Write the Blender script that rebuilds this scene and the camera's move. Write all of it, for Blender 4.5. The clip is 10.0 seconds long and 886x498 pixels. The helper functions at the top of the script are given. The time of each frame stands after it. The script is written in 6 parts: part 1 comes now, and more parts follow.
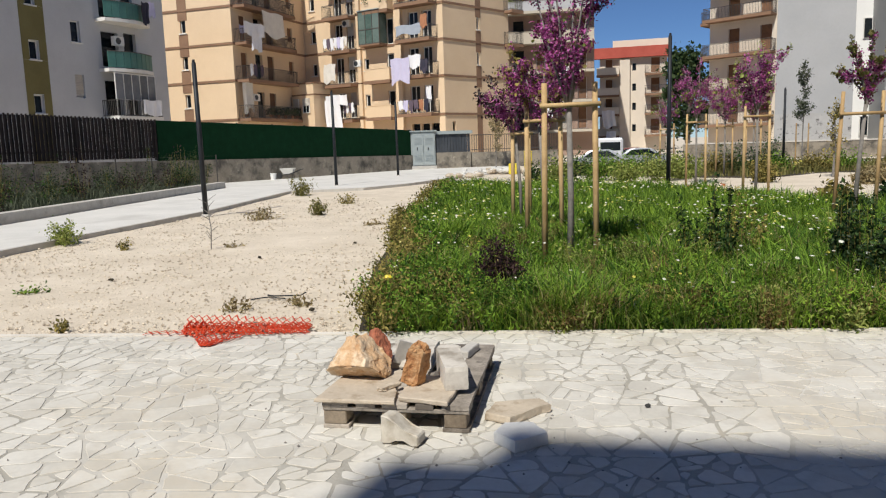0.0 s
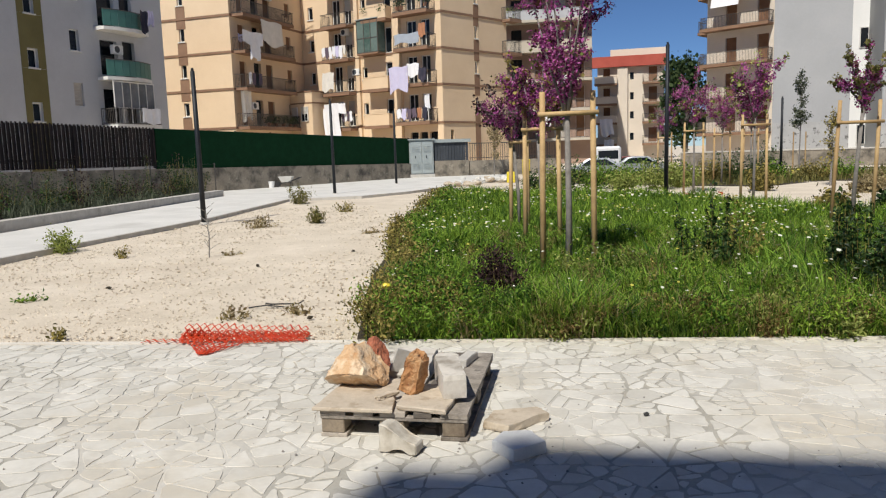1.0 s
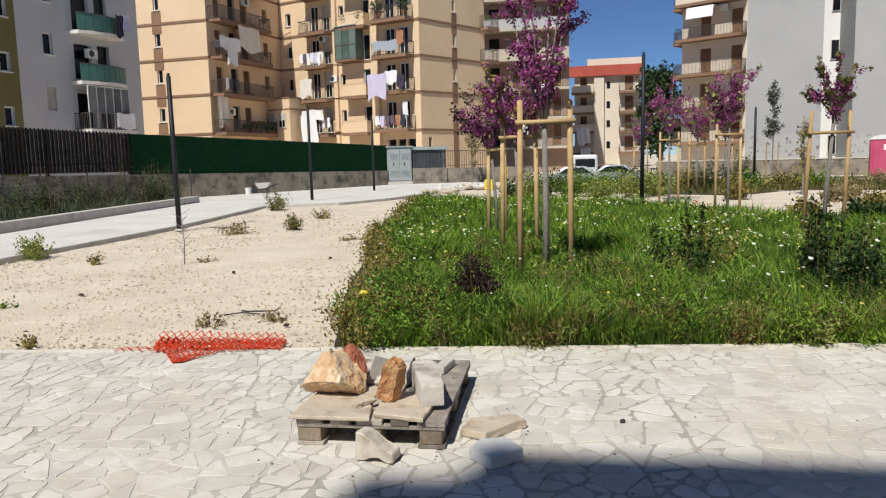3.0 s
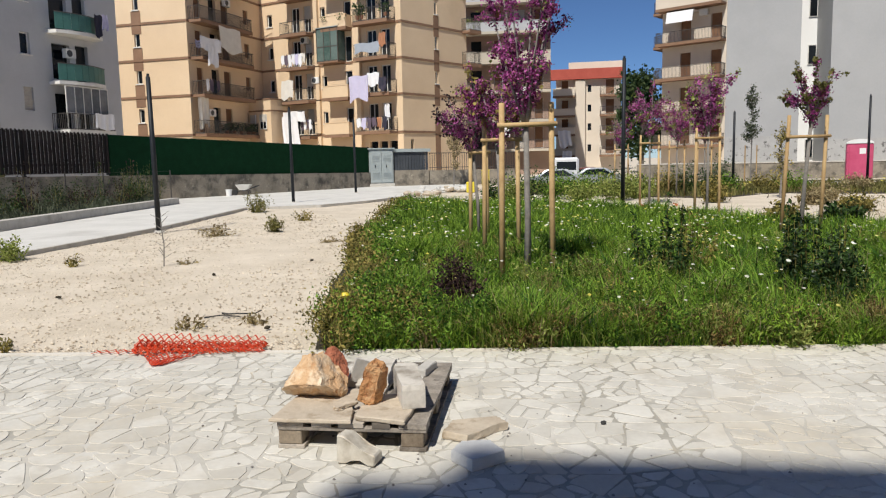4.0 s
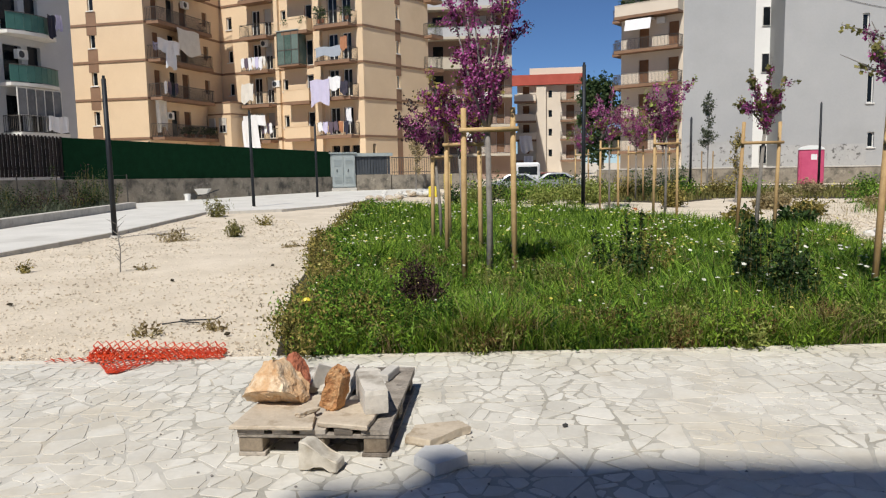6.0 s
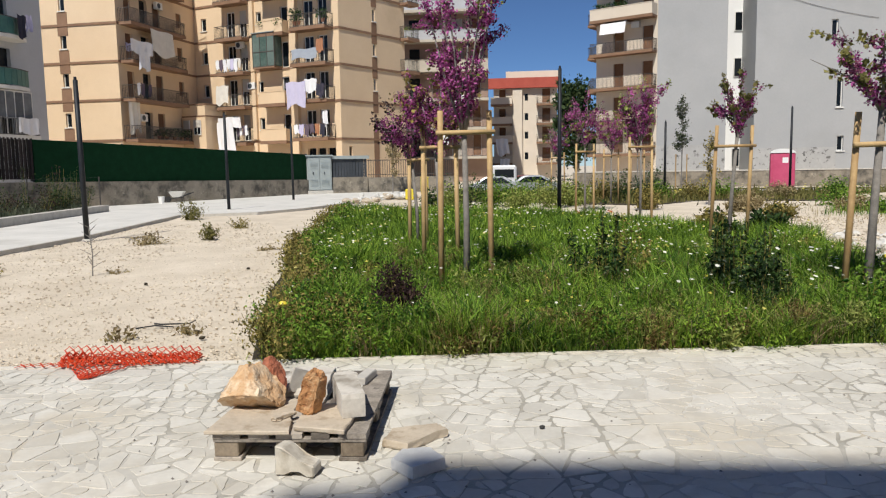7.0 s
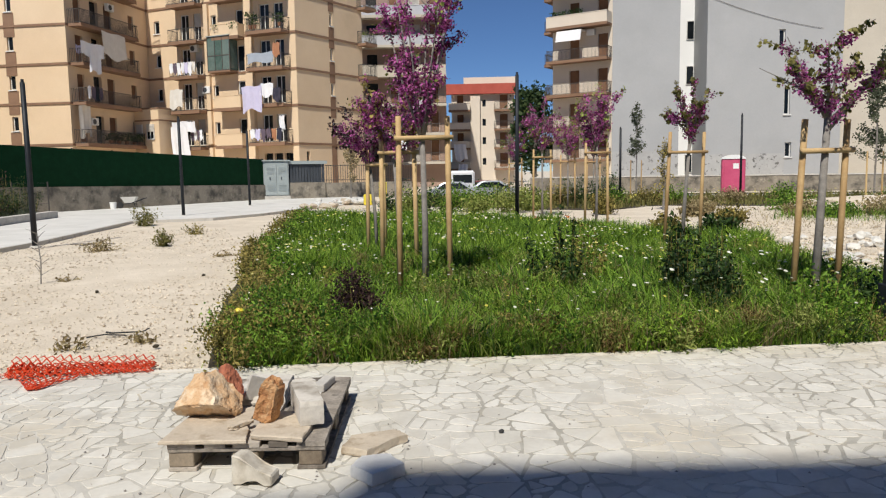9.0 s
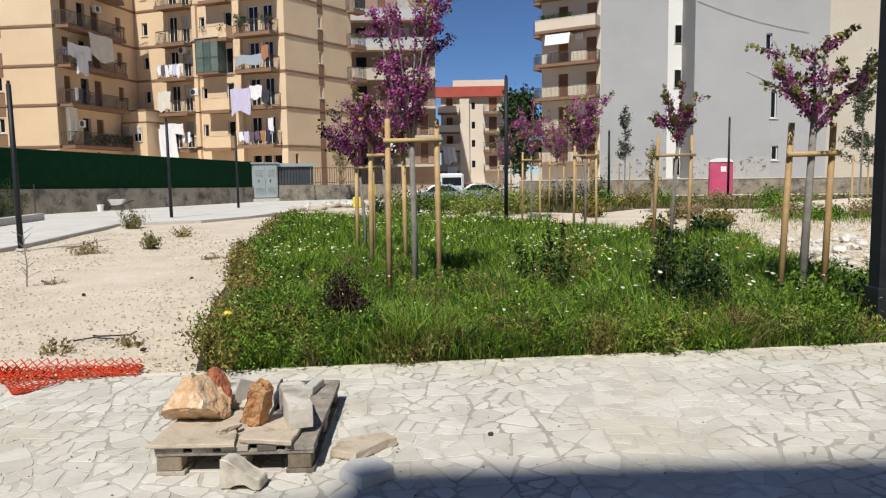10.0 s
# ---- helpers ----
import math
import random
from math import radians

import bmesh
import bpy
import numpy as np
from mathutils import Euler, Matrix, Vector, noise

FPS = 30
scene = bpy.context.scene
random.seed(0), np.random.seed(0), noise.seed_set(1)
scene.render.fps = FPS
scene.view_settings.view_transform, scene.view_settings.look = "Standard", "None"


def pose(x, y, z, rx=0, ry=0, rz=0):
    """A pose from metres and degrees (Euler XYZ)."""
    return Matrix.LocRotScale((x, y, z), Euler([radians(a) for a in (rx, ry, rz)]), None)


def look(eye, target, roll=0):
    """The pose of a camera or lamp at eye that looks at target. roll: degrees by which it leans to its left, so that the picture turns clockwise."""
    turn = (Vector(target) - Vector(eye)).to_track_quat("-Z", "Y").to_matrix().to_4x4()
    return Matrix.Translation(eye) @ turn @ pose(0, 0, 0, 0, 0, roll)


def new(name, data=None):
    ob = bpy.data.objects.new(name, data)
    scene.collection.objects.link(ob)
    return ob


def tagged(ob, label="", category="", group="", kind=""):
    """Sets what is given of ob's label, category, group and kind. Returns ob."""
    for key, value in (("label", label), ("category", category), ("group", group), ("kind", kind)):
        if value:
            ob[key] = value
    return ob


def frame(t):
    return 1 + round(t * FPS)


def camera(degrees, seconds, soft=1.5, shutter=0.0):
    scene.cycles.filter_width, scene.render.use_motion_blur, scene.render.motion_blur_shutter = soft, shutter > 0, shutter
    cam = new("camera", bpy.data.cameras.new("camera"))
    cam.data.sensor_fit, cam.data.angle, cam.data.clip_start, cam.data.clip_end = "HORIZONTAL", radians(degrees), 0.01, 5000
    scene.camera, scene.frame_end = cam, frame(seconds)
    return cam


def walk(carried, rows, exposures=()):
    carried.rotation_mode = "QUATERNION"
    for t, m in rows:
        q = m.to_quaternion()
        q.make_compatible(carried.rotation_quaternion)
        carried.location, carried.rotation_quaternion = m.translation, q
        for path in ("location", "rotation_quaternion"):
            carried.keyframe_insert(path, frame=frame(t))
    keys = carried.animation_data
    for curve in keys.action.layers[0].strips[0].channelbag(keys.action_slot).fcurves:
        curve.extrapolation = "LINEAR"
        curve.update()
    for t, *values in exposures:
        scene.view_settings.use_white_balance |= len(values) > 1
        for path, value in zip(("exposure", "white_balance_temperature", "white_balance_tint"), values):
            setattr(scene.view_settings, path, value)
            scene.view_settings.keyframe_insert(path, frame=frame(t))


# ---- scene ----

# camera: stands on the pavement and pans slowly to the right
EYE = 1.5
cam = camera(61.29, 10.0, soft=1.2)
TURNS = [
    (0, 3.985, -7.962, -1.781), (0.5, 3.975, -7.643, -1.772), (1, 3.826, -7.341, -1.742),
    (1.5, 3.574, -7.137, -1.662), (2, 3.142, -6.993, -1.573), (2.5, 2.682, -6.904, -1.477),
    (4, 0.686, -6.69, -1.155), (4.5, 0.0, -6.62, -1.068), (5, -0.757, -6.55, -1.049),
    (5.5, -1.434, -6.481, -1.017), (7, -4.0, -6.221, -0.93), (7.5, -4.866, -6.137, -0.903),
    (8, -5.76, -6.038, -0.901), (8.5, -6.495, -5.961, -0.871), (9, -7.185, -5.867, -0.862),
    (9.5, -7.66, -5.787, -0.831), (10, -8.015, -5.676, -0.789),
]
walk(cam, [(t, pose(0, 0, EYE, 0, 0, yaw) @ pose(0, 0, 0, 90 + pitch) @ pose(0, 0, 0, 0, 0, roll)) for t, yaw, pitch, roll in TURNS])

# world, sun, exposure
SUN_AZ, SUN_EL = 203.0, 52.0
scene.view_settings.exposure = -0.06
world = bpy.data.worlds.new("sky")
scene.world = world
world.use_nodes = True
wn = world.node_tree.nodes
sky = wn.new("ShaderNodeTexSky")
sky.sky_type = "NISHITA"
sky.sun_disc = False
sky.sun_elevation = radians(SUN_EL)
sky.sun_rotation = radians(SUN_AZ)
sky.altitude = 5000
sky.air_density = 1.2
sky.dust_density = 0.0
sky.ozone_density = 9.0
world.node_tree.links.new(sky.outputs[0], wn["Background"].inputs[0])
wn["Background"].inputs[1].default_value = 0.082
sun = new("sun", bpy.data.lights.new("sun", "SUN"))
sun.data.energy = 4.9
sun.data.angle = radians(0.55)
sun.data.color = (1.0, 0.955, 0.872)
from_sun = Vector((math.sin(radians(SUN_AZ)) * math.cos(radians(SUN_EL)), math.cos(radians(SUN_AZ)) * math.cos(radians(SUN_EL)), math.sin(radians(SUN_EL))))
sun.matrix_world = look(from_sun * 60, (0, 0, 0))

# ---- materials ----
def surf(name, a, b, scale=6.0, fine=60.0, rough=0.85, bump=0.25, metal=0.0, vary=0.0, island=0.0, stain=None, depth=0.01, film=None, spec=0.5):
    """Two colours mixed by noise at two scales, optional change per object or per island, fine relief and optional stains."""
    m = bpy.data.materials.new(name)
    m.use_nodes = True
    nt = m.node_tree
    N, Lk = nt.nodes, nt.links
    p = N["Principled BSDF"]
    p.inputs["Metallic"].default_value = metal
    co = N.new("ShaderNodeNewGeometry").outputs["Position"]

    def noise_at(s, d=4.0):
        n = N.new("ShaderNodeTexNoise")
        n.inputs["Scale"].default_value = s
        n.inputs["Detail"].default_value = d
        n.inputs["Roughness"].default_value = 0.62
        Lk.new(co, n.inputs["Vector"])
        return n.outputs["Fac"]

    def math_of(op, x, y):
        n = N.new("ShaderNodeMath")
        n.operation = op
        for s, v in zip(n.inputs, (x, y)):
            if isinstance(v, (int, float)):
                s.default_value = v
            else:
                Lk.new(v, s)
        return n.outputs[0]

    big, small = noise_at(scale), noise_at(fine, 3.0)
    f = math_of("ADD", math_of("MULTIPLY", big, 0.65), math_of("MULTIPLY", small, 0.35))
    if vary:
        f = math_of("ADD", f, math_of("MULTIPLY", math_of("SUBTRACT", N.new("ShaderNodeObjectInfo").outputs["Random"], 0.5), vary))
    if island:
        f = math_of("ADD", f, math_of("MULTIPLY", math_of("SUBTRACT", N.new("ShaderNodeNewGeometry").outputs["Random Per Island"], 0.5), island))
    ramp = N.new("ShaderNodeValToRGB")
    ramp.color_ramp.elements[0].position, ramp.color_ramp.elements[1].position = 0.3, 0.7
    ramp.color_ramp.elements[0].color, ramp.color_ramp.elements[1].color = (*a, 1), (*b, 1)
    Lk.new(f, ramp.inputs["Fac"])
    col = ramp.outputs["Color"]
    p.inputs["Specular IOR Level"].default_value = spec
    for c, s, lo, hi in [q for q in (stain, film) if q]:
        sr = N.new("ShaderNodeMapRange")
        sr.inputs["From Min"].default_value, sr.inputs["From Max"].default_value = lo, hi
        Lk.new(noise_at(s, 6.0), sr.inputs["Value"])
        mx = N.new("ShaderNodeMix")
        mx.data_type = "RGBA"
        Lk.new(sr.outputs[0], mx.inputs["Factor"])
        Lk.new(col, mx.inputs["A"])
        mx.inputs["B"].default_value = (*c, 1)
        col = mx.outputs["Result"]
    Lk.new(col, p.inputs["Base Color"])
    Lk.new(math_of("ADD", math_of("MULTIPLY", small, 0.2), rough - 0.1), p.inputs["Roughness"])
    if bump:
        bp = N.new("ShaderNodeBump")
        bp.inputs["Strength"].default_value = bump
        bp.inputs["Distance"].default_value = depth
        Lk.new(f, bp.inputs["Height"])
        Lk.new(bp.outputs[0], p.inputs["Normal"])
    return m


def leafy(name, a, b, thin=0.25, rough=0.6, patch=None):
    """Leaves and blades: colour per island, part of the light passes through; patch adds a second tone in patches."""
    m = surf(name, a, b, 1.2, 9.0, rough, 0.0, island=0.9, stain=patch, spec=0.2)
    nt = m.node_tree
    p = nt.nodes["Principled BSDF"]
    col = p.inputs["Base Color"].links[0].from_socket
    tr = nt.nodes.new("ShaderNodeBsdfTranslucent")
    mx = nt.nodes.new("ShaderNodeMixShader")
    mx.inputs[0].default_value = thin
    nt.links.new(col, tr.inputs["Color"])
    nt.links.new(p.outputs[0], mx.inputs[1])
    nt.links.new(tr.outputs[0], mx.inputs[2])
    nt.links.new(mx.outputs[0], nt.nodes["Material Output"].inputs["Surface"])
    return m


M_SAND = surf("sand", (0.54, 0.465, 0.36), (0.75, 0.665, 0.545), 1.1, 38, 0.95, 0.9, stain=((0.49, 0.41, 0.31), 0.35, 0.55, 0.8), depth=0.03, film=((0.44, 0.37, 0.28), 7.0, 0.58, 0.78))
M_PEBBLE = surf("pebble", (0.42, 0.355, 0.27), (0.68, 0.60, 0.485), 5, 80, 0.9, 0.2, island=0.9)
M_STONE = surf("paving stone", (0.53, 0.505, 0.445), (0.70, 0.675, 0.61), 2.4, 30, 0.75, 0.25, vary=0.3, stain=((0.55, 0.485, 0.375), 0.8, 0.50, 0.72), depth=0.004, film=((0.50, 0.475, 0.42), 3.2, 0.53, 0.70))
M_STONE_REST = surf("paving stone rest", (0.53, 0.505, 0.445), (0.70, 0.675, 0.61), 2.4, 30, 0.75, 0.25, island=0.3, stain=((0.55, 0.485, 0.375), 0.8, 0.50, 0.72), depth=0.004, film=((0.50, 0.475, 0.42), 3.2, 0.53, 0.70))
M_MORTAR = surf("mortar", (0.27, 0.255, 0.215), (0.47, 0.445, 0.39), 0.9, 70, 0.95, 0.5, stain=((0.61, 0.585, 0.53), 0.7, 0.45, 0.62), film=((0.55, 0.48, 0.37), 2.5, 0.56, 0.75))
M_EDGE = surf("edging", (0.58, 0.53, 0.45), (0.78, 0.74, 0.66), 3, 50, 0.9, 0.3)
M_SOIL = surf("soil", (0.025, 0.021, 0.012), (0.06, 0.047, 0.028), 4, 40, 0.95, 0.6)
M_GRASS = leafy("grass", (0.04, 0.105, 0.010), (0.31, 0.47, 0.055), 0.3, 0.55, ((0.07, 0.135, 0.022), 1.5, 0.48, 0.66))
M_WEED = leafy("weed leaf", (0.03, 0.085, 0.010), (0.22, 0.37, 0.045), 0.28)
M_DRY = leafy("dry stalk", (0.18, 0.135, 0.065), (0.46, 0.38, 0.21), 0.3)
M_RUSSET = leafy("russet leaf", (0.085, 0.078, 0.022), (0.40, 0.33, 0.10), 0.3)
M_BROWNLEAF = leafy("brown leaf", (0.06, 0.036, 0.014), (0.36, 0.25, 0.10), 0.25)
M_DARKLEAF = leafy("dark leaf", (0.010, 0.026, 0.007), (0.06, 0.11, 0.03), 0.2, 0.45)
M_PURPLELEAF = leafy("purple leaf", (0.022, 0.012, 0.014), (0.07, 0.04, 0.035), 0.2)
M_BLOSSOM = leafy("blossom", (0.20, 0.022, 0.13), (0.62, 0.17, 0.47), 0.35)
M_DULLBLOSSOM = leafy("faded blossom", (0.085, 0.018, 0.045), (0.34, 0.11, 0.20), 0.3)
M_TIPLEAF = leafy("olive young leaf", (0.10, 0.10, 0.03), (0.27, 0.25, 0.085), 0.28)
M_NEWLEAF = leafy("young leaf", (0.12, 0.16, 0.03), (0.38, 0.43, 0.12), 0.28)
M_GREYLEAF = leafy("grey-green leaf", (0.06, 0.075, 0.045), (0.15, 0.17, 0.11), 0.3)
M_WHITEFLOWER = leafy("white petal", (0.62, 0.62, 0.52), (0.85, 0.85, 0.76), 0.3)
M_YELLOWFLOWER = leafy("yellow petal", (0.60, 0.55, 0.10), (0.80, 0.75, 0.30), 0.3)
M_BARK = surf("bark", (0.13, 0.118, 0.105), (0.29, 0.27, 0.245), 12, 90, 0.9, 0.5)
M_STAKE = surf("stake wood", (0.36, 0.23, 0.10), (0.57, 0.40, 0.195), 5, 45, 0.75, 0.3, vary=0.35)
M_PALLET = surf("grey wood", (0.13, 0.11, 0.09), (0.44, 0.39, 0.33), 9, 70, 0.9, 0.7, vary=0.5, stain=((0.10, 0.085, 0.07), 11, 0.56, 0.68))
M_BLOCKWOOD = surf("block wood", (0.13, 0.10, 0.07), (0.32, 0.26, 0.19), 9, 60, 0.9, 0.6, vary=0.4)
M_OCHRE = surf("ochre stone", (0.46, 0.255, 0.12), (0.70, 0.51, 0.315), 7, 40, 0.9, 0.9, stain=((0.75, 0.62, 0.45), 5, 0.48, 0.64), depth=0.03, film=((0.28, 0.13, 0.05), 8, 0.58, 0.72))
M_RUST = surf("rust-red stone", (0.30, 0.12, 0.045), (0.60, 0.34, 0.15), 9, 45, 0.9, 1.0, stain=((0.66, 0.47, 0.27), 7, 0.52, 0.7), depth=0.04)
M_REDROCK = surf("red stone", (0.30, 0.085, 0.045), (0.52, 0.20, 0.11), 9, 45, 0.9, 0.9, depth=0.03)
M_SLAB = surf("limestone slab", (0.40, 0.33, 0.25), (0.60, 0.52, 0.41), 6, 50, 0.9, 0.6, stain=((0.33, 0.26, 0.18), 8, 0.55, 0.7))
M_CONC = surf("concrete", (0.42, 0.40, 0.36), (0.60, 0.57, 0.52), 4, 60, 0.92, 0.35, stain=((0.30, 0.27, 0.23), 3, 0.55, 0.8))
M_PALECONC = surf("pale concrete", (0.54, 0.53, 0.49), (0.72, 0.70, 0.66), 0.8, 40, 0.92, 0.3, stain=((0.47, 0.45, 0.41), 0.5, 0.55, 0.8))
M_WALL = surf("weathered wall", (0.17, 0.148, 0.115), (0.34, 0.30, 0.24), 1.2, 22, 0.95, 0.5, stain=((0.07, 0.064, 0.055), 1.6, 0.48, 0.68), film=((0.40, 0.36, 0.29), 3.5, 0.60, 0.72))
M_STEEL = surf("dark steel", (0.014, 0.016, 0.02), (0.032, 0.036, 0.042), 4, 60, 0.55, 0.1, metal=0.5)
M_BROWNPANEL = surf("brown panel", (0.014, 0.0105, 0.0105), (0.036, 0.027, 0.026), 2, 30, 0.7, 0.2, vary=0.5, spec=0.25)
M_GREENNET = surf("green hedge sheet", (0.0018, 0.020, 0.007), (0.0045, 0.036, 0.014), 3, 70, 0.9, 0.6, depth=0.02, spec=0.12)
M_ORANGE = surf("orange plastic", (0.52, 0.035, 0.008), (0.68, 0.08, 0.018), 6, 60, 0.5, 0.0)
M_PINK = surf("pink plastic", (0.46, 0.05, 0.125), (0.58, 0.10, 0.19), 2, 40, 0.5, 0.05)
M_WHITEPL = surf("white plastic", (0.72, 0.72, 0.70), (0.82, 0.82, 0.80), 3, 40, 0.45, 0.0)
M_BEIGE = surf("beige render", (0.67, 0.50, 0.325), (0.76, 0.59, 0.40), 0.35, 12, 0.9, 0.15, stain=((0.61, 0.455, 0.295), 0.25, 0.55, 0.8))
M_BAND = surf("brown band", (0.20, 0.115, 0.07), (0.29, 0.175, 0.11), 1, 15, 0.9, 0.1)
# the white wall's shade sits in this colour: darker and bluer than its paint
M_SHADEDWHITE = surf("shade-toned white render", (0.425, 0.435, 0.46), (0.52, 0.53, 0.55), 0.4, 14, 0.9, 0.12, stain=((0.39, 0.395, 0.41), 0.3, 0.55, 0.8))
M_WELL = surf("bright shade-toned white render", (0.74, 0.74, 0.73), (0.83, 0.83, 0.82), 0.4, 14, 0.9, 0.1)
M_OLIVE = surf("olive render", (0.125, 0.108, 0.038), (0.18, 0.155, 0.06), 0.6, 14, 0.9, 0.1)
M_GREYWALL = surf("grey render", (0.355, 0.36, 0.365), (0.42, 0.422, 0.422), 0.25, 9, 0.92, 0.12, stain=((0.335, 0.338, 0.338), 0.2, 0.5, 0.8))
M_SCUFF = surf("scuffed render", (0.36, 0.355, 0.345), (0.47, 0.465, 0.45), 1.1, 6, 0.92, 0.2, stain=((0.14, 0.135, 0.13), 2.6, 0.57, 0.64))
M_CREAM = surf("cream render", (0.63, 0.55, 0.45), (0.73, 0.65, 0.55), 0.4, 14, 0.9, 0.12)
M_ROSE = surf("rose render", (0.31, 0.21, 0.165), (0.41, 0.30, 0.24), 0.5, 14, 0.9, 0.12)
M_RED = surf("red roof band", (0.36, 0.065, 0.045), (0.46, 0.10, 0.07), 0.8, 20, 0.85, 0.1)
M_TANWALL = surf("tan render", (0.46, 0.41, 0.335), (0.56, 0.51, 0.425), 0.4, 12, 0.9, 0.1)
M_FRAME = surf("white frame", (0.62, 0.61, 0.58), (0.76, 0.75, 0.72), 2, 30, 0.6, 0.0)
M_SHUTTER = surf("brown shutter", (0.14, 0.065, 0.03), (0.24, 0.12, 0.06), 2, 30, 0.7, 0.2, vary=0.5)
M_PALESHUT = surf("pale shutter", (0.40, 0.37, 0.33), (0.52, 0.49, 0.44), 2, 30, 0.7, 0.2, vary=0.3)
M_GLASS = surf("window glass", (0.006, 0.008, 0.010), (0.018, 0.022, 0.026), 1, 8, 0.18, 0.0, vary=0.5)
M_GLASS.node_tree.nodes["Principled BSDF"].inputs["Specular IOR Level"].default_value = 0.28
M_VERANDA = surf("veranda glass", (0.06, 0.105, 0.09), (0.15, 0.20, 0.18), 1, 6, 0.2, 0.0, vary=0.5)
M_GREYGLASS = surf("pale glass", (0.10, 0.11, 0.12), (0.22, 0.23, 0.245), 1, 6, 0.2, 0.0, vary=0.6)
M_TEAL = surf("teal panel", (0.035, 0.12, 0.105), (0.07, 0.19, 0.165), 1.5, 12, 0.5, 0.1)
M_RAIL = surf("rail iron", (0.05, 0.045, 0.04), (0.11, 0.10, 0.09), 3, 30, 0.6, 0.0)
M_CLOTH = surf("white cloth", (0.72, 0.72, 0.74), (0.82, 0.82, 0.84), 3, 40, 0.9, 0.1)
M_LILAC = surf("lilac cloth", (0.50, 0.47, 0.64), (0.60, 0.57, 0.74), 3, 40, 0.9, 0.1)
M_DARKCLOTH = surf("dark cloth", (0.03, 0.03, 0.05), (0.12, 0.09, 0.12), 3, 40, 0.9, 0.1, vary=0.8)
M_AWNING = surf("awning cloth", (0.62, 0.59, 0.53), (0.76, 0.73, 0.67), 2, 40, 0.85, 0.1)
M_GREYMETAL = surf("grey painted metal", (0.27, 0.31, 0.31), (0.37, 0.41, 0.41), 1.5, 40, 0.6, 0.1)
M_DARKPANEL = surf("dark panel", (0.03, 0.036, 0.045), (0.06, 0.068, 0.078), 2, 30, 0.6, 0.1)
M_CARPAINT = surf("silver paint", (0.33, 0.35, 0.37), (0.44, 0.46, 0.48), 1, 40, 0.3, 0.0, metal=0.3)
M_CARWHITE = surf("white paint", (0.72, 0.72, 0.72), (0.80, 0.80, 0.80), 1, 40, 0.3, 0.0)
M_RUBBER = surf("tyre rubber", (0.02, 0.02, 0.02), (0.04, 0.04, 0.04), 6, 60, 0.85, 0.2)
M_YELLOW = surf("yellow plastic", (0.66, 0.52, 0.03), (0.78, 0.64, 0.06), 3, 40, 0.5, 0.0)
M_TERRA = surf("terracotta", (0.33, 0.14, 0.07), (0.45, 0.21, 0.11), 4, 40, 0.85, 0.2)
M_TREEFAR = leafy("far foliage", (0.02, 0.045, 0.018), (0.07, 0.105, 0.04), 0.25)

# ---- mesh helpers ----
rng = np.random.default_rng(7)


def anchor(name, x, y, z=0.0, label="", category="", group="", kind=""):
    """An Empty at the base of a thing; its parts hang under it."""
    ob = new(name)
    ob.location = (x, y, z)
    return tagged(ob, label, category, group, kind)


def raw(name, verts, faces, material, parent=None, label="", smooth=False):
    me = bpy.data.meshes.new(name)
    me.from_pydata([tuple(v) for v in verts], [], [tuple(f) for f in faces])
    me.materials.append(material)
    me.validate()
    if smooth:
        me.shade_smooth()
    ob = new(name, me)
    if parent is not None:
        ob.parent = parent
    if label:
        ob["label"] = label
    return ob


def part(name, bm, material, parent=None, label="", smooth=False):
    """Links a bmesh as one mesh object, under a thing or a part when a parent is given."""
    bmesh.ops.recalc_face_normals(bm, faces=bm.faces)
    me = bpy.data.meshes.new(name)
    bm.to_mesh(me)
    bm.free()
    me.materials.append(material)
    if smooth:
        me.shade_smooth()
    ob = new(name, me)
    if parent is not None:
        ob.parent = parent
    if label:
        ob["label"] = label
    return ob


def add_box(bm, x0, x1, y0, y1, z0, z1, m=None, bevel=0.0):
    r = bmesh.ops.create_cube(bm, size=1.0)
    vs = r["verts"]
    for v in vs:
        v.co = Vector((x0 + (v.co.x + 0.5) * (x1 - x0), y0 + (v.co.y + 0.5) * (y1 - y0), z0 + (v.co.z + 0.5) * (z1 - z0)))
    if bevel:
        es = list({e for v in vs for e in v.link_edges})
        out = bmesh.ops.bevel(bm, geom=es, offset=bevel, segments=1, affect="EDGES")
        vs = list({v for f in out["faces"] for v in f.verts} | {v for v in vs if v.is_valid})
    if m is not None:
        bmesh.ops.transform(bm, matrix=m, verts=[v for v in vs if v.is_valid])
    return vs


def box_bm(*a, **k):
    bm = bmesh.new()
    add_box(bm, *a, **k)
    return bm


def prism_bm(pts, z0, z1):
    bm = bmesh.new()
    lo = [bm.verts.new((x, y, z0)) for x, y in pts]
    hi = [bm.verts.new((x, y, z1)) for x, y in pts]
    n = len(pts)
    bm.faces.new(lo[::-1])
    bm.faces.new(hi)
    for i in range(n):
        bm.faces.new((lo[i], lo[(i + 1) % n], hi[(i + 1) % n], hi[i]))
    return bm


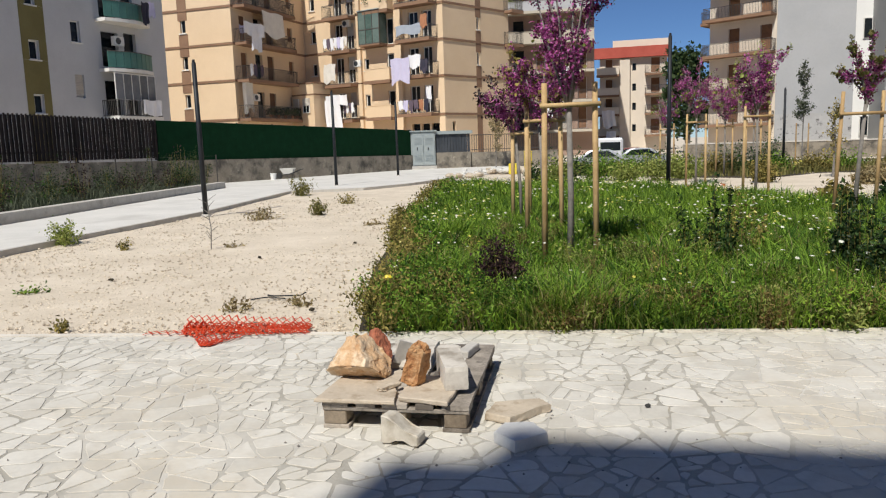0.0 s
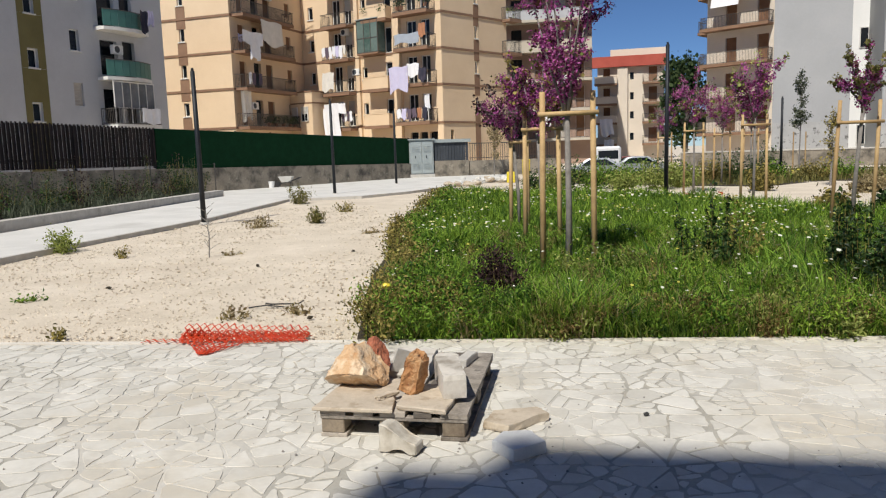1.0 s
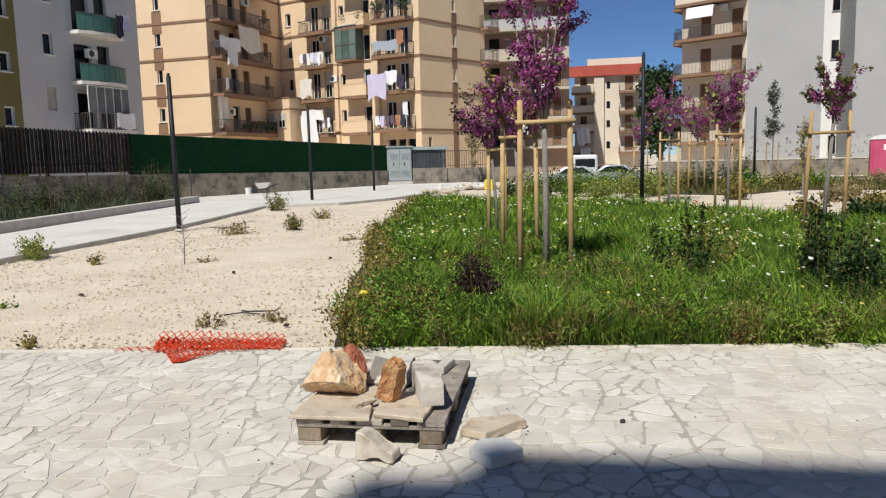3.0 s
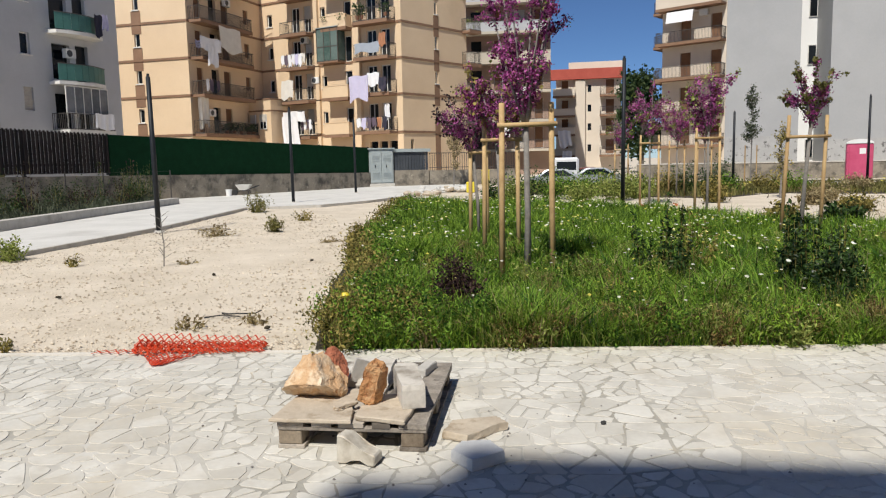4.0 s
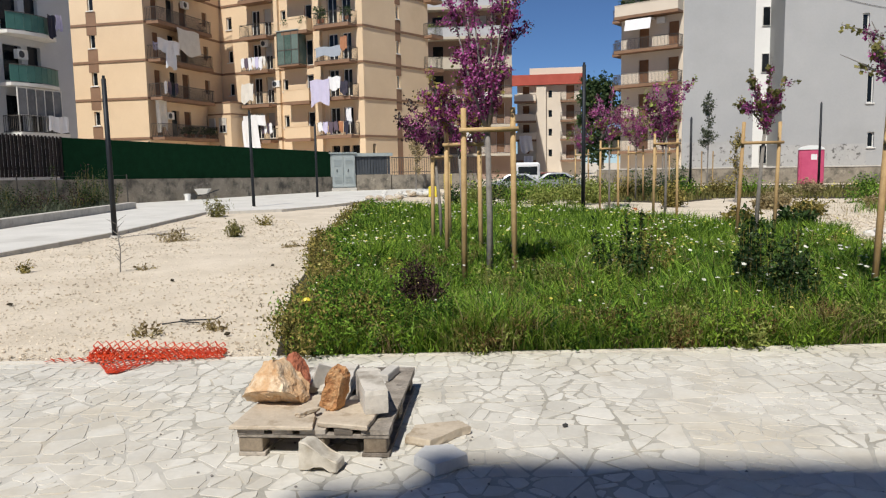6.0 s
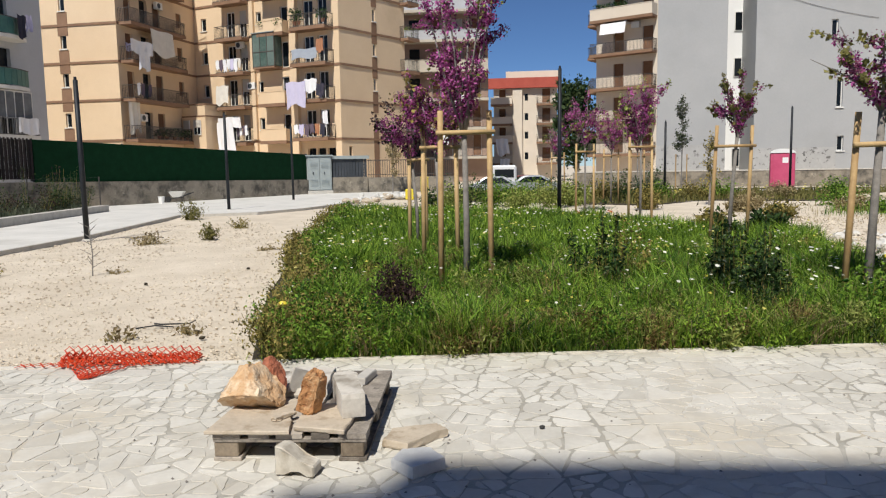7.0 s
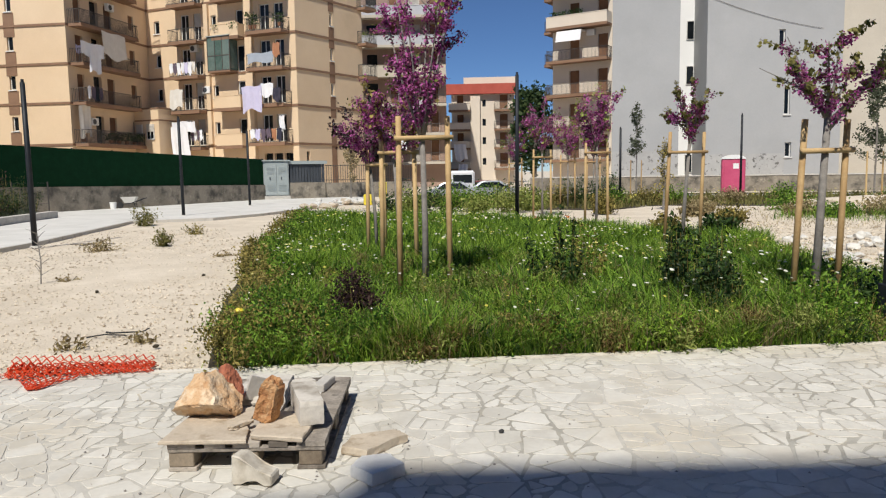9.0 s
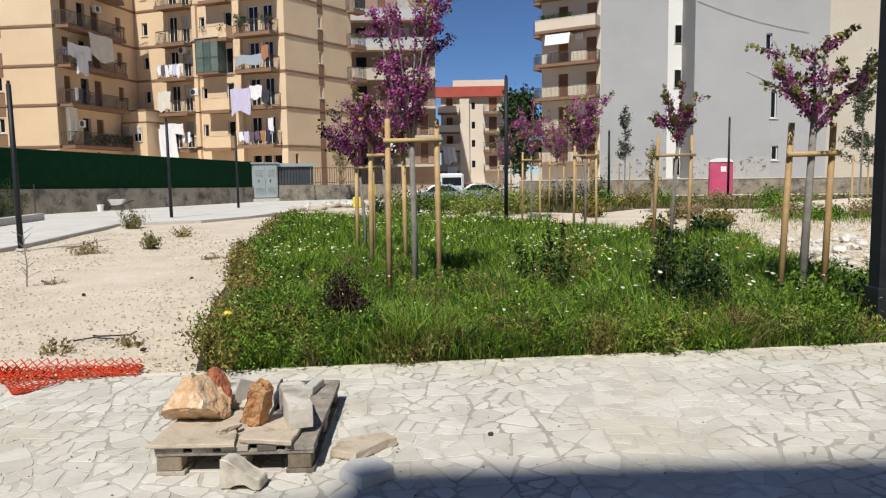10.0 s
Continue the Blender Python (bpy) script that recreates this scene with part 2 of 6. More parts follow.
def tube(bm, pts, radii, sides=7):
    """A tapered tube along a line of points."""
    rings = []
    for i, p in enumerate(pts):
        p = Vector(p)
        d = (Vector(pts[min(i + 1, len(pts) - 1)]) - Vector(pts[max(i - 1, 0)])).normalized()
        a = d.orthogonal().normalized()
        b = d.cross(a)
        rings.append([bm.verts.new(p + (a * math.cos(k * math.tau / sides) + b * math.sin(k * math.tau / sides)) * radii[i]) for k in range(sides)])
    for r0, r1 in zip(rings, rings[1:]):
        best = min(range(sides), key=lambda s: (r0[0].co - r1[s].co).length)
        for k in range(sides):
            bm.faces.new((r0[k], r0[(k + 1) % sides], r1[(k + 1 + best) % sides], r1[(k + best) % sides]))
    bm.faces.new(rings[0][::-1])
    bm.faces.new(rings[-1])


def leaf_quads(centres, size, spread=0.35, flat=0.0, broad=0.36):
    """Small folded leaves at the given centres: vertices and faces."""
    n = len(centres)
    c = np.asarray(centres)
    d = rng.normal(size=(n, 3))
    d[:, 2] = d[:, 2] * (1 - flat) + 0.3
    d /= np.linalg.norm(d, axis=1)[:, None]
    s = rng.normal(size=(n, 3))
    s -= d * (s * d).sum(1)[:, None]
    s /= np.linalg.norm(s, axis=1)[:, None]
    ln = (size * (1 + spread * rng.normal(size=n)).clip(0.4, 2))[:, None]
    w = ln * broad
    up = np.cross(d, s) * ln * 0.12
    v = np.stack([c - d * ln * 0.5, c + s * w + up, c + d * ln * 0.5, c - s * w + up], 1).reshape(-1, 3)
    i = np.arange(n)[:, None] * 4
    f = np.concatenate([i + [0, 1, 2], i + [0, 2, 3]], 0)
    return v, f


def clump(parent, name, material, radius, height, leaves, size, stems=9, stem_material=None, seed=0, bare=0.0, bottom=0.05, dense=1.0, broad=0.36):
    """A low shrub: thin stems from the base, leaves along them."""
    r = random.Random(seed)
    bm = bmesh.new()
    pts = []
    for k in range(stems):
        a = r.uniform(0, math.tau)
        rad = radius * math.sqrt(r.random())
        top = Vector((math.cos(a) * rad, math.sin(a) * rad, height * (1 - 0.4 * (rad / radius) ** 2) * r.uniform(0.5, 1.12)))
        base = Vector((top.x * 0.25, top.y * 0.25, -0.02))
        mid = base.lerp(top, 0.5) + Vector((r.uniform(-1, 1), r.uniform(-1, 1), 0)) * radius * 0.12
        line = [base, mid, top]
        tube(bm, line, [0.005, 0.004, 0.002], 3)
        for j in range(max(1, int(leaves / stems))):
            t = bare + (1 - bare) * r.random() ** 0.8
            p = base.lerp(mid, t * 2) if t < 0.5 else mid.lerp(top, t * 2 - 1)
            g = radius * 0.17 * dense
            pts.append((p.x + r.gauss(0, g), p.y + r.gauss(0, g), max(bottom * height, p.z + r.gauss(0, g * 0.8))))
    part("stalk_tuft", bm, stem_material or M_RUSSET, parent)
    v, f = leaf_quads(pts, size, broad=broad)
    return raw(name, v, f, material, parent)

# ---- ground ----
def edge_y(x):
    """The pavement's far edge."""
    return 5.80 - 0.026 * x


BED = [(-1.12, 5.86), (4.3, 5.72), (7.2, 5.66), (7.0, 8.5), (6.5, 9.5), (7.4, 11.7), (8.4, 13.8), (8.7, 15.0), (7.2, 16.5), (6.6, 18.2), (5.6, 21.2), (4.9, 22.4), (1.8, 25.5), (-1.1, 26.8), (-1.72, 24.0), (-1.72, 14.0), (-1.5, 9.0)]


def in_poly(px, py, poly):
    inside = np.zeros(px.shape, bool)
    n = len(poly)
    for i in range(n):
        (x0, y0), (x1, y1) = poly[i], poly[(i + 1) % n]
        hit = ((y0 > py) != (y1 > py)) & (px < (x1 - x0) * (py - y0) / ((y1 - y0) or 1e-9) + x0)
        inside ^= hit
    return inside


def ground_sheet():
    xs = np.concatenate([[-900, -300, -120, -60], np.arange(-30, 34.1, 0.5), [60, 120, 300, 900]])
    ys = np.concatenate([[-900, -300, -100, -40, -12, 0, 4], np.arange(5.0, 50.1, 0.4), [51, 53, 56, 60, 62, 64, 66, 80, 120, 300, 1500]])
    X, Y = np.meshgrid(xs, ys)
    Z = np.full(X.shape, -0.03)
    near = (Y > 6.3) & (Y < 48) & (np.abs(X) < 32)
    bump = np.array([noise.noise((x * 0.45, y * 0.45, 3)) * 0.03 + noise.noise((x * 1.7, y * 1.7, 8)) * 0.015 for x, y in zip(X.ravel(), Y.ravel())]).reshape(X.shape)
    Z = Z + np.where(near, bump + 0.012, 0)
    dip = ((Y - 47.5) / 2.5).clip(0, 1) * ((66 - Y) / 4).clip(0, 1) * ((X - 3.2) / 1.2).clip(0, 1) * ((15 - X) / 1.5).clip(0, 1)
    Z = Z - 0.55 * dip
    w = len(xs)
    faces = [(j * w + i, j * w + i + 1, (j + 1) * w + i + 1, (j + 1) * w + i) for j in range(len(ys) - 1) for i in range(w - 1)]
    ob = raw("ground", np.stack([X.ravel(), Y.ravel(), Z.ravel()], 1), faces, M_SAND, smooth=True)
    return tagged(ob, "pale sandy gravel ground with scattered pebbles", "ground", kind="structure")


ground_sheet()

paving = tagged(part("pavement", prism_bm([(-16, -10), (16, -10), (16, edge_y(16)), (-16, edge_y(-16))], -0.4, -0.0035), M_MORTAR), "crazy-paved terrace of pale stone pieces in grey mortar", "pavement", kind="structure")
edging = tagged(part("pavement_edging", prism_bm([(-16, edge_y(-16) + 0.003), (16, edge_y(16) + 0.003), (16, edge_y(16) + 0.075), (-16, edge_y(-16) + 0.075)], -0.3, 0.006), M_EDGE), "narrow pale stone edging of the terrace", "edging", kind="structure")

PATH = [(-10.95, -8), (-7.75, -8), (-7.75, 11.2), (-7.05, 18), (-7.05, 25.4), (-4.65, 26.2), (-3.25, 28.4), (-1.5, 33.4), (1.5, 40), (1.5, 48), (-3.3, 48), (-4.86, 46.0), (-12.55, 34.4), (-10.75, 29.6)]
tagged(part("path", prism_bm(PATH, -0.3, 0.03), M_PALECONC), "pale concrete footpath", "path", kind="structure")


def strip(line, w):
    """Outline of a strip of width w to the right of a line."""
    a, b = [], []
    for i, p in enumerate(line):
        d = (Vector(line[min(i + 1, len(line) - 1)]) - Vector(line[max(i - 1, 0)])).normalized()
        a.append((p[0], p[1]))
        b.append((p[0] + d.y * w, p[1] - d.x * w))
    return a + b[::-1]


tagged(part("path_kerb", prism_bm(strip([(-7.745, -8), (-7.745, 11.2), (-7.045, 18), (-7.045, 25.4), (-4.62, 26.2), (-3.22, 28.4), (-1.48, 33.4)], 0.1), -0.2, 0.075), M_CONC), "grey concrete edging kerb along the footpath", "kerb", kind="structure")
tagged(part("planter_kerb", prism_bm([(-11.32, -8), (-10.98, -8), (-11.0, 14), (-10.78, 29.6), (-11.12, 29.6), (-11.34, 14)], -0.2, 0.27), M_CONC), "grey concrete kerb holding the weedy planting strip", "kerb", kind="structure")
tagged(part("planting_strip", prism_bm([(-21.6, 20.4), (-13.2, 33.0), (-11.13, 29.6), (-11.35, 14), (-11.33, -8), (-22, -8)], -0.2, 0.12), M_SOIL), "dark soil of the planting strip", "soil", kind="structure")
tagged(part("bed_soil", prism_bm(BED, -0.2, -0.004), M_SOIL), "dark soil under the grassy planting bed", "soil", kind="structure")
VERGE = [(9.5, 27.2), (13, 29.5), (17.5, 27.5), (30, 24), (36, 30), (34, 39), (21.5, 43.5), (4, 47), (3, 33)]
tagged(part("verge_soil", prism_bm(VERGE, -0.2, 0.0), M_SOIL), "soil of the far grassy verge", "soil", kind="structure")
tagged(part("far_path", prism_bm([(9, 41.2), (34, 34), (36, 35.6), (9, 43.4)], -0.2, 0.03), M_PALECONC), "pale far footpath before the low wall", "path", kind="structure")
tagged(part("road", prism_bm([(4.6, 50.3), (13.2, 50.3), (13.2, 61.5), (4.6, 61.5)], -0.9, -0.56), surf("asphalt", (0.045, 0.045, 0.045), (0.075, 0.073, 0.07), 1, 40, 0.95, 0.3)), "grey asphalt street behind the park", "road", kind="structure")

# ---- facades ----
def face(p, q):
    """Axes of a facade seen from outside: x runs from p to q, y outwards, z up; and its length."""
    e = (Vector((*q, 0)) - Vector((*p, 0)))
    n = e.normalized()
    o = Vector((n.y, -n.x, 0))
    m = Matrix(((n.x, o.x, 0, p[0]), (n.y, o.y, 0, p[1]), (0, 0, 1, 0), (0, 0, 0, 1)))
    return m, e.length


def wall_bm(L, z0, z1, holes, depth=0.3):
    """A wall face with recessed openings (u0, u1, z0, z1)."""
    us = sorted({0.0, L, *[h[0] for h in holes], *[h[1] for h in holes]})
    zs = sorted({z0, z1, *[h[2] for h in holes], *[h[3] for h in holes]})
    bm = bmesh.new()
    vs = {}

    def v(u, y, z):
        k = (round(u, 4), round(y, 4), round(z, 4))
        if k not in vs:
            vs[k] = bm.verts.new(k)
        return vs[k]

    for a, b in zip(us, us[1:]):
        for c, d in zip(zs, zs[1:]):
            m, k = (a + b) / 2, (c + d) / 2
            if not any(h[0] < m < h[1] and h[2] < k < h[3] for h in holes):
                bm.faces.new((v(a, 0, c), v(b, 0, c), v(b, 0, d), v(a, 0, d)))
    for h in holes:
        a, b, c, d = h[:4]
        for (u0, w0), (u1, w1) in (((a, c), (b, c)), ((b, c), (b, d)), ((b, d), (a, d)), ((a, d), (a, c))):
            bm.faces.new((v(u0, 0.0, w0), v(u1, 0.0, w1), v(u1, -depth, w1), v(u0, -depth, w0)))
    for (u0, w0), (u1, w1) in (((0, z0), (L, z0)), ((L, z0), (L, z1)), ((L, z1), (0, z1)), ((0, z1), (0, z0))):
        bm.faces.new((v(u0, 0, w0), v(u1, 0, w1), v(u1, -depth, w1), v(u0, -depth, w0)))
    return bm


def put(ob, owner, m):
    """Places a part of owner by world axes (owner: Empty with no turn)."""
    ob.matrix_local = Matrix.Translation(-Vector(owner.location)) @ m
    return ob


def window_in(owner, m, u0, u1, z0, z1, kind="window"):
    """Frame, pane and, by kind, a shutter, in an opening."""
    at = m @ Matrix.Translation((u0, 0, z0))
    w, h = u1 - u0, z1 - z0
    if kind == "dark":
        put(part("pane", box_bm(0, w, -0.29, -0.25, 0, h), M_GLASS, owner), owner, at)
        return
    bm = bmesh.new()
    t = 0.07
    add_box(bm, 0, w, -0.22, -0.14, 0, t)
    add_box(bm, 0, w, -0.22, -0.14, h - t, h)
    add_box(bm, 0, t, -0.215, -0.145, t, h - t)
    add_box(bm, w - t, w, -0.215, -0.145, t, h - t)
    if w > 0.75:
        add_box(bm, w / 2 - t / 2, w / 2 + t / 2, -0.21, -0.15, t, h - t)
    win = put(part("window", bm, M_FRAME, owner), owner, at)
    part("pane", box_bm(0.02, w - 0.02, -0.20, -0.17, 0.02, h - 0.02), M_GLASS, win)
    if kind in ("window", "sill"):
        bm = bmesh.new()
        add_box(bm, -0.08, w + 0.08, -0.05, 0.09, -0.07, 0.0)
        part("sill", bm, M_FRAME, win)
    if kind in ("shut", "half", "pale"):
        bm = bmesh.new()
        lo = h * (0.5 if kind == "half" else 0.03)
        n = int((h - lo) / 0.09)
        rows = []
        for i in range(2 * n + 1):
            z, y = lo + (h - lo) * i / (2 * n), -0.095 if i % 2 else -0.12
            rows.append([bm.verts.new((u, q, z)) for u, q in ((0.04, y), (w - 0.04, y), (w - 0.04, -0.135), (0.04, -0.135))])
        for r0, r1 in zip(rows, rows[1:]):
            for k in range(4):
                bm.faces.new((r0[k], r0[(k + 1) % 4], r1[(k + 1) % 4], r1[k]))
        part("roller_shutter", bm, M_PALESHUT if kind in ("pale", "half") else M_SHUTTER, win)


def balcony_at(owner, m, u0, u1, z, depth=1.15, style="bars", slab=M_BAND, seed=0, round_end=0.0, panel=M_TEAL, high=1.0):
    """Slab with a thin lip, and a railing of bars, solid parapet or panels."""
    at = m @ Matrix.Translation((u0, 0, z))
    w = u1 - u0
    bm = bmesh.new()
    if round_end:
        n = 8
        out = [(0, 0.0)] + [(w * k / n, depth * (0.62 + 0.38 * math.sin(math.pi * k / n))) for k in range(n + 1)] + [(w, 0.0)]
        bm.free()
        bm = prism_bm(out, -0.2, 0.0)
    else:
        add_box(bm, 0, w, 0.0, depth, -0.2, 0.0)
        add_box(bm, -0.03, w + 0.03, depth - 0.05, depth + 0.03, -0.23, 0.03)
    bal = put(part("balcony", bm, slab, owner), owner, at)
    if style == "bars":
        bm = bmesh.new()
        runs = [((0.02, 0.02), (0.02, depth - 0.03)), ((0.02, depth - 0.03), (w - 0.02, depth - 0.03)), ((w - 0.02, depth - 0.03), (w - 0.02, 0.02))]
        for (a, b), (c, d) in runs:
            ln = math.hypot(c - a, d - b)
            k = max(2, int(ln / 0.13))
            for i in range(k + 1):
                x, y = a + (c - a) * i / k, b + (d - b) * i / k
                add_box(bm, x - 0.011, x + 0.011, y - 0.011, y + 0.011, 0.03, high)
            for zz in (0.08, high):
                add_box(bm, min(a, c) - 0.02, max(a, c) + 0.02, min(b, d) - 0.02, max(b, d) + 0.02, zz - 0.02, zz + 0.02)
        part("railing", bm, M_RAIL, bal)
    elif style == "solid":
        bm = bmesh.new()
        add_box(bm, 0.0, w, depth - 0.1, depth, 0.0, high)
        add_box(bm, 0.0, 0.1, 0.0, depth - 0.1, 0.0, high)
        add_box(bm, w - 0.1, w, 0.0, depth - 0.1, 0.0, high)
        add_box(bm, -0.03, w + 0.03, depth - 0.13, depth + 0.03, high, high + 0.05)
        part("parapet", bm, panel, bal)
    elif style == "panels":
        k = max(3, int(w / 0.42))
        for i in range(k):
            a, b = w * i / k + 0.015, w * (i + 1) / k - 0.015
            f = lambda x: depth * (0.62 + 0.38 * math.sin(math.pi * x / w)) - 0.05 if round_end else depth - 0.05
            bm = bmesh.new()
            lo = [bm.verts.new((a, f(a), 0.06)), bm.verts.new((b, f(b), 0.06)), bm.verts.new((b, f(b) - 0.03, 0.06)), bm.verts.new((a, f(a) - 0.03, 0.06))]
            hi = [bm.verts.new((v.co.x, v.co.y, high)) for v in lo]
            bm.faces.new(lo)
            bm.faces.new(hi)
            for j in range(4):
                bm.faces.new((lo[j], lo[(j + 1) % 4], hi[(j + 1) % 4], hi[j]))
            part("panel", bm, panel, bal)
        bm = bmesh.new()
        tube(bm, [(w * i / 10, (depth * (0.62 + 0.38 * math.sin(math.pi * i / 10)) - 0.05) if round_end else depth - 0.05, high + 0.03) for i in range(11)], [0.03] * 11, 5)
        part("handrail", bm, M_RAIL, bal)
    return bal


def bands(owner, m, L, zs, h=0.17, out=0.07, material=None, u0=0.0):
    for z in zs:
        put(part("string_course", box_bm(u0, L, 0.0, out, z - h / 2, z + h / 2), material or M_BAND, owner), owner, m)


def facade(owner, m, L, z0, z1, openings, material):
    put(part("wall", wall_bm(L, z0, z1, openings), material, owner), owner, m)
    for o in openings:
        window_in(owner, m, *o)


def roof_over(owner, pts, z, material, top=0.25):
    ob = part("roof", prism_bm(pts, z, z + top), material, owner)
    put(ob, owner, Matrix())
    return ob


def cloth_at(name, m, u0, u1, y, ztop, drop, material, label, sway=0.06, seed=0, skew=0.0):
    """A hanging cloth with folds, its own thing."""
    r = random.Random(seed)
    n, k = 12, 6
    ph = r.uniform(0, 6)
    vs, fs = [], []
    for s in (0.0, 0.012):
        for j in range(k + 1):
            for i in range(n + 1):
                t, q = i / n, j / k
                dz = drop * (1 - 0.10 * math.sin(t * math.pi * 2 + ph))
                vs.append((u0 + (u1 - u0) * (t + skew * q) + 0.03 * math.sin(q * 5 + ph), y + s + sway * math.sin(t * 15 + ph) * (0.2 + q), ztop - dz * q + 0.04 * math.sin(t * 9 + ph)))
    a = (n + 1) * (k + 1)
    for s in (0, a):
        for j in range(k):
            for i in range(n):
                b = s + j * (n + 1) + i
                q = (b, b + 1, b + n + 2, b + n + 1)
                fs.append(q if s else q[::-1])
    ob = raw(name, vs, fs, material, smooth=True)
    ob.matrix_world = m
    return tagged(ob, label, "laundry")


FLOORS = [3.9, 6.88, 9.68, 12.45, 15.4]

# beige block, projecting wing
A_L, A_C, A_I = (-31.0, 61.0), (-19.7, 57.75), (-16.5, 67.5)
wing = anchor("apartment_building", -22, 62, label="beige rendered apartment wing with brown string courses and balconies", category="building")
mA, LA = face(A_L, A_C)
opA = [(LA - 4.72, LA - 4.22, z + 1.05, z + 2.1, "window") for z in FLOORS]
facade(wing, mA, LA, 0, 19, opA, M_BEIGE)
bands(wing, mA, LA + 0.07, FLOORS)
for z in FLOORS:
    put(part("brown_strip", box_bm(LA - 4.9, LA - 4.04, 0.003, 0.03, z - 0.75 if z > 4 else 0.1, z + 0.95), M_BAND, wing), wing, mA)
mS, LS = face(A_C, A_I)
opS = []
for z in FLOORS:
    opS += [(0.96, 1.73, z + 0.12, z + 2.2, "shut"), (2.82, 3.78, z + 0.12, z + 2.25, "dark"), (4.48, 5.38, z + 0.12, z + 2.25, "shut"), (7.62, 8.32, z + 0.95, z + 2.1, "shut")]
facade(wing, mS, LS, 0, 19, opS, M_BEIGE)
bands(wing, mS, LS, FLOORS)
for i, z in enumerate(FLOORS[1:]):
    balcony_at(wing, mS, 0.25, 7.2, z + 0.08, 1.1, "bars", M_BAND)
balcony_at(wing, mS, 0.25, 7.6, FLOORS[0] + 0.08, 1.1, "bars", M_BAND)
roof_over(wing, [A_L, A_C, A_I, (-22, 74), (-34, 70)], 19, M_BAND)
put(part("rear_wall", prism_bm([(-31, 61.3), (-20.1, 58.4), (-16.95, 67.6), (-22, 74), (-34, 70)], 0, 18.98), M_BEIGE, wing), wing, Matrix())

# beige block, main part
B_C, B_D = (-3.66, 59.9), (1.58, 66.0)
block = anchor("apartment_building", -8, 66, label="tall beige apartment building with brown string courses and loggia balconies", category="building")
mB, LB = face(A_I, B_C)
opB = []
for z in FLOORS:
    opB += [(0.82, 1.41, z + 0.95, z + 2.0, "window") if z > 6 else (0.34, 1.48, z + 0.55, z + 1.8, "half")]
    opB += [(3.65, 4.56, z + 0.1, z + 2.25, "door"), (5.02, 5.81, z + 0.1, z + 2.25, "half")]
    opB += [(6.84, 7.35, z + 0.95, z + 1.95, "window"), (9.29, 10.03, z + 0.1, z + 2.15, "door")]
    opB += [(11.57, 12.54, z + 0.2, z + 2.35, "door"), (12.94, 13.85, z + 0.2, z + 2.35, "door")]
opB += [(11.63, 12.43, 2.45, 3.2, "dark"), (12.60, 13.39, 2.45, 3.2, "dark"), (13.57, 14.36, 2.45, 3.2, "dark")]
facade(block, mB, LB, 0, 19, opB, M_BEIGE)
bands(block, mB, LB + 0.05, FLOORS)
for i, z in enumerate(FLOORS):
    balcony_at(block, mB, 3.31, 6.21, z - 0.1, 1.15, "bars" if i != 0 else "bars", M_BAND)
    if i not in (2,):
        balcony_at(block, mB, 7.69, 10.26, z - 0.05, 1.0, "solid", M_BAND, panel=M_BEIGE, high=0.95)
    balcony_at(block, mB, 11.11, 14.42, z + 0.08, 1.2, "bars", M_BAND)
    put(part("pilaster", box_bm(10.37, 11.04, 0.0, 0.35, z - 2.8, z - 0.12), M_BEIGE, block), block, mB)
    put(part("pilaster", box_bm(6.27, 6.67, 0.0, 0.25, z - 2.8, z - 0.12), M_BEIGE, block), block, mB)
# glazed veranda
ver = put(part("veranda", box_bm(7.18, 9.40, 0.0, 1.05, 9.68, 9.8), M_BAND, block), block, mB)
bm = bmesh.new()
for u in (7.18, 7.91, 8.63, 9.36):
    add_box(bm, u, u + 0.05, 0.98, 1.04, 9.8, 12.45)
for z in (9.8, 10.95, 12.4):
    add_box(bm, 7.18, 9.40, 0.975, 1.045, z, z + 0.07)
add_box(bm, 7.18, 7.24, 0.0, 0.98, 12.4, 12.47)
part("frame", bm, M_RAIL, ver)
for u0, u1 in ((7.24, 7.90), (7.97, 8.62), (8.69, 9.35)):
    part("pane", box_bm(u0, u1, 1.0, 1.02, 9.88, 12.39), M_VERANDA, ver)
part("side_pane", box_bm(7.19, 7.22, 0.02, 0.97, 9.85, 12.39), M_VERANDA, ver)
part("side_pane", box_bm(9.36, 9.38, 0.02, 0.97, 9.85, 12.39), M_VERANDA, ver)
part("roof_sheet", box_bm(7.12, 9.46, 0.0, 1.1, 12.48, 12.54), M_GREYMETAL, ver)
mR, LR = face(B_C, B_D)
opR = [(3.95, 4.29, z + 1.0, z + 2.0, "window") for z in FLOORS] + [(0.84, 1.21, 2.55, 3.3, "dark")]
facade(block, mR, LR, 0, 19, opR, M_BEIGE)
bands(block, mR, LR, FLOORS)
for z in FLOORS:
    put(part("brown_strip", box_bm(3.80, 4.42, 0.003, 0.03, z - 0.8 if z > 4 else 0.1, z + 0.9), M_BAND, block), block, mR)
    balcony_at(block, mR, LR - 0.6, LR + 0.9, z + 0.05, 0.9, "bars", M_BAND)
roof_over(block, [A_I, B_C, B_D, (-6, 79), (-20, 76)], 19, M_BAND)
put(part("rear_wall", prism_bm([(-16.2, 67.85), (-3.75, 60.4), (1.2, 66.3), (-6, 79), (-20, 76)], 0, 18.98), M_BEIGE, block), block, Matrix())
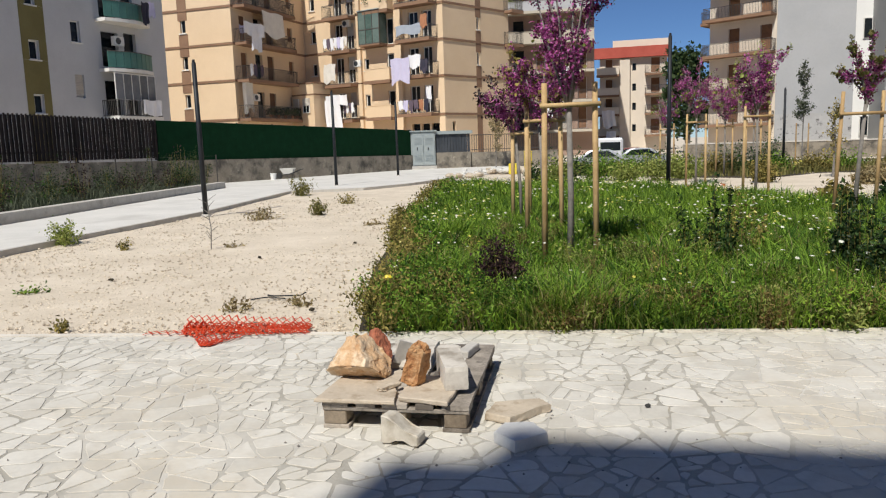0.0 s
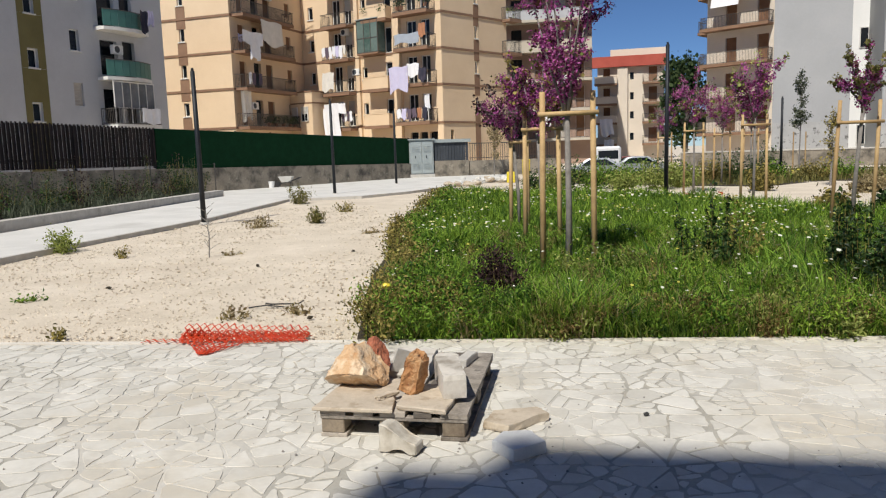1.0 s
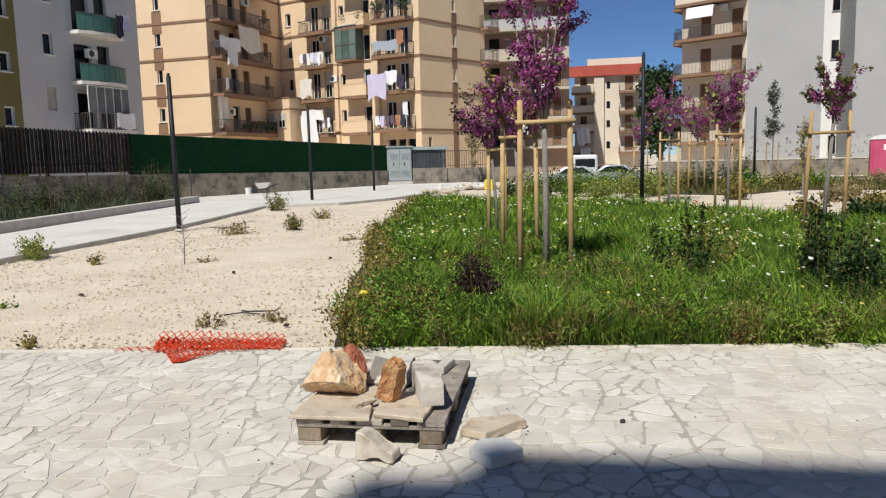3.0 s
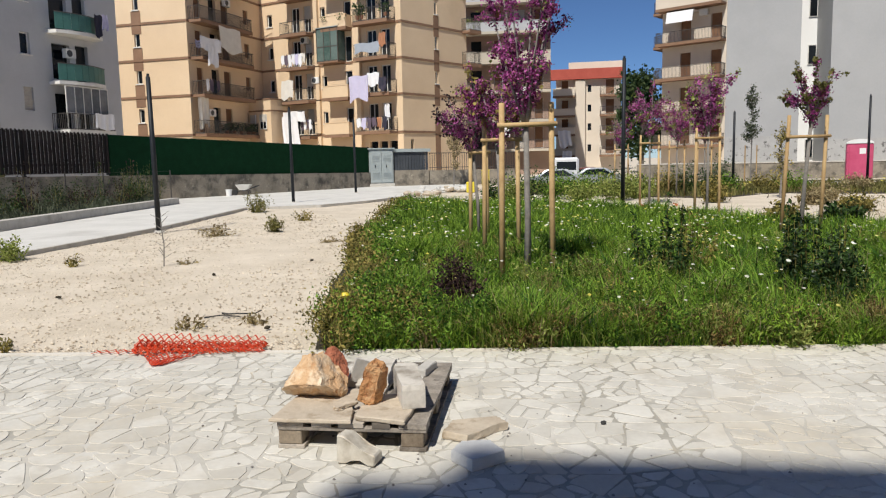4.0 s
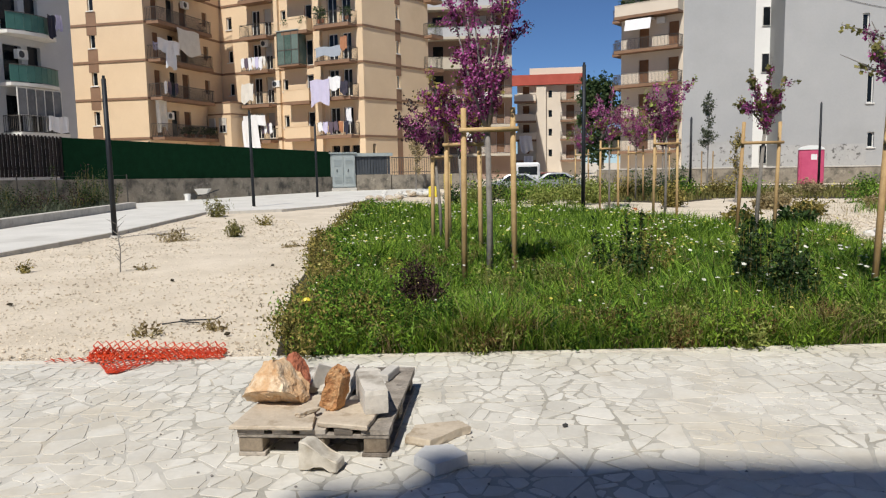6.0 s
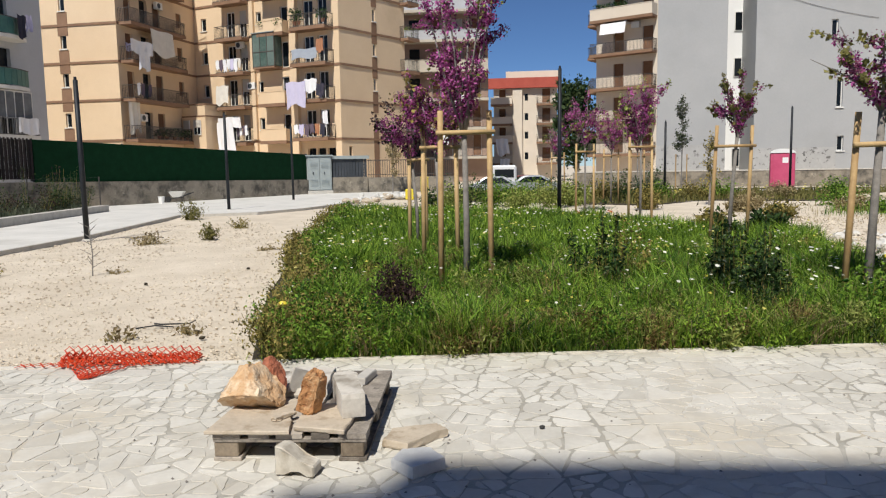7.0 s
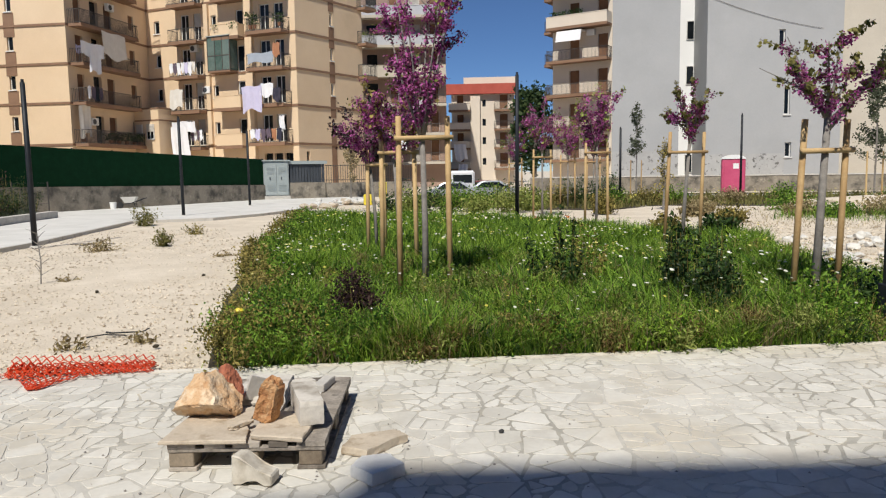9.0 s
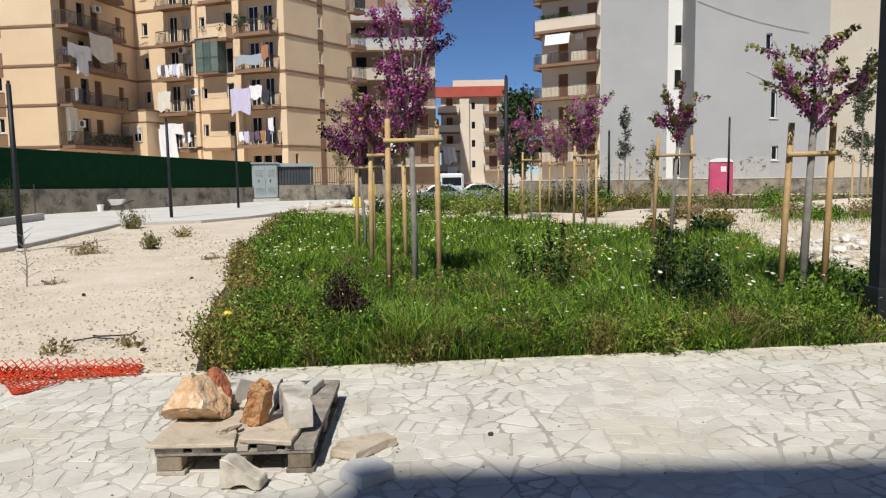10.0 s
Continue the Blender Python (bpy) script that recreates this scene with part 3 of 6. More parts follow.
# low volume in the corner of the two wings
low = put(part("corner_terrace", box_bm(-0.75, 3.1, 0.35, 2.4, 0, 6.95), M_BEIGE, block), block, mB)
part("coping", box_bm(-0.75, 3.15, 0.3, 2.45, 6.96, 7.08), M_BAND, low)
part("band", box_bm(-0.75, 3.13, 0.3, 2.43, 6.0, 6.12), M_BAND, low)
window_in(block, mB @ Matrix.Translation((0, 2.65, 0)), 1.85, 2.65, 4.5, 5.75, "half")
window_in(block, mB @ Matrix.Translation((0, 2.65, 0)), 0.75, 1.4, 4.5, 5.75, "pale")

# white building with curved balconies
W_0, W_1 = (-28.18, 31.78), (-22.0, 50.8)
white = anchor("apartment_building", -28, 46, label="white rendered apartment building with an olive stripe and curved teal balconies", category="building")
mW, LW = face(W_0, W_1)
opW = []
for z in (3.85, 6.8, 9.75):
    opW += [(9.36, 9.98, z + 0.05, z + 1.1, "window"), (16.30, 17.32, z + 0.1, z + 2.3, "dark"), (14.48, 15.84, z + 0.1, z + 2.2, "dark")]
opW += [(12.26, 12.94, 4.9, 6.25, "pale"), (12.26, 12.94, 8.1, 9.35, "window"), (12.26, 12.94, 11.1, 12.35, "window")]
facade(white, mW, LW, 0, 12.55, opW, M_SHADEDWHITE)
put(part("olive_strip", box_bm(8.90, 10.49, 0.003, 0.02, 0, 3.88), M_OLIVE, white), white, mW)
for z in (3.85, 6.8, 9.75):
    for a, b in ((8.90, 9.33), (10.00, 10.49)):
        put(part("olive_strip", box_bm(a, b, 0.003, 0.02, z + 0.03, z + 1.12), M_OLIVE, white), white, mW)
    put(part("olive_strip", box_bm(8.90, 10.49, 0.003, 0.02, z + 1.12, min(z + 2.97, 12.5)), M_OLIVE, white), white, mW)
for z in (3.8, 6.72, 9.7):
    balcony_at(white, mW, 14.13, 17.83, z, 1.3, "panels" if z > 5 else "bars", M_FRAME, round_end=1.0 if z > 5 else 0.0)
ver = put(part("veranda", box_bm(14.25, 17.66, 0.05, 1.1, 3.82, 3.9), M_FRAME, white), white, mW)
bm = bmesh.new()
for i in range(6):
    u = 14.25 + i * 0.67
    add_box(bm, u, u + 0.05, 1.0, 1.06, 3.9, 6.45)
for z in (4.8, 6.4):
    add_box(bm, 14.25, 17.66, 0.995, 1.065, z, z + 0.06)
part("frame", bm, M_FRAME, ver)
for i in range(5):
    part("pane", box_bm(14.32 + i * 0.67, 14.91 + i * 0.67, 1.02, 1.04, 4.87, 6.39), M_GREYGLASS, ver)
roof_over(white, [W_0, W_1, (-32, 54), (-38, 35)], 12.55, M_SHADEDWHITE)
put(part("rear_wall", prism_bm([(-28.55, 31.95), (-22.4, 50.9), (-32, 54), (-38, 35)], 0, 12.53), M_SHADEDWHITE, white), white, Matrix())

# grey blind wall with a light well
G_0, G_1 = (18.4, 50.8), (33.7, 48.1)
grey = anchor("apartment_building", 25, 54, label="grey blind end wall of an apartment building with few small windows", category="building")
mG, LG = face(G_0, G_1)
put(part("wall", prism_bm([(0, 0), (4.58, 0), (4.58, -12), (2.9, -12)], 0, 22), M_GREYWALL, grey), grey, mG)
right = [(11.25, 11.67, 9.7, 10.85, "window"), (11.7, 12.1, 5.1, 6.95, "window"), (11.85, 12.27, 2.2, 3.2, "window")]
mG2 = mG @ Matrix.Translation((6.43, 0, 0))
facade(grey, mG2, LG - 6.43, 0, 22, [(a - 6.43, b - 6.43, c, d, k) for a, b, c, d, k in right], M_GREYWALL)
put(part("wall", box_bm(6.43, LG, -12, -0.31, 0, 22), M_GREYWALL, grey), grey, mG)
put(part("well_wall", box_bm(4.585, 6.425, -3.9, -3.2, 0, 21.9), M_WELL, grey), grey, mG)
for z in (1.2, 4.4, 7.6, 10.8, 14.0):
    w = put(part("window", box_bm(5.86, 6.41, -3.19, -3.12, z, z + 1.35), M_FRAME, grey), grey, mG)
    part("pane", box_bm(5.91, 6.36, -3.115, -3.09, z + 0.06, z + 1.29), M_GLASS, w)
put(part("scuffed_base", box_bm(0.003, 4.57, 0.004, 0.02, 0, 2.75), M_SCUFF, grey), grey, mG)
put(part("scuffed_base", box_bm(6.44, 11.8, 0.004, 0.02, 0, 2.45), M_SCUFF, grey), grey, mG)
bm = bmesh.new()
tube(bm, [(6.5 + i * 0.85, 0.04, 13.1 - i * 0.24 - 0.012 * i * (10 - i)) for i in range(10)], [0.013] * 10, 4)
put(part("cable", bm, M_RAIL, grey), grey, mG)
roof_over(grey, [G_0, G_1, (36, 60), (23.4, 62)], 22, M_GREYWALL)
tan = anchor("apartment_building", 42, 52, label="tan rendered building beyond the grey wall", category="building")
mT, LT = face((33.8, 48.4), (52, 40))
facade(tan, mT, LT, 0, 20, [(6, 7, z, z + 1.3, "window") for z in (5, 8, 11)], M_TANWALL)
put(part("rear_wall", prism_bm([(34.2, 48.7), (52, 40.5), (56, 50), (38, 58)], 0, 19.9), M_TANWALL, tan), tan, Matrix())

# cream building with long balconies
K_0, K_1 = (20.0, 71.7), (24.5, 67.7)
cream = anchor("apartment_building", 25, 74, label="cream apartment building with brown-edged balconies and an awning", category="building")
mK, LK = face(K_0, K_1)
KF = [2.5, 5.5, 8.6, 11.75, 14.85, 17.95]
opK = []
for z in KF:
    opK += [(1.75, 2.75, z + 0.1, z + 2.3, "shut"), (4.6, 5.6, z + 0.1, z + 2.3, "shut")]
facade(cream, mK, LK, 0, 22, opK, M_CREAM)
for z in KF:
    balcony_at(cream, mK, -0.1, LK - 0.05, z, 1.25, "bars" if z != 14.85 else "solid", M_BAND, panel=M_CREAM)
    for y0 in (-1.6, -5.2):
        b = balcony_at(cream, mK @ Matrix.Translation((0, y0, 0)) @ Matrix.Rotation(radians(90), 4, "Z"), -1.6, 1.2, z, 1.1, "bars", M_BAND)
put(part("rear_wall", box_bm(0.02, LK, -12, -0.31, 0, 21.9), M_CREAM, cream), cream, mK)
roof_over(cream, [(19.0, 72.6), (24.8, 67.4), (33, 76), (27, 82)], 22, M_BAND)
bm = bmesh.new()
add_box(bm, 1.0, 3.5, 0.02, 1.25, 14.4, 14.45)
v0 = [(1.0, 1.25, 14.45), (3.5, 1.25, 14.45), (3.5, 1.5, 13.45), (1.0, 1.5, 13.45)]
vs = [bm.verts.new(p) for p in v0] + [bm.verts.new((x, y + 0.03, z)) for x, y, z in v0]
for q in ((0, 1, 2, 3), (7, 6, 5, 4), (0, 4, 5, 1), (1, 5, 6, 2), (2, 6, 7, 3), (3, 7, 4, 0)):
    bm.faces.new([vs[i] for i in q])
put(part("awning", bm, M_CLOTH, cream, "white canvas awning"), cream, mK)
ac = put(part("air_conditioner", box_bm(3.6, 4.4, 0.02, 0.35, 13.95, 14.5, bevel=0.03), M_WHITEPL, cream), cream, mK)

# far building with a red roof band
R_0, R_1 = (13.9, 99.0), (22.0, 97.4)
far = anchor("apartment_building", 18, 102, label="far cream apartment building with a red roof band", category="building")
mF, LF = face(R_0, R_1)
mF = mF @ Matrix.Translation((0, 0, -1.1))
opF = []
for z in (1.0, 3.0, 5.7, 8.1, 10.6):
    opF += [(0.7, 1.6, z + 0.15, z + 2.0, "shut"), (4.05, 4.5, z + 0.5, z + 1.4, "dark"), (6.3, 7.4, z + 0.15, z + 2.0, "shut")] if z > 2 else []
facade(far, mF, LF, 1.0, 12.7, opF, M_CREAM)
put(part("pillar", box_bm(2.5, 3.75, 0.0, 0.5, 1.05, 12.6), M_CREAM, far), far, mF)
for z in (3.0, 5.7, 8.1, 10.6):
    balcony_at(far, mF, -0.3, 2.45, z, 1.3, "solid", M_BAND, panel=M_CREAM if z != 3.0 else M_TANWALL, high=0.85)
    balcony_at(far, mF, 5.6, LF + 0.1, z, 1.3, "bars", M_BAND)
put(part("roof_band", box_bm(-0.9, LF + 0.3, -0.35, 0.7, 12.7, 14.0), M_RED, far), far, mF)
put(part("attic", box_bm(1.6, LF + 0.2, -3.0, -0.5, 12.75, 14.95), M_CREAM, far), far, mF)
put(part("rear_wall", box_bm(0, LF, -10, -0.31, 1.05, 12.65), M_CREAM, far), far, mF)

# building with long white parapets behind the blossom trees
H_0, H_1 = (1.6, 80.6), (10.6, 79.4)
rose = anchor("apartment_building", 6, 84, label="rose rendered apartment building with long pale balcony parapets", category="building")
mH, LH = face(H_0, H_1)
HF = [2.6, 5.6, 8.6, 11.6, 14.6, 17.6]
opH = []
for z in HF:
    opH += [(0.8, 1.9, z + 0.1, z + 2.3, "dark"), (3.2, 4.1, z + 0.1, z + 2.3, "shut"), (5.2, 6.4, z + 0.1, z + 2.3, "pale"), (7.4, 8.3, z + 0.1, z + 2.3, "shut")]
facade(rose, mH, LH, 0, 20.5, opH, M_ROSE)
for i, z in enumerate(HF):
    balcony_at(rose, mH, 0.0, LH, z, 1.4, "solid" if i > 2 else "bars", M_TANWALL, panel=M_SHADEDWHITE if i > 3 else M_TANWALL, high=0.95)
put(part("rear_wall", box_bm(0, LH, -10, -0.31, 0, 20.4), M_ROSE, rose), rose, mH)
roof_over(rose, [(1.4, 80.9), (10.9, 79.2), (12.5, 90), (2.5, 91)], 20.5, M_BAND)

# building behind the viewer that shades the near terrace
behind = anchor("apartment_building", 12, -18, label="plain rendered building behind the terrace", category="building")
BACK = [(-6.084, -10.735), (33.92, -15.175), (33.92, -28), (-6.084, -28)]
put(part("wall", prism_bm(BACK, 0, 19.9), M_BEIGE, behind), behind, Matrix())
put(part("roof", prism_bm(BACK, 19.9, 20.1), M_BAND, behind), behind, Matrix())
# unseen lower step, added to give the terrace shadow its stepped left end
put(part("stair_tower", prism_bm([(-6.53, -10.685), (-6.087, -10.737), (-6.087, -27), (-6.53, -27)], 0, 19.64), M_BEIGE, behind), behind, Matrix())

# ---- boundary wall, fences, cabin ----
WF_0, WF_1, WF_2 = (-26.0, 14.15), (-14.35, 31.7), (-4.86, 46.0)


def sloped_wall(p, q, h0, h1, z0=(0.0, 0.0), t=0.18):
    """A wall between two plan points whose foot and top both slope."""
    m, L = face(p, q)
    bm = bmesh.new()
    n = 14
    rows = []
    for i in range(n + 1):
        u = L * i / n
        a, b = z0[0] + (z0[1] - z0[0]) * i / n, h0 + (h1 - h0) * i / n
        rows.append([bm.verts.new((u, y, z)) for y, z in ((0, a), (0, b), (-t, b), (-t, a))])
    for r0, r1 in zip(rows, rows[1:]):
        for k in range(4):
            bm.faces.new((r0[k], r1[k], r1[(k + 1) % 4], r0[(k + 1) % 4]))
    bm.faces.new(rows[0])
    bm.faces.new(rows[-1][::-1])
    return bm, m, L


bm, m, L = sloped_wall(WF_0, WF_2, 1.50, 0.90)
ob = part("boundary_wall", bm, M_WALL)
ob.matrix_world = m
tagged(ob, "low weathered grey boundary wall with dark stains", "wall", kind="structure")
# green sheet screen on its posts
green = anchor("screen_fence", *WF_1, 0.9, "dark green artificial hedge screen above the boundary wall", "fence")
bm, m, L = sloped_wall((-14.45, 31.85), (-4.96, 46.15), 2.907, 2.42, (1.145, 0.87), 0.06)
put(part("screen", bm, M_GREENNET, green), green, m)
for i in range(9):
    u = L * i / 8
    put(part("post", box_bm(u - 0.03, u + 0.03, -0.13, -0.07, 0.9, 2.907 - 0.487 * i / 8 + 0.04), M_STEEL, green), green, m)
# brown corrugated panels
brown = anchor("panel_fence", *WF_0, 1.4, "dark brown corrugated metal panel fence above the boundary wall", "fence")
m, L = face((-26.1, 14.3), (-14.47, 31.82))
n = 270
for i in range(n):
    u0, u1 = L * i / n, L * (i + 1) / n
    if u1 < 3.5:
        continue
    top = 3.62 - 0.733 * (i + 0.5) / n + (0.05 if i % 2 else 0.0)
    off = 0.03 if i % 2 else 0.0
    put(part("slat", box_bm(u0 + 0.006, u1 - 0.006, -0.06 + off, -0.02 + off, 1.3 - 0.1 * i / n + 0.1, top), M_BROWNPANEL, brown), brown, m)
for i in range(7):
    u = L * i / 6
    put(part("post", box_bm(u - 0.05, u + 0.05, -0.2, -0.09, 1.2, 3.6 - 0.733 * i / 6), M_STEEL, brown), brown, m)
put(part("rail", box_bm(0, L, -0.12, -0.07, 1.62, 1.7), M_STEEL, brown), brown, m)
# wire fence in front of the strip: posts and wires
wire = anchor("wire_fence", -13.4, 32.2, 0.1, "thin dark wire fence with steel posts in the weedy strip", "fence")
m, L = face((-19.6, 22.6), (-12.6, 33.2))
for i in range(9):
    u = L * i / 8
    put(part("post", box_bm(u - 0.02, u + 0.02, 0.25, 0.29, 0.1, 1.35), M_RAIL, wire), wire, m)
bm = bmesh.new()
for z in (0.45, 0.85, 1.3):
    add_box(bm, 0, L, 0.265, 0.275, z, z + 0.008)
put(part("wire", bm, M_RAIL, wire), wire, m)

# transformer cabin
cabin = anchor("transformer_cabin", -4.1, 46.6, 0.03, "grey painted steel utility cabin with double doors", "utility cabin")
mC, LC = face((-4.95, 45.95), (-3.5, 46.35))
put(part("plinth", box_bm(-0.05, LC + 0.05, -1.9, 0.06, 0.0, 0.22), M_CONC, cabin), cabin, mC)
put(part("body", box_bm(0, LC, -1.8, 0.0, 0.22, 2.3, bevel=0.02), M_GREYMETAL, cabin), cabin, mC)
for a, b in ((0.08, LC / 2 - 0.015), (LC / 2 + 0.015, LC - 0.08)):
    d = put(part("door", box_bm(a, b, 0.003, 0.035, 0.28, 2.2), M_GREYMETAL, cabin), cabin, mC)
    for z0 in (0.5, 1.55):
        bm = bmesh.new()
        for i in range(6):
            add_box(bm, a + 0.1, b - 0.1, 0.036, 0.05, z0 + i * 0.07, z0 + i * 0.07 + 0.04)
        part("louvre", bm, M_GREYMETAL, d)
    part("handle", box_bm(a + 0.26, a + 0.30, 0.036, 0.07, 1.2, 1.36), M_STEEL, d)
put(part("roof", box_bm(-0.08, LC + 0.08, -1.9, 0.1, 2.3, 2.38), M_GREYMETAL, cabin), cabin, mC)
# low annex with dark shutter beside the cabin, railing wall running on to the right
annex = anchor("annex", -2.2, 47, 0.0, "low concrete annex with a dark slatted panel beside the utility cabin", "annex")
mN, LN = face((-3.48, 46.5), (-1.35, 47.2))
put(part("base", box_bm(0, LN, -1.2, 0.0, 0, 1.0), M_WALL, annex), annex, mN)
put(part("roof", box_bm(-0.03, LN + 0.1, -1.3, 0.1, 2.12, 2.32), M_GREYMETAL, annex), annex, mN)
for i in range(12):
    u = 0.04 + i * (LN - 0.06) / 12
    put(part("slat", box_bm(u, u + LN / 12 - 0.03, -0.06, -0.02, 1.0, 2.12), M_DARKPANEL, annex), annex, mN)
put(part("back", box_bm(0, LN, -1.2, -1.1, 1.0, 2.12), M_DARKPANEL, annex), annex, mN)
mRl, LRl = face((-1.3, 47.25), (4.2, 49.0))
ob = part("low_wall", box_bm(0, LRl, -0.22, 0.0, 0, 0.95), M_WALL)
ob.matrix_world = mRl
tagged(ob, "low grey street wall carrying an iron railing", "wall", kind="structure")
railing = anchor("railing", -1.3, 47.25, 0.95, "dark iron railing on the low street wall", "railing")
for i in range(38):
    u = 0.06 + i * (LRl - 0.12) / 37
    put(part("bar", box_bm(u - 0.012, u + 0.012, -0.12, -0.096, 0.95, 2.05), M_RAIL, railing), railing, mRl)
put(part("rail", box_bm(0, LRl, -0.13, -0.085, 2.0, 2.05), M_RAIL, railing), railing, mRl)
put(part("rail", box_bm(0, LRl, -0.13, -0.085, 1.1, 1.14), M_RAIL, railing), railing, mRl)
# low wall before the grey building
mLw, LLw = face((12.5, 50.6), (46, 36.9))
ob = part("low_wall", box_bm(0, LLw, -0.25, 0.0, 0, 0.98), M_WALL)
ob.matrix_world = mLw
tagged(ob, "low weathered wall before the grey building", "wall", kind="structure")
ob = part("low_wall_coping", box_bm(0, LLw, -0.29, 0.04, 0.983, 1.06), M_CONC)
ob.matrix_world = mLw
tagged(ob, "grey coping of the low wall", "coping", kind="structure")

# ---- bare lamp posts ----
def lamp_post(x, y, h, lean=0.0, r=0.062):
    po = anchor("lamp_post", x, y, 0.0, "bare dark steel lamp post without its lamp", "lamp post", "lamp posts")
    bm = bmesh.new()
    tube(bm, [(0, 0, -0.1), (lean * h * 0.5, 0, h * 0.5), (lean * h, 0, h)], [r, r * 0.92, r * 0.8], 12)
    part("pole", bm, M_STEEL, po, smooth=True)
    bm = bmesh.new()
    tube(bm, [(lean * h, 0, h), (lean * h, 0, h + 0.07)], [r * 0.55, r * 0.5], 10)
    part("spigot", bm, M_STEEL, po)
    bm = bmesh.new()
    tube(bm, [(0, 0, 0.0), (0, 0, 0.05)], [r * 1.9, r * 1.6], 12)
    part("collar", bm, M_CONC, po)


for x, y, h, lean in ((-6.74, 17.1, 3.52, -0.008), (-6.13, 29.07, 3.63, -0.006), (-4.72, 37.25, 3.6, -0.004), (4.95, 21.64, 4.28, 0.004), (19.31, 35.0, 4.08, 0.0), (13.3, 35.5, 3.5, 0.0)):
    lamp_post(x, y, h, lean)

post = anchor("steel_post", 4.81, 6.02, 0.0, "dark square steel post with a base plate at the terrace edge", "post")
part("shaft", box_bm(-0.075, 0.075, -0.075, 0.075, 0.02, 4.6, bevel=0.008), M_STEEL, post)
part("sleeve", box_bm(-0.10, 0.10, -0.10, 0.10, 0.02, 0.45, bevel=0.008), M_STEEL, post)
part("base_plate", box_bm(-0.15, 0.15, -0.15, 0.15, 0.0, 0.02), M_STEEL, post)
for a in (-0.12, 0.12):
    for b in (-0.12, 0.12):
        bm = bmesh.new()
        tube(bm, [(a, b, 0.02), (a, b, 0.045)], [0.016, 0.014], 6)
        part("bolt", bm, M_GREYMETAL, post)

# ---- portable toilet ----
wc = anchor("portable_toilet", 21.85, 40.3, 0.0, "pink plastic portable toilet with a white roof", "toilet cabin")
mP, LP = face((21.2, 40.55), (22.35, 40.0))
put(part("body", box_bm(0, LP, -1.15, 0, 0.08, 2.0, bevel=0.05), M_PINK, wc), wc, mP)
put(part("skid", box_bm(-0.02, LP + 0.02, -1.17, 0.02, 0, 0.09), M_DARKPANEL, wc), wc, mP)
d = put(part("door", box_bm(0.14, LP - 0.14, 0.003, 0.04, 0.14, 1.9, bevel=0.012), M_PINK, wc), wc, mP)
part("handle", box_bm(LP - 0.3, LP - 0.22, 0.041, 0.08, 1.0, 1.16), M_WHITEPL, d)
part("notice", box_bm(LP / 2 - 0.02, LP / 2 + 0.28, 0.041, 0.045, 1.45, 1.75), M_WHITEPL, d)
for i in range(4):
    put(part("rib", box_bm(0.02, 0.1, 0.003, 0.03, 0.2 + i * 0.45, 0.5 + i * 0.45), M_PINK, wc), wc, mP)
bm = bmesh.new()
n = 8
rows = []
for i in range(n + 1):
    a = math.pi * i / n
    rows.append([bm.verts.new((LP / 2 - math.cos(a) * (LP / 2 + 0.02), y, 2.0 + math.sin(a) * 0.24)) for y in (0.04, -1.19)])
for r0, r1 in zip(rows, rows[1:]):
    bm.faces.new((r0[0], r1[0], r1[1], r0[1]))
bm.faces.new([r[0] for r in rows])
bm.faces.new([r[1] for r in rows][::-1])
bm.faces.new((rows[0][0], rows[0][1], rows[-1][1], rows[-1][0]))
put(part("roof", bm, M_WHITEPL, wc), wc, mP)

# ---- pallet with stones ----
PAL = pose(-0.945, 3.825, 0, 0, 0, -6.5)
pallet = new("pallet")
pallet.matrix_world = PAL
tagged(pallet, "weathered grey wooden pallet carrying broken stones", "pallet")
jr = random.Random(3)
for x in (0.0, 0.3275, 0.655):
    part("bottom_board", box_bm(x, x + 0.145 - 0.045 * (x < 0.6 and x > 0.1), 0.0, 1.2, 0.0, 0.022, bevel=0.003), M_PALLET, pallet)
    for y in (0.0, 0.5275, 1.055):
        part("block", box_bm(x + jr.uniform(0, 0.012), x + 0.13, y + jr.uniform(0, 0.01), y + 0.14, 0.022, 0.1, bevel=0.005), M_BLOCKWOOD, pallet)
for y in (0.0, 0.5275, 1.055):
    part("stringer_board", box_bm(0.0, 0.8, y, y + 0.145, 0.1, 0.122, bevel=0.003), M_PALLET, pallet)
for x, w in ((0.0, 0.14), (0.19, 0.1), (0.33, 0.14), (0.51, 0.1), (0.655, 0.145)):
    bm = bmesh.new()
    n = 6
    rows = []
    for i in range(n + 1):
        y = -0.004 + 1.21 * i / n
        j0, j1, b = jr.uniform(-0.004, 0.004), jr.uniform(-0.004, 0.004), jr.uniform(0, 0.004)
        rows.append([bm.verts.new(p) for p in ((x + j0, y, 0.122), (x + j0, y, 0.144 + b), (x + w + j1, y, 0.144 + b), (x + w + j1, y, 0.122))])
    for r0, r1 in zip(rows, rows[1:]):
        for k in range(4):
            bm.faces.new((r0[k], r0[(k + 1) % 4], r1[(k + 1) % 4], r1[k]))
    bm.faces.new(rows[0])
    bm.faces.new(rows[-1][::-1])
    part("deck_board", bm, M_PALLET, pallet)


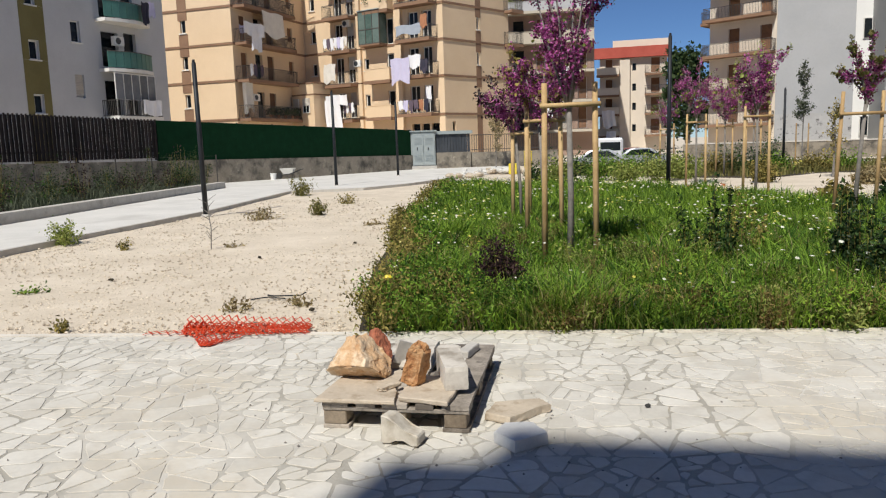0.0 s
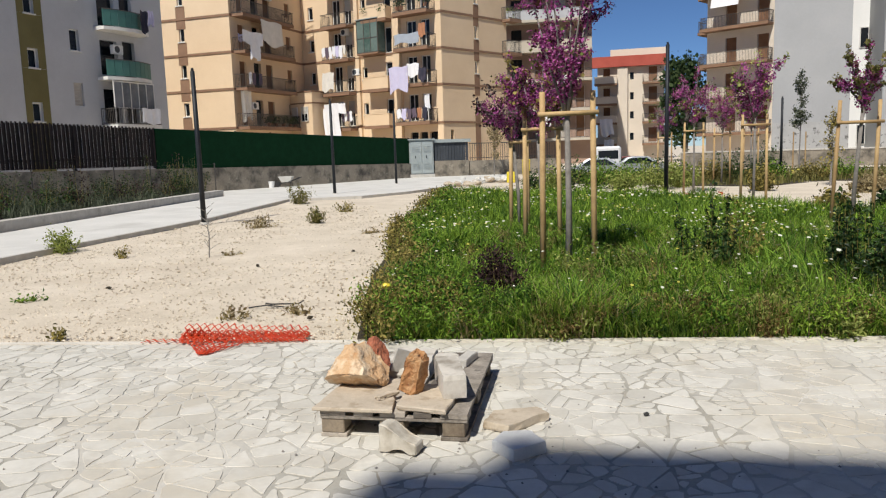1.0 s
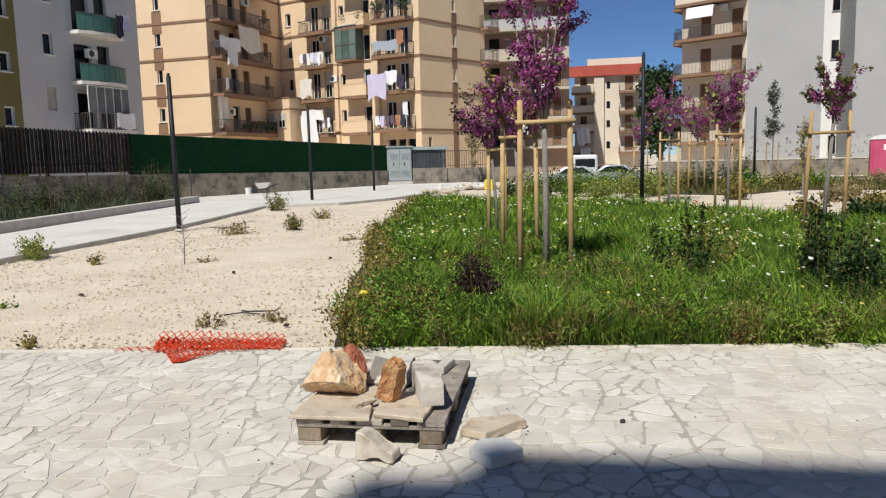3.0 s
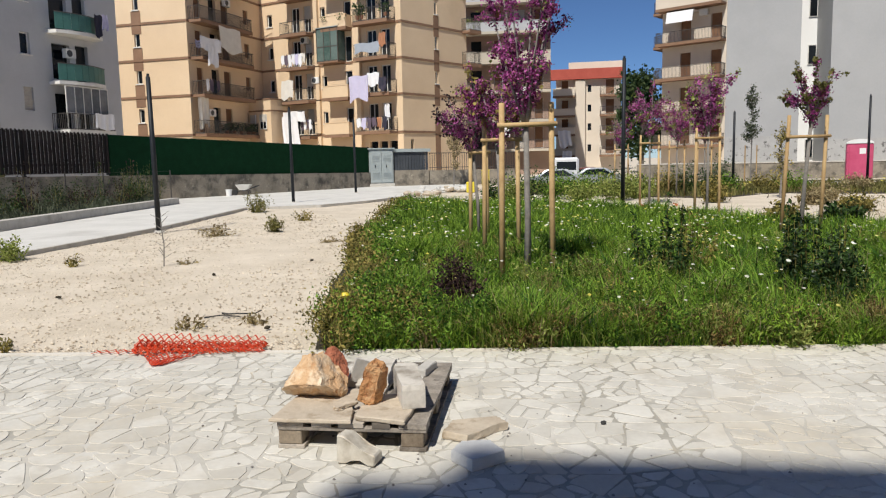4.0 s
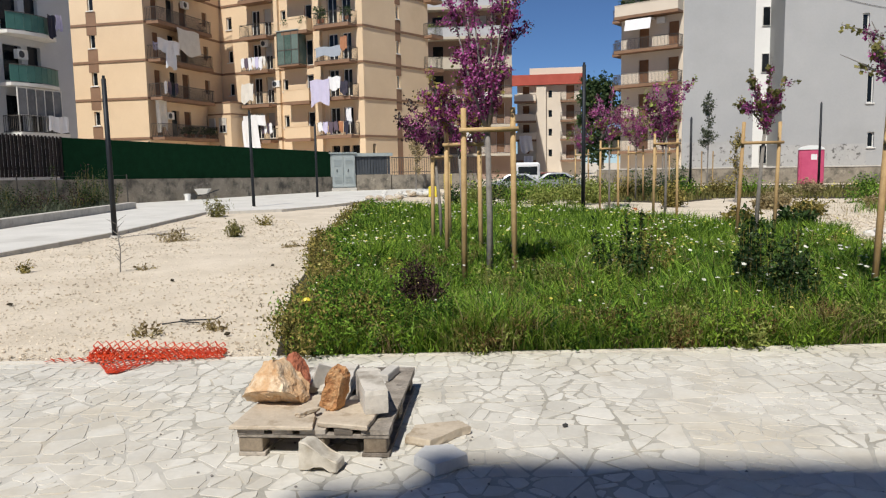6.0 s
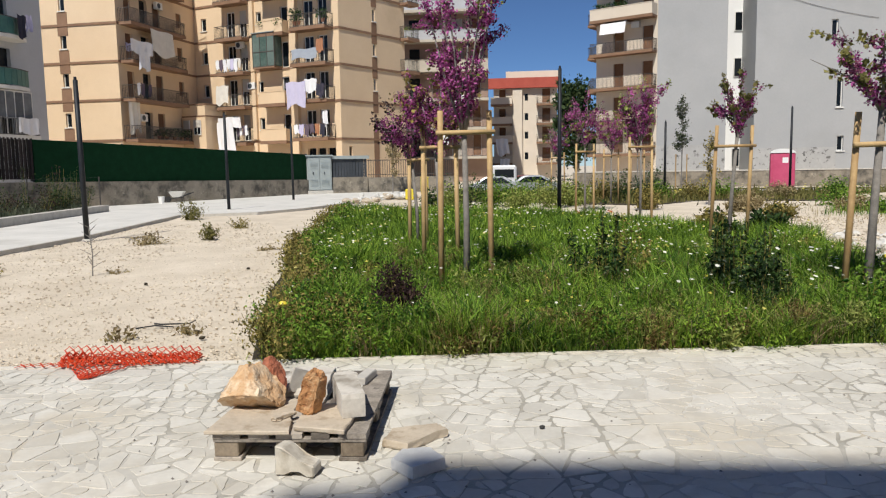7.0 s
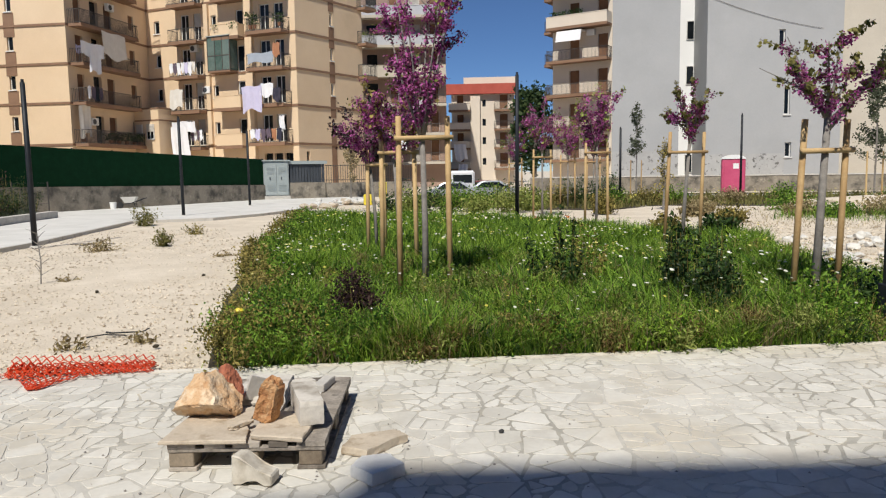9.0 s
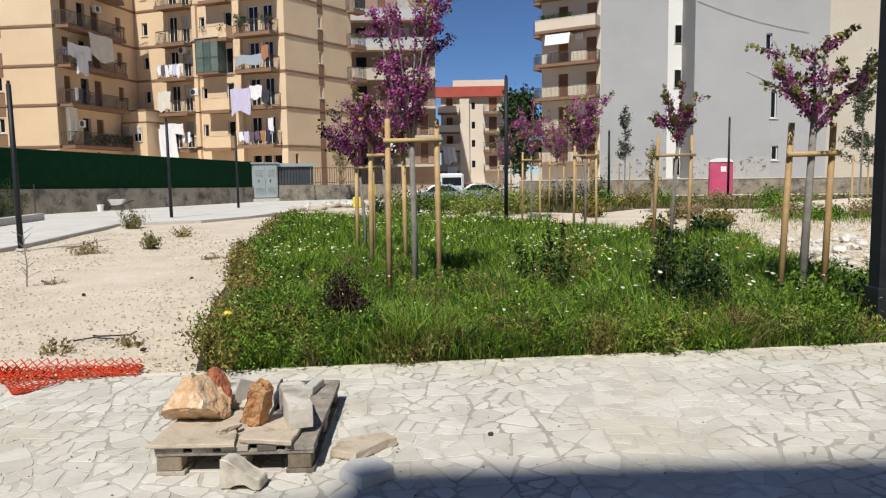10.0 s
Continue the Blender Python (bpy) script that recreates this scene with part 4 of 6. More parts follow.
def rough_prism(pts, z0, z1, seed, cuts=5, amount=0.008, tilt=0.0):
    """A slab with broken, uneven edges."""
    r = random.Random(seed)
    ring = []
    n = len(pts)
    for i in range(n):
        a, b = Vector(pts[i]), Vector(pts[(i + 1) % n])
        for k in range(cuts):
            ring.append(a.lerp(b, k / cuts) + Vector((r.uniform(-1, 1), r.uniform(-1, 1))) * amount)
    bm = bmesh.new()
    levels = []
    for q, s in ((0.0, 0.985), (0.25, 1.0), (0.8, 1.0), (1.0, 0.975)):
        cx = sum((p.x for p in ring)) / len(ring)
        cy = sum((p.y for p in ring)) / len(ring)
        levels.append([bm.verts.new((cx + (p.x - cx) * s + r.uniform(-1, 1) * amount * 0.5, cy + (p.y - cy) * s + r.uniform(-1, 1) * amount * 0.5, z0 + (z1 - z0) * q + tilt * (p.x - cx) + r.uniform(-1, 1) * amount * 0.12)) for p in ring])
    k = len(ring)
    for l0, l1 in zip(levels, levels[1:]):
        for i in range(k):
            bm.faces.new((l0[i], l0[(i + 1) % k], l1[(i + 1) % k], l1[i]))
    bm.faces.new(levels[0][::-1])
    bm.faces.new(levels[-1])
    return bm


def rock(sx, sy, sz, seed, power=0.2, crag=0.07, shear=0.0, point=0.0):
    """A broken rock: a rough ball cut by planes, foot at z = 0."""
    bm = bmesh.new()
    bmesh.ops.create_icosphere(bm, subdivisions=4, radius=1.0)
    r = random.Random(seed)
    planes = [(Vector((r.gauss(0, 1), r.gauss(0, 1), r.gauss(0, 1))).normalized(), r.uniform(0.62, 0.92)) for _ in range(11)]
    for v in bm.verts:
        p = v.co.copy()
        for nrm, d in planes:
            k = p.dot(nrm)
            if k > d:
                p -= nrm * (k - d) * 0.93
        o = Vector((seed * 3.1, seed * 1.7, 0))
        p *= 1 + power * noise.noise(p * 1.6 + o) + crag * noise.noise(p * 5 + o) + crag * 0.5 * noise.noise(p * 13 + o)
        v.co = Vector((p.x * sx, p.y * sy, p.z * sz))
    lo = min(v.co.z for v in bm.verts)
    for v in bm.verts:
        v.co.z = max(v.co.z - lo - sz * 0.06, 0.0)
        k = 1 - point * v.co.z / (2 * sz)
        v.co = Vector((v.co.x * k + shear * v.co.z, v.co.y * k, v.co.z))
    return bm


def loose(name, bm, material, m, label, category="stone", group="stones on the pallet", smooth=False):
    ob = part(name, bm, material, None, "", smooth)
    ob.matrix_world = m
    return tagged(ob, label, category, group)


def boulder(sx, sy, sz, cuts, seed, crag=0.06, tilt=(0, 0, 0)):
    """A broken rock: a ball cut flat by the given planes (normal, distance), roughened; foot at z = 0."""
    bm = bmesh.new()
    bmesh.ops.create_icosphere(bm, subdivisions=5, radius=1.0)
    o = Vector((seed * 3.1, seed * 1.7, 0))
    planes = [(Vector(n).normalized(), d) for n, d in cuts]
    turn = pose(0, 0, 0, *tilt)
    for v in bm.verts:
        p = v.co * 1.25
        for nrm, d in planes:
            k = p.dot(nrm) - d - 0.10 * noise.noise(p * 2.2 + o)
            if k > 0:
                p -= nrm * k
        p *= 1 + crag * noise.noise(p * 4 + o) + crag * 0.7 * noise.noise(p * 9 + o) + crag * 0.4 * noise.noise(p * 21 + o)
        v.co = turn @ Vector((p.x * sx, p.y * sy, p.z * sz))
    lo = min(v.co.z for v in bm.verts)
    for v in bm.verts:
        v.co.z = max(v.co.z - lo - sz * 0.05, 0.0)
    return bm


M_KERB = surf("dirty kerb concrete", (0.50, 0.46, 0.40), (0.70, 0.66, 0.59), 4, 50, 0.92, 0.5, stain=((0.30, 0.265, 0.215), 5, 0.5, 0.70))
loose("stone_slab", rough_prism([(-0.035, -0.025), (0.405, -0.03), (0.385, 0.12), (0.35, 0.25), (0.36, 0.52), (0.0, 0.50)], 0.0, 0.022, 1, 5, 0.003), M_SLAB, PAL @ pose(0, 0, 0.150), "flat tan limestone slab lying on the pallet deck")
loose("stone_slab", rough_prism([(0.0, 0.03), (0.28, -0.03), (0.30, 0.25), (0.22, 0.42), (0.0, 0.40)], 0.0, 0.026, 2, 5, 0.004), M_SLAB, PAL @ pose(0.412, 0.0, 0.152, 0, 0, 0), "flat tan limestone slab lying at the pallet's front")
loose("stone_slab", rough_prism([(0.0, 0.0), (0.33, 0.02), (0.3, 0.5), (0.03, 0.52)], 0.0, 0.05, 5), M_KERB, PAL @ pose(0.14, 0.60, 0.150), "grey broken slab lying at the pallet's back")
loose("stone_slab", rough_prism([(0.0, 0.0), (0.10, 0.10), (0.08, 0.13), (-0.03, 0.03)], 0.0, 0.02, 6), M_SLAB, PAL @ pose(0.305, 0.10, 0.176, 0, 0, 8), "small tan slab fragment lying on the slab's broken edge")
loose("rock", boulder(0.168, 0.14, 0.138, [((0.80, -0.1, 0.60), 0.50), ((-0.85, -0.2, 0.50), 0.74), ((-0.1, -0.80, 0.55), 0.62), ((0.1, -0.62, -0.78), 0.60), ((0, 0.9, 0.2), 0.8), ((0, 0, -1), 0.78), ((0.9, -0.3, -0.2), 0.95), ((-0.35, 0.1, 0.93), 0.92)], 6), M_OCHRE, PAL @ pose(0.105, 0.36, 0.172, 0, 3, -6), "big ochre and cream rough rock on the slab", "rock")
loose("rock", boulder(0.075, 0.075, 0.118, [((0.6, -0.5, 0.6), 0.75), ((-0.7, -0.2, 0.6), 0.8), ((0, -0.9, 0.3), 0.7), ((0, 0, -1), 0.8)], 10), M_REDROCK, PAL @ pose(0.165, 0.53, 0.172, 0, 0, 20), "brick-red rough rock behind the big one", "rock")
loose("rock", boulder(0.072, 0.07, 0.122, [((0.95, -0.1, 0.1), 0.72), ((-0.95, -0.2, 0.05), 0.72), ((0.2, -1.0, 0.2), 0.62), ((0.75, 0, 0.65), 0.94), ((-0.75, 0, 0.65), 0.92), ((0.1, 0, 1.0), 0.95), ((0, 0, -1), 0.9)], 12, 0.08, (4, 16, 0)), M_RUST, PAL @ pose(0.468, 0.24, 0.176, 0, 0, -14), "upright rust-orange rough rock", "rock")
loose("concrete_block", rough_prism([(-0.01, 0.0), (0.11, 0.03), (0.03, 0.43), (-0.11, 0.40)], 0.0, 0.128, 21, 3, 0.002), M_KERB, PAL @ pose(0.665, 0.135, 0.180, 0, 0, 4), "pale grey concrete kerb block lying across the pallet", "concrete block")
loose("stone_shard", rough_prism([(0.0, 0.0), (0.11, 0.02), (0.06, 0.035), (0.0, 0.03)], 0.0, 0.14, 31, 2, 0.002), M_CONC, PAL @ pose(0.25, 0.58, 0.200, 0, 22, 30), "thin dark stone shard standing on edge")
loose("stone_shard", rough_prism([(0.0, 0.0), (0.16, 0.02), (0.14, 0.09), (0.02, 0.1)], 0.0, 0.035, 33, 4, 0.006), M_KERB, PAL @ pose(0.47, 0.92, 0.150, 0, 0, 30), "flat pale stone shard at the pallet's back edge")
loose("stone_shard", rough_prism([(0.0, 0.0), (0.07, 0.0), (0.09, 0.22), (0.03, 0.24)], 0.0, 0.045, 35, 3, 0.004), M_CONC, PAL @ pose(0.60, 0.86, 0.150, 0, 0, -6), "rough grey stone shard at the pallet's back edge")
loose("stone_slab", rough_prism([(0.0, 0.0), (0.13, -0.08), (0.36, 0.13), (0.31, 0.22), (0.06, 0.17)], 0.0, 0.045, 41, 6, 0.006), M_SLAB, pose(-0.07, 3.915, 0.004), "flat broken limestone slab lying on the paving", group="stones on the paving")
loose("concrete_block", rough_prism([(0.0, 0.0), (0.10, -0.135), (0.265, -0.02), (0.2, 0.13), (0.05, 0.12)], 0.0, 0.062, 43, 5, 0.004), surf("bluish marble", (0.55, 0.55, 0.54), (0.72, 0.72, 0.70), 5, 50, 0.7, 0.2), pose(-0.02, 3.60, 0.004), "thick bluish-white marble block half in shade", "stone block", "stones on the paving")
bm = bmesh.new()
prof = [(0.0, 0.0), (0.05, 0.0), (0.08, 0.03), (0.13, 0.035), (0.165, 0.0), (0.205, 0.0), (0.21, 0.06), (0.13, 0.075), (0.045, 0.145), (0.0, 0.15)]
a = [bm.verts.new((x, 0.0 + 0.01 * (i % 2), z)) for i, (x, z) in enumerate(prof)]
b = [bm.verts.new((x * 0.97, 0.11 + 0.01 * (i % 3), z * 0.95)) for i, (x, z) in enumerate(prof)]
bm.faces.new(a)
bm.faces.new(b[::-1])
for i in range(len(prof)):
    bm.faces.new((a[i], a[(i + 1) % len(prof)], b[(i + 1) % len(prof)], b[i]))
bmesh.ops.bevel(bm, geom=list(bm.edges), offset=0.008, segments=1, affect="EDGES")
loose("kerb_fragment", bm, surf("cream kerb stone", (0.46, 0.42, 0.345), (0.66, 0.615, 0.53), 6, 50, 0.9, 0.5, stain=((0.33, 0.28, 0.21), 5, 0.5, 0.7)), pose(-0.60, 3.595, 0.003, 0, 0, -17), "broken white kerb fragment with a notch, before the pallet", "kerb stone", "stones on the paving")

# ---- orange safety net ----
def safety_net():
    """Crumpled diamond mesh: a leaning sheet with open loops on top, folded layers below, a flat corner on the paving and a sparse tail."""
    bm = bmesh.new()

    def strand(p, q, w=0.0058):
        d = q - p
        if d.length < 1e-4:
            return
        s = d.cross(Vector((0, 0.4, 1))).normalized() * w
        up = d.cross(s).normalized() * 0.004
        vs = [bm.verts.new(c) for c in (p - s, p + s, q + s, q - s, p - s + up, p + s + up, q + s + up, q - s + up)]
        for f in ((0, 1, 2, 3), (7, 6, 5, 4), (0, 4, 5, 1), (1, 5, 6, 2), (2, 6, 7, 3), (3, 7, 4, 0)):
            bm.faces.new([vs[k] for k in f])

    def mesh(fn, a, b, keep=lambda i, j: True):
        for i in range(a):
            for j in range(b):
                if keep(i, j):
                    if (i + j) % 2 == 0:
                        strand(fn(i, j), fn(i + 1, j + 1))
                    else:
                        strand(fn(i + 1, j), fn(i, j + 1))

    def wob(u, v, k, g):
        return g * noise.noise((u * 4, v * 3, k))

    def sheet(i, j):
        u, v = i / 32, j / 5
        return Vector((-2.60 + 1.06 * u + wob(u, v, 1, 0.02), 5.87 + 0.16 * v + wob(u, v, 2, 0.03), 0.02 + 0.115 * v * (1 - 0.35 * u) + abs(wob(u, v, 3, 0.025))))

    def fold(layer):
        def at(i, j):
            u, v = i / 38, j / 6
            c = 0.5 - 0.5 * math.cos(math.tau * v)
            return Vector((-2.60 + 0.015 * layer + 1.05 * u + wob(u, v, 4 + layer, 0.04), 5.83 + 0.02 * layer + 0.15 * v + wob(u, v, 9 + layer, 0.04), 0.016 + c * (0.035 + 0.022 * layer) * (1 - 0.4 * u) + abs(wob(u * 2, v, 14 + layer, 0.03))))
        return at

    def corner(layer):
        def at(i, j):
            u, v = i / 16, j / 8
            return Vector((-2.50 + 0.50 * u * (1 - v) + 0.24 * v + 0.02 * layer, 5.84 - 0.40 * v, 0.014 + 0.006 * layer + abs(wob(u, v, 20 + layer, 0.02))))
        return at

    def tail(i, j):
        return Vector((-2.92 + 0.37 * i / 10, 5.86 + 0.10 * j / 2 + wob(i / 10, j, 30, 0.02), 0.02 + abs(wob(i / 5, j, 31, 0.03))))

    mesh(sheet, 32, 5)
    for layer in range(3):
        mesh(fold(layer), 38, 6)
    mesh(corner(0), 16, 8, lambda i, j: j < 7)
    mesh(tail, 10, 2)
    ob = part("safety_net", bm, M_ORANGE)
    tagged(ob, "crumpled orange plastic safety netting on the gravel edge", "safety net")


safety_net()

# ---- trees ----
def blossom_tree(x, y, h, crown_lo, width, seed, blossoms, leaves, trunk_r=0.035, stake_h=2.1, gap=0.55, turn=0.0, lean=(0, 0), size=0.035, staked=True, leaf_material=None, tips=False, slope=0.0, drop=0.26):
    t = anchor("judas_tree", x, y, 0.0, "young staked tree with magenta blossom on grey limbs" if blossoms > leaves else "young staked tree with magenta blossom and new green leaves", "tree", "staked trees")
    r = random.Random(seed)
    bm = bmesh.new()
    top = Vector((lean[0], lean[1], crown_lo))
    line = [Vector((0, 0, -0.05)), Vector((lean[0] * 0.3 + 0.01, 0, crown_lo * 0.45)), top]
    tube(bm, line, [trunk_r * 1.25, trunk_r, trunk_r * 0.85], 8)
    segs = []
    nl = 8
    for k in range(nl):
        a = k * math.tau / nl + r.uniform(-0.4, 0.4)
        out = width * 0.5 * r.uniform(0.55, 1.0) if k else 0.1
        hz = (h - crown_lo) * (r.uniform(0.55, 1.0) if k else 1.0)
        p0 = top - Vector((0, 0, r.uniform(0.0, 0.22)))
        p1 = p0 + Vector((math.cos(a) * out * 0.5, math.sin(a) * out * 0.5, hz * 0.42))
        p2 = p0 + Vector((math.cos(a) * out, math.sin(a) * out, hz * r.uniform(0.75, 1.0)))
        tube(bm, [p0, p1, p2], [trunk_r * 0.6, trunk_r * 0.36, 0.005], 5)
        segs += [(p0.lerp(p1, 0.3), p1, 1.0), (p1, p2, 1.0)]
        for j in range(2 if tips else 4):
            q0 = p1.lerp(p2, r.uniform(-0.3, 0.8))
            q1 = q0 + Vector((math.cos(a + r.uniform(-1.6, 1.6)), math.sin(a + r.uniform(-1.6, 1.6)), r.uniform(-0.1, 0.9))) * width * r.uniform(0.13, 0.3)
            tube(bm, [q0, q0.lerp(q1, 0.5) + Vector((0, 0, 0.015)), q1], [trunk_r * 0.26, trunk_r * 0.18, 0.004], 4)
            segs.append((q0, q1, 1.0))
    part("trunk", bm, M_BARK, t, smooth=True)

    def along(n, lo, g, hi=1.0):
        out = []
        while len(out) < n:
            p, q, _ = r.choice(segs)
            c = p.lerp(q, r.uniform(lo, hi))
            for _ in range(r.randint(3, 6) if lo > 0.3 else r.randint(9, 22)):
                out.append((c.x + r.gauss(0, g), c.y + r.gauss(0, g), c.z + r.gauss(0, g)))
        return out
    v, f = leaf_quads(along(int(blossoms * 1.25), 0.0, size * 0.95, 0.42 if tips else 1.0), size * 0.85)
    raw("blossom", v, f, M_BLOSSOM, t, "magenta blossom")
    v, f = leaf_quads(along(int(blossoms * 0.75), 0.0, size * 0.95, 0.55 if tips else 1.0), size * 0.85)
    raw("blossom", v, f, M_DULLBLOSSOM, t, "faded dark pink blossom")
    if leaves:
        v, f = leaf_quads(along(leaves, 0.38 if tips else 0.7, size * 0.6 if tips else size * 1.2), size * (1.35 if tips else 1.25), broad=0.46)
        raw("foliage", v, f, leaf_material or M_NEWLEAF, t, "young leaves")
    if staked:
        c, s = math.cos(radians(turn)), math.sin(radians(turn))
        for k in (-1, 1):
            bm = bmesh.new()
            q = Vector((c * gap / 2 * k, s * gap / 2 * k, 0))
            tube(bm, [q + Vector((0.015 * k, 0, -0.1)), q + Vector((slope * stake_h, 0, stake_h))], [0.036, 0.033], 8)
            part("stake", bm, M_STAKE, t, "round yellow wooden stake", True)
        bm = bmesh.new()
        q = Vector((c, s, 0)) * (gap / 2 + 0.06)
        off = Vector((s, -c, 0)) * 0.05
        mid = off + Vector((slope * (stake_h - drop), 0, stake_h - drop))
        tube(bm, [mid - q, mid + q + Vector((0, 0, 0.01))], [0.028, 0.028], 8)
        part("crossbar", bm, M_STAKE, t, "", True)
        bm = bmesh.new()
        tube(bm, [(slope * 1.8 + a, b, stake_h - drop + 0.02) for a, b in ((-0.06, -0.03), (0.0, 0.05), (0.06, -0.03))], [0.012] * 3, 5)
        part("tie", bm, M_RUBBER, t)
    return t


blossom_tree(0.90, 8.86, 4.2, 1.95, 1.05, 11, 3900, 200, 0.036, 2.16, 0.58, 2, (-0.01, 0), 0.036)
blossom_tree(0.74, 10.98, 3.05, 1.75, 1.2, 12, 3300, 800, 0.030, 2.05, 0.48, 4, (-0.05, 0.05), 0.036, True, M_RUSSET)
blossom_tree(0.50, 13.4, 2.95, 1.65, 1.6, 13, 2000, 900, 0.03, 1.9, 0.3, 20, (-0.1, 0), 0.04, True, M_PURPLELEAF)
blossom_tree(4.93, 7.36, 3.12, 2.08, 1.4, 14, 1500, 900, 0.041, 1.99, 0.52, 6, (0.085, 0), 0.036, leaf_material=M_TIPLEAF, tips=True, slope=0.035, drop=0.33)
blossom_tree(6.25, 13.42, 3.4, 2.1, 1.05, 15, 1300, 700, 0.036, 2.18, 0.72, 8, (0.13, 0), 0.042, leaf_material=M_TIPLEAF, tips=True, slope=0.035, drop=0.38)
blossom_tree(6.45, 18.93, 4.0, 2.1, 1.25, 16, 2400, 400, 0.032, 2.2, 0.62, 8, (0, 0), 0.05)
blossom_tree(6.38, 24.17, 4.25, 2.1, 1.2, 17, 2000, 300, 0.032, 2.2, 0.6, 8, (0, 0), 0.05)
blossom_tree(8.62, 28.74, 3.9, 2.1, 1.5, 18, 1600, 250, 0.032, 2.1, 0.6, 8, (0, 0), 0.055)
blossom_tree(10.6, 31.5, 3.9, 2.1, 1.4, 19, 900, 300, 0.032, 2.1, 0.6, 8, (0, 0), 0.055)
blossom_tree(7.6, 33.5, 3.9, 2.1, 1.3, 20, 900, 300, 0.032, 2.1, 0.6, 8, (0, 0), 0.055)


def slim_tree(x, y, h, lo, width, seed, leaves, material, size, stakes=2, label="slim young tree with sparse grey-green leaves"):
    t = anchor("young_tree", x, y, 0.0, label, "tree", "slim trees")
    r = random.Random(seed)
    bm = bmesh.new()
    tube(bm, [(0, 0, -0.05), (0.03, 0, h * 0.5), (0, 0.02, h * 0.95)], [0.045, 0.03, 0.008], 6)
    pts = []
    for k in range(26):
        z = lo + (h - lo) * r.random() ** 0.9
        a = r.uniform(0, math.tau)
        w = width * 0.5 * r.uniform(0.4, 1) * (1 - 0.6 * (z - lo) / (h - lo))
        q0, q1 = Vector((0, 0, z)), Vector((math.cos(a) * w, math.sin(a) * w, z + r.uniform(0.1, 0.5)))
        tube(bm, [q0, q0.lerp(q1, 0.5), q1], [0.014, 0.01, 0.004], 4)
        for _ in range(leaves // 26):
            c = q0.lerp(q1, r.uniform(0.3, 1.1))
            pts.append((c.x + r.gauss(0, 0.07), c.y + r.gauss(0, 0.07), c.z + r.gauss(0, 0.09)))
    part("trunk", bm, M_BARK, t)
    v, f = leaf_quads(pts, size)
    raw("crown", v, f, material, t)
    for k in range(stakes):
        bm = bmesh.new()
        tube(bm, [(-0.3 + 0.6 * k, 0, 0), (-0.3 + 0.6 * k, 0, 2.0)], [0.035, 0.03], 6)
        part("stake", bm, M_STAKE, t)


slim_tree(15.5, 39.0, 4.7, 1.7, 1.3, 3, 1400, M_GREYLEAF, 0.09)
slim_tree(18.1, 23.9, 5.0, 1.5, 1.5, 4, 3000, M_GREYLEAF, 0.08)
slim_tree(0.2, 45.8, 3.6, 0.8, 2.0, 5, 1500, M_DRY, 0.09, 0, "thin tree with sparse yellowish leaves before the beige building")
slim_tree(11.6, 26.5, 2.2, 0.6, 0.8, 6, 700, M_RUSSET, 0.07, 0, "young brownish shrubby tree on the verge")


def big_tree(x, y, h, width, seed):
    t = anchor("tree", x, y, 0.0, "large dark green tree between the far buildings", "tree")
    r = random.Random(seed)
    bm = bmesh.new()
    tube(bm, [(0, 0, -0.1), (0.1, 0, h * 0.3), (0, 0.1, h * 0.6)], [0.3, 0.22, 0.12], 8)
    pts = []
    for k in range(34):
        a = r.uniform(0, math.tau)
        z = h * r.uniform(0.2, 0.95)
        w = width * 0.5 * math.sqrt(max(0.05, 1 - ((z / h - 0.45) / 0.55) ** 2)) * r.uniform(0.5, 1)
        c = Vector((math.cos(a) * w, math.sin(a) * w, z))
        tube(bm, [(0, 0, z * 0.5), tuple(c * 0.6 + Vector((0, 0, z * 0.3))), tuple(c)], [0.08, 0.05, 0.02], 5)
        for _ in range(170):
            pts.append((c.x + r.gauss(0, 0.45), c.y + r.gauss(0, 0.45), c.z + r.gauss(0, 0.4)))
    part("trunk", bm, M_BARK, t)
    v, f = leaf_quads(pts, 0.34)
    raw("crown", v, f, M_TREEFAR, t)


big_tree(19.6, 77.6, 10.3, 4.6, 5)

# ---- planting bed ----
def scatter(poly, n, y_bias=0.0):
    xs, ys = [p[0] for p in poly], [p[1] for p in poly]
    px = rng.uniform(min(xs), max(xs), n)
    py = min(ys) + (max(ys) - min(ys)) * rng.random(n) ** (1 + y_bias)
    k = in_poly(px, py, poly)
    return px[k], py[k]


def blades(px, py, h, w, lean, z0=0.0):
    """Bent grass blades of two joints at the given places."""
    n = len(px)
    a = rng.uniform(0, math.tau, n)
    l = lean * rng.random(n) * h
    ux, uy = np.cos(a), np.sin(a)
    b = a + math.pi / 2 + rng.normal(0, 0.5, n)
    sx, sy = np.cos(b) * w * 0.5, np.sin(b) * w * 0.5
    base = np.stack([px, py, np.full(n, z0)], 1)
    mid = base + np.stack([ux * l * 0.3, uy * l * 0.3, h * 0.55], 1)
    tip = base + np.stack([ux * l, uy * l, h], 1)
    s = np.stack([sx, sy, np.zeros(n)], 1)
    v = np.stack([base - s, base + s, mid + s * 0.8, mid - s * 0.8, tip], 1).reshape(-1, 3)
    i = np.arange(n)[:, None] * 5
    return v, [*(i + [0, 1, 2, 3]).tolist(), *(i + [3, 2, 4]).tolist()]


def patch(px, py, s, seed):
    return np.array([noise.noise((x * s, y * s, seed)) for x, y in zip(px, py)])


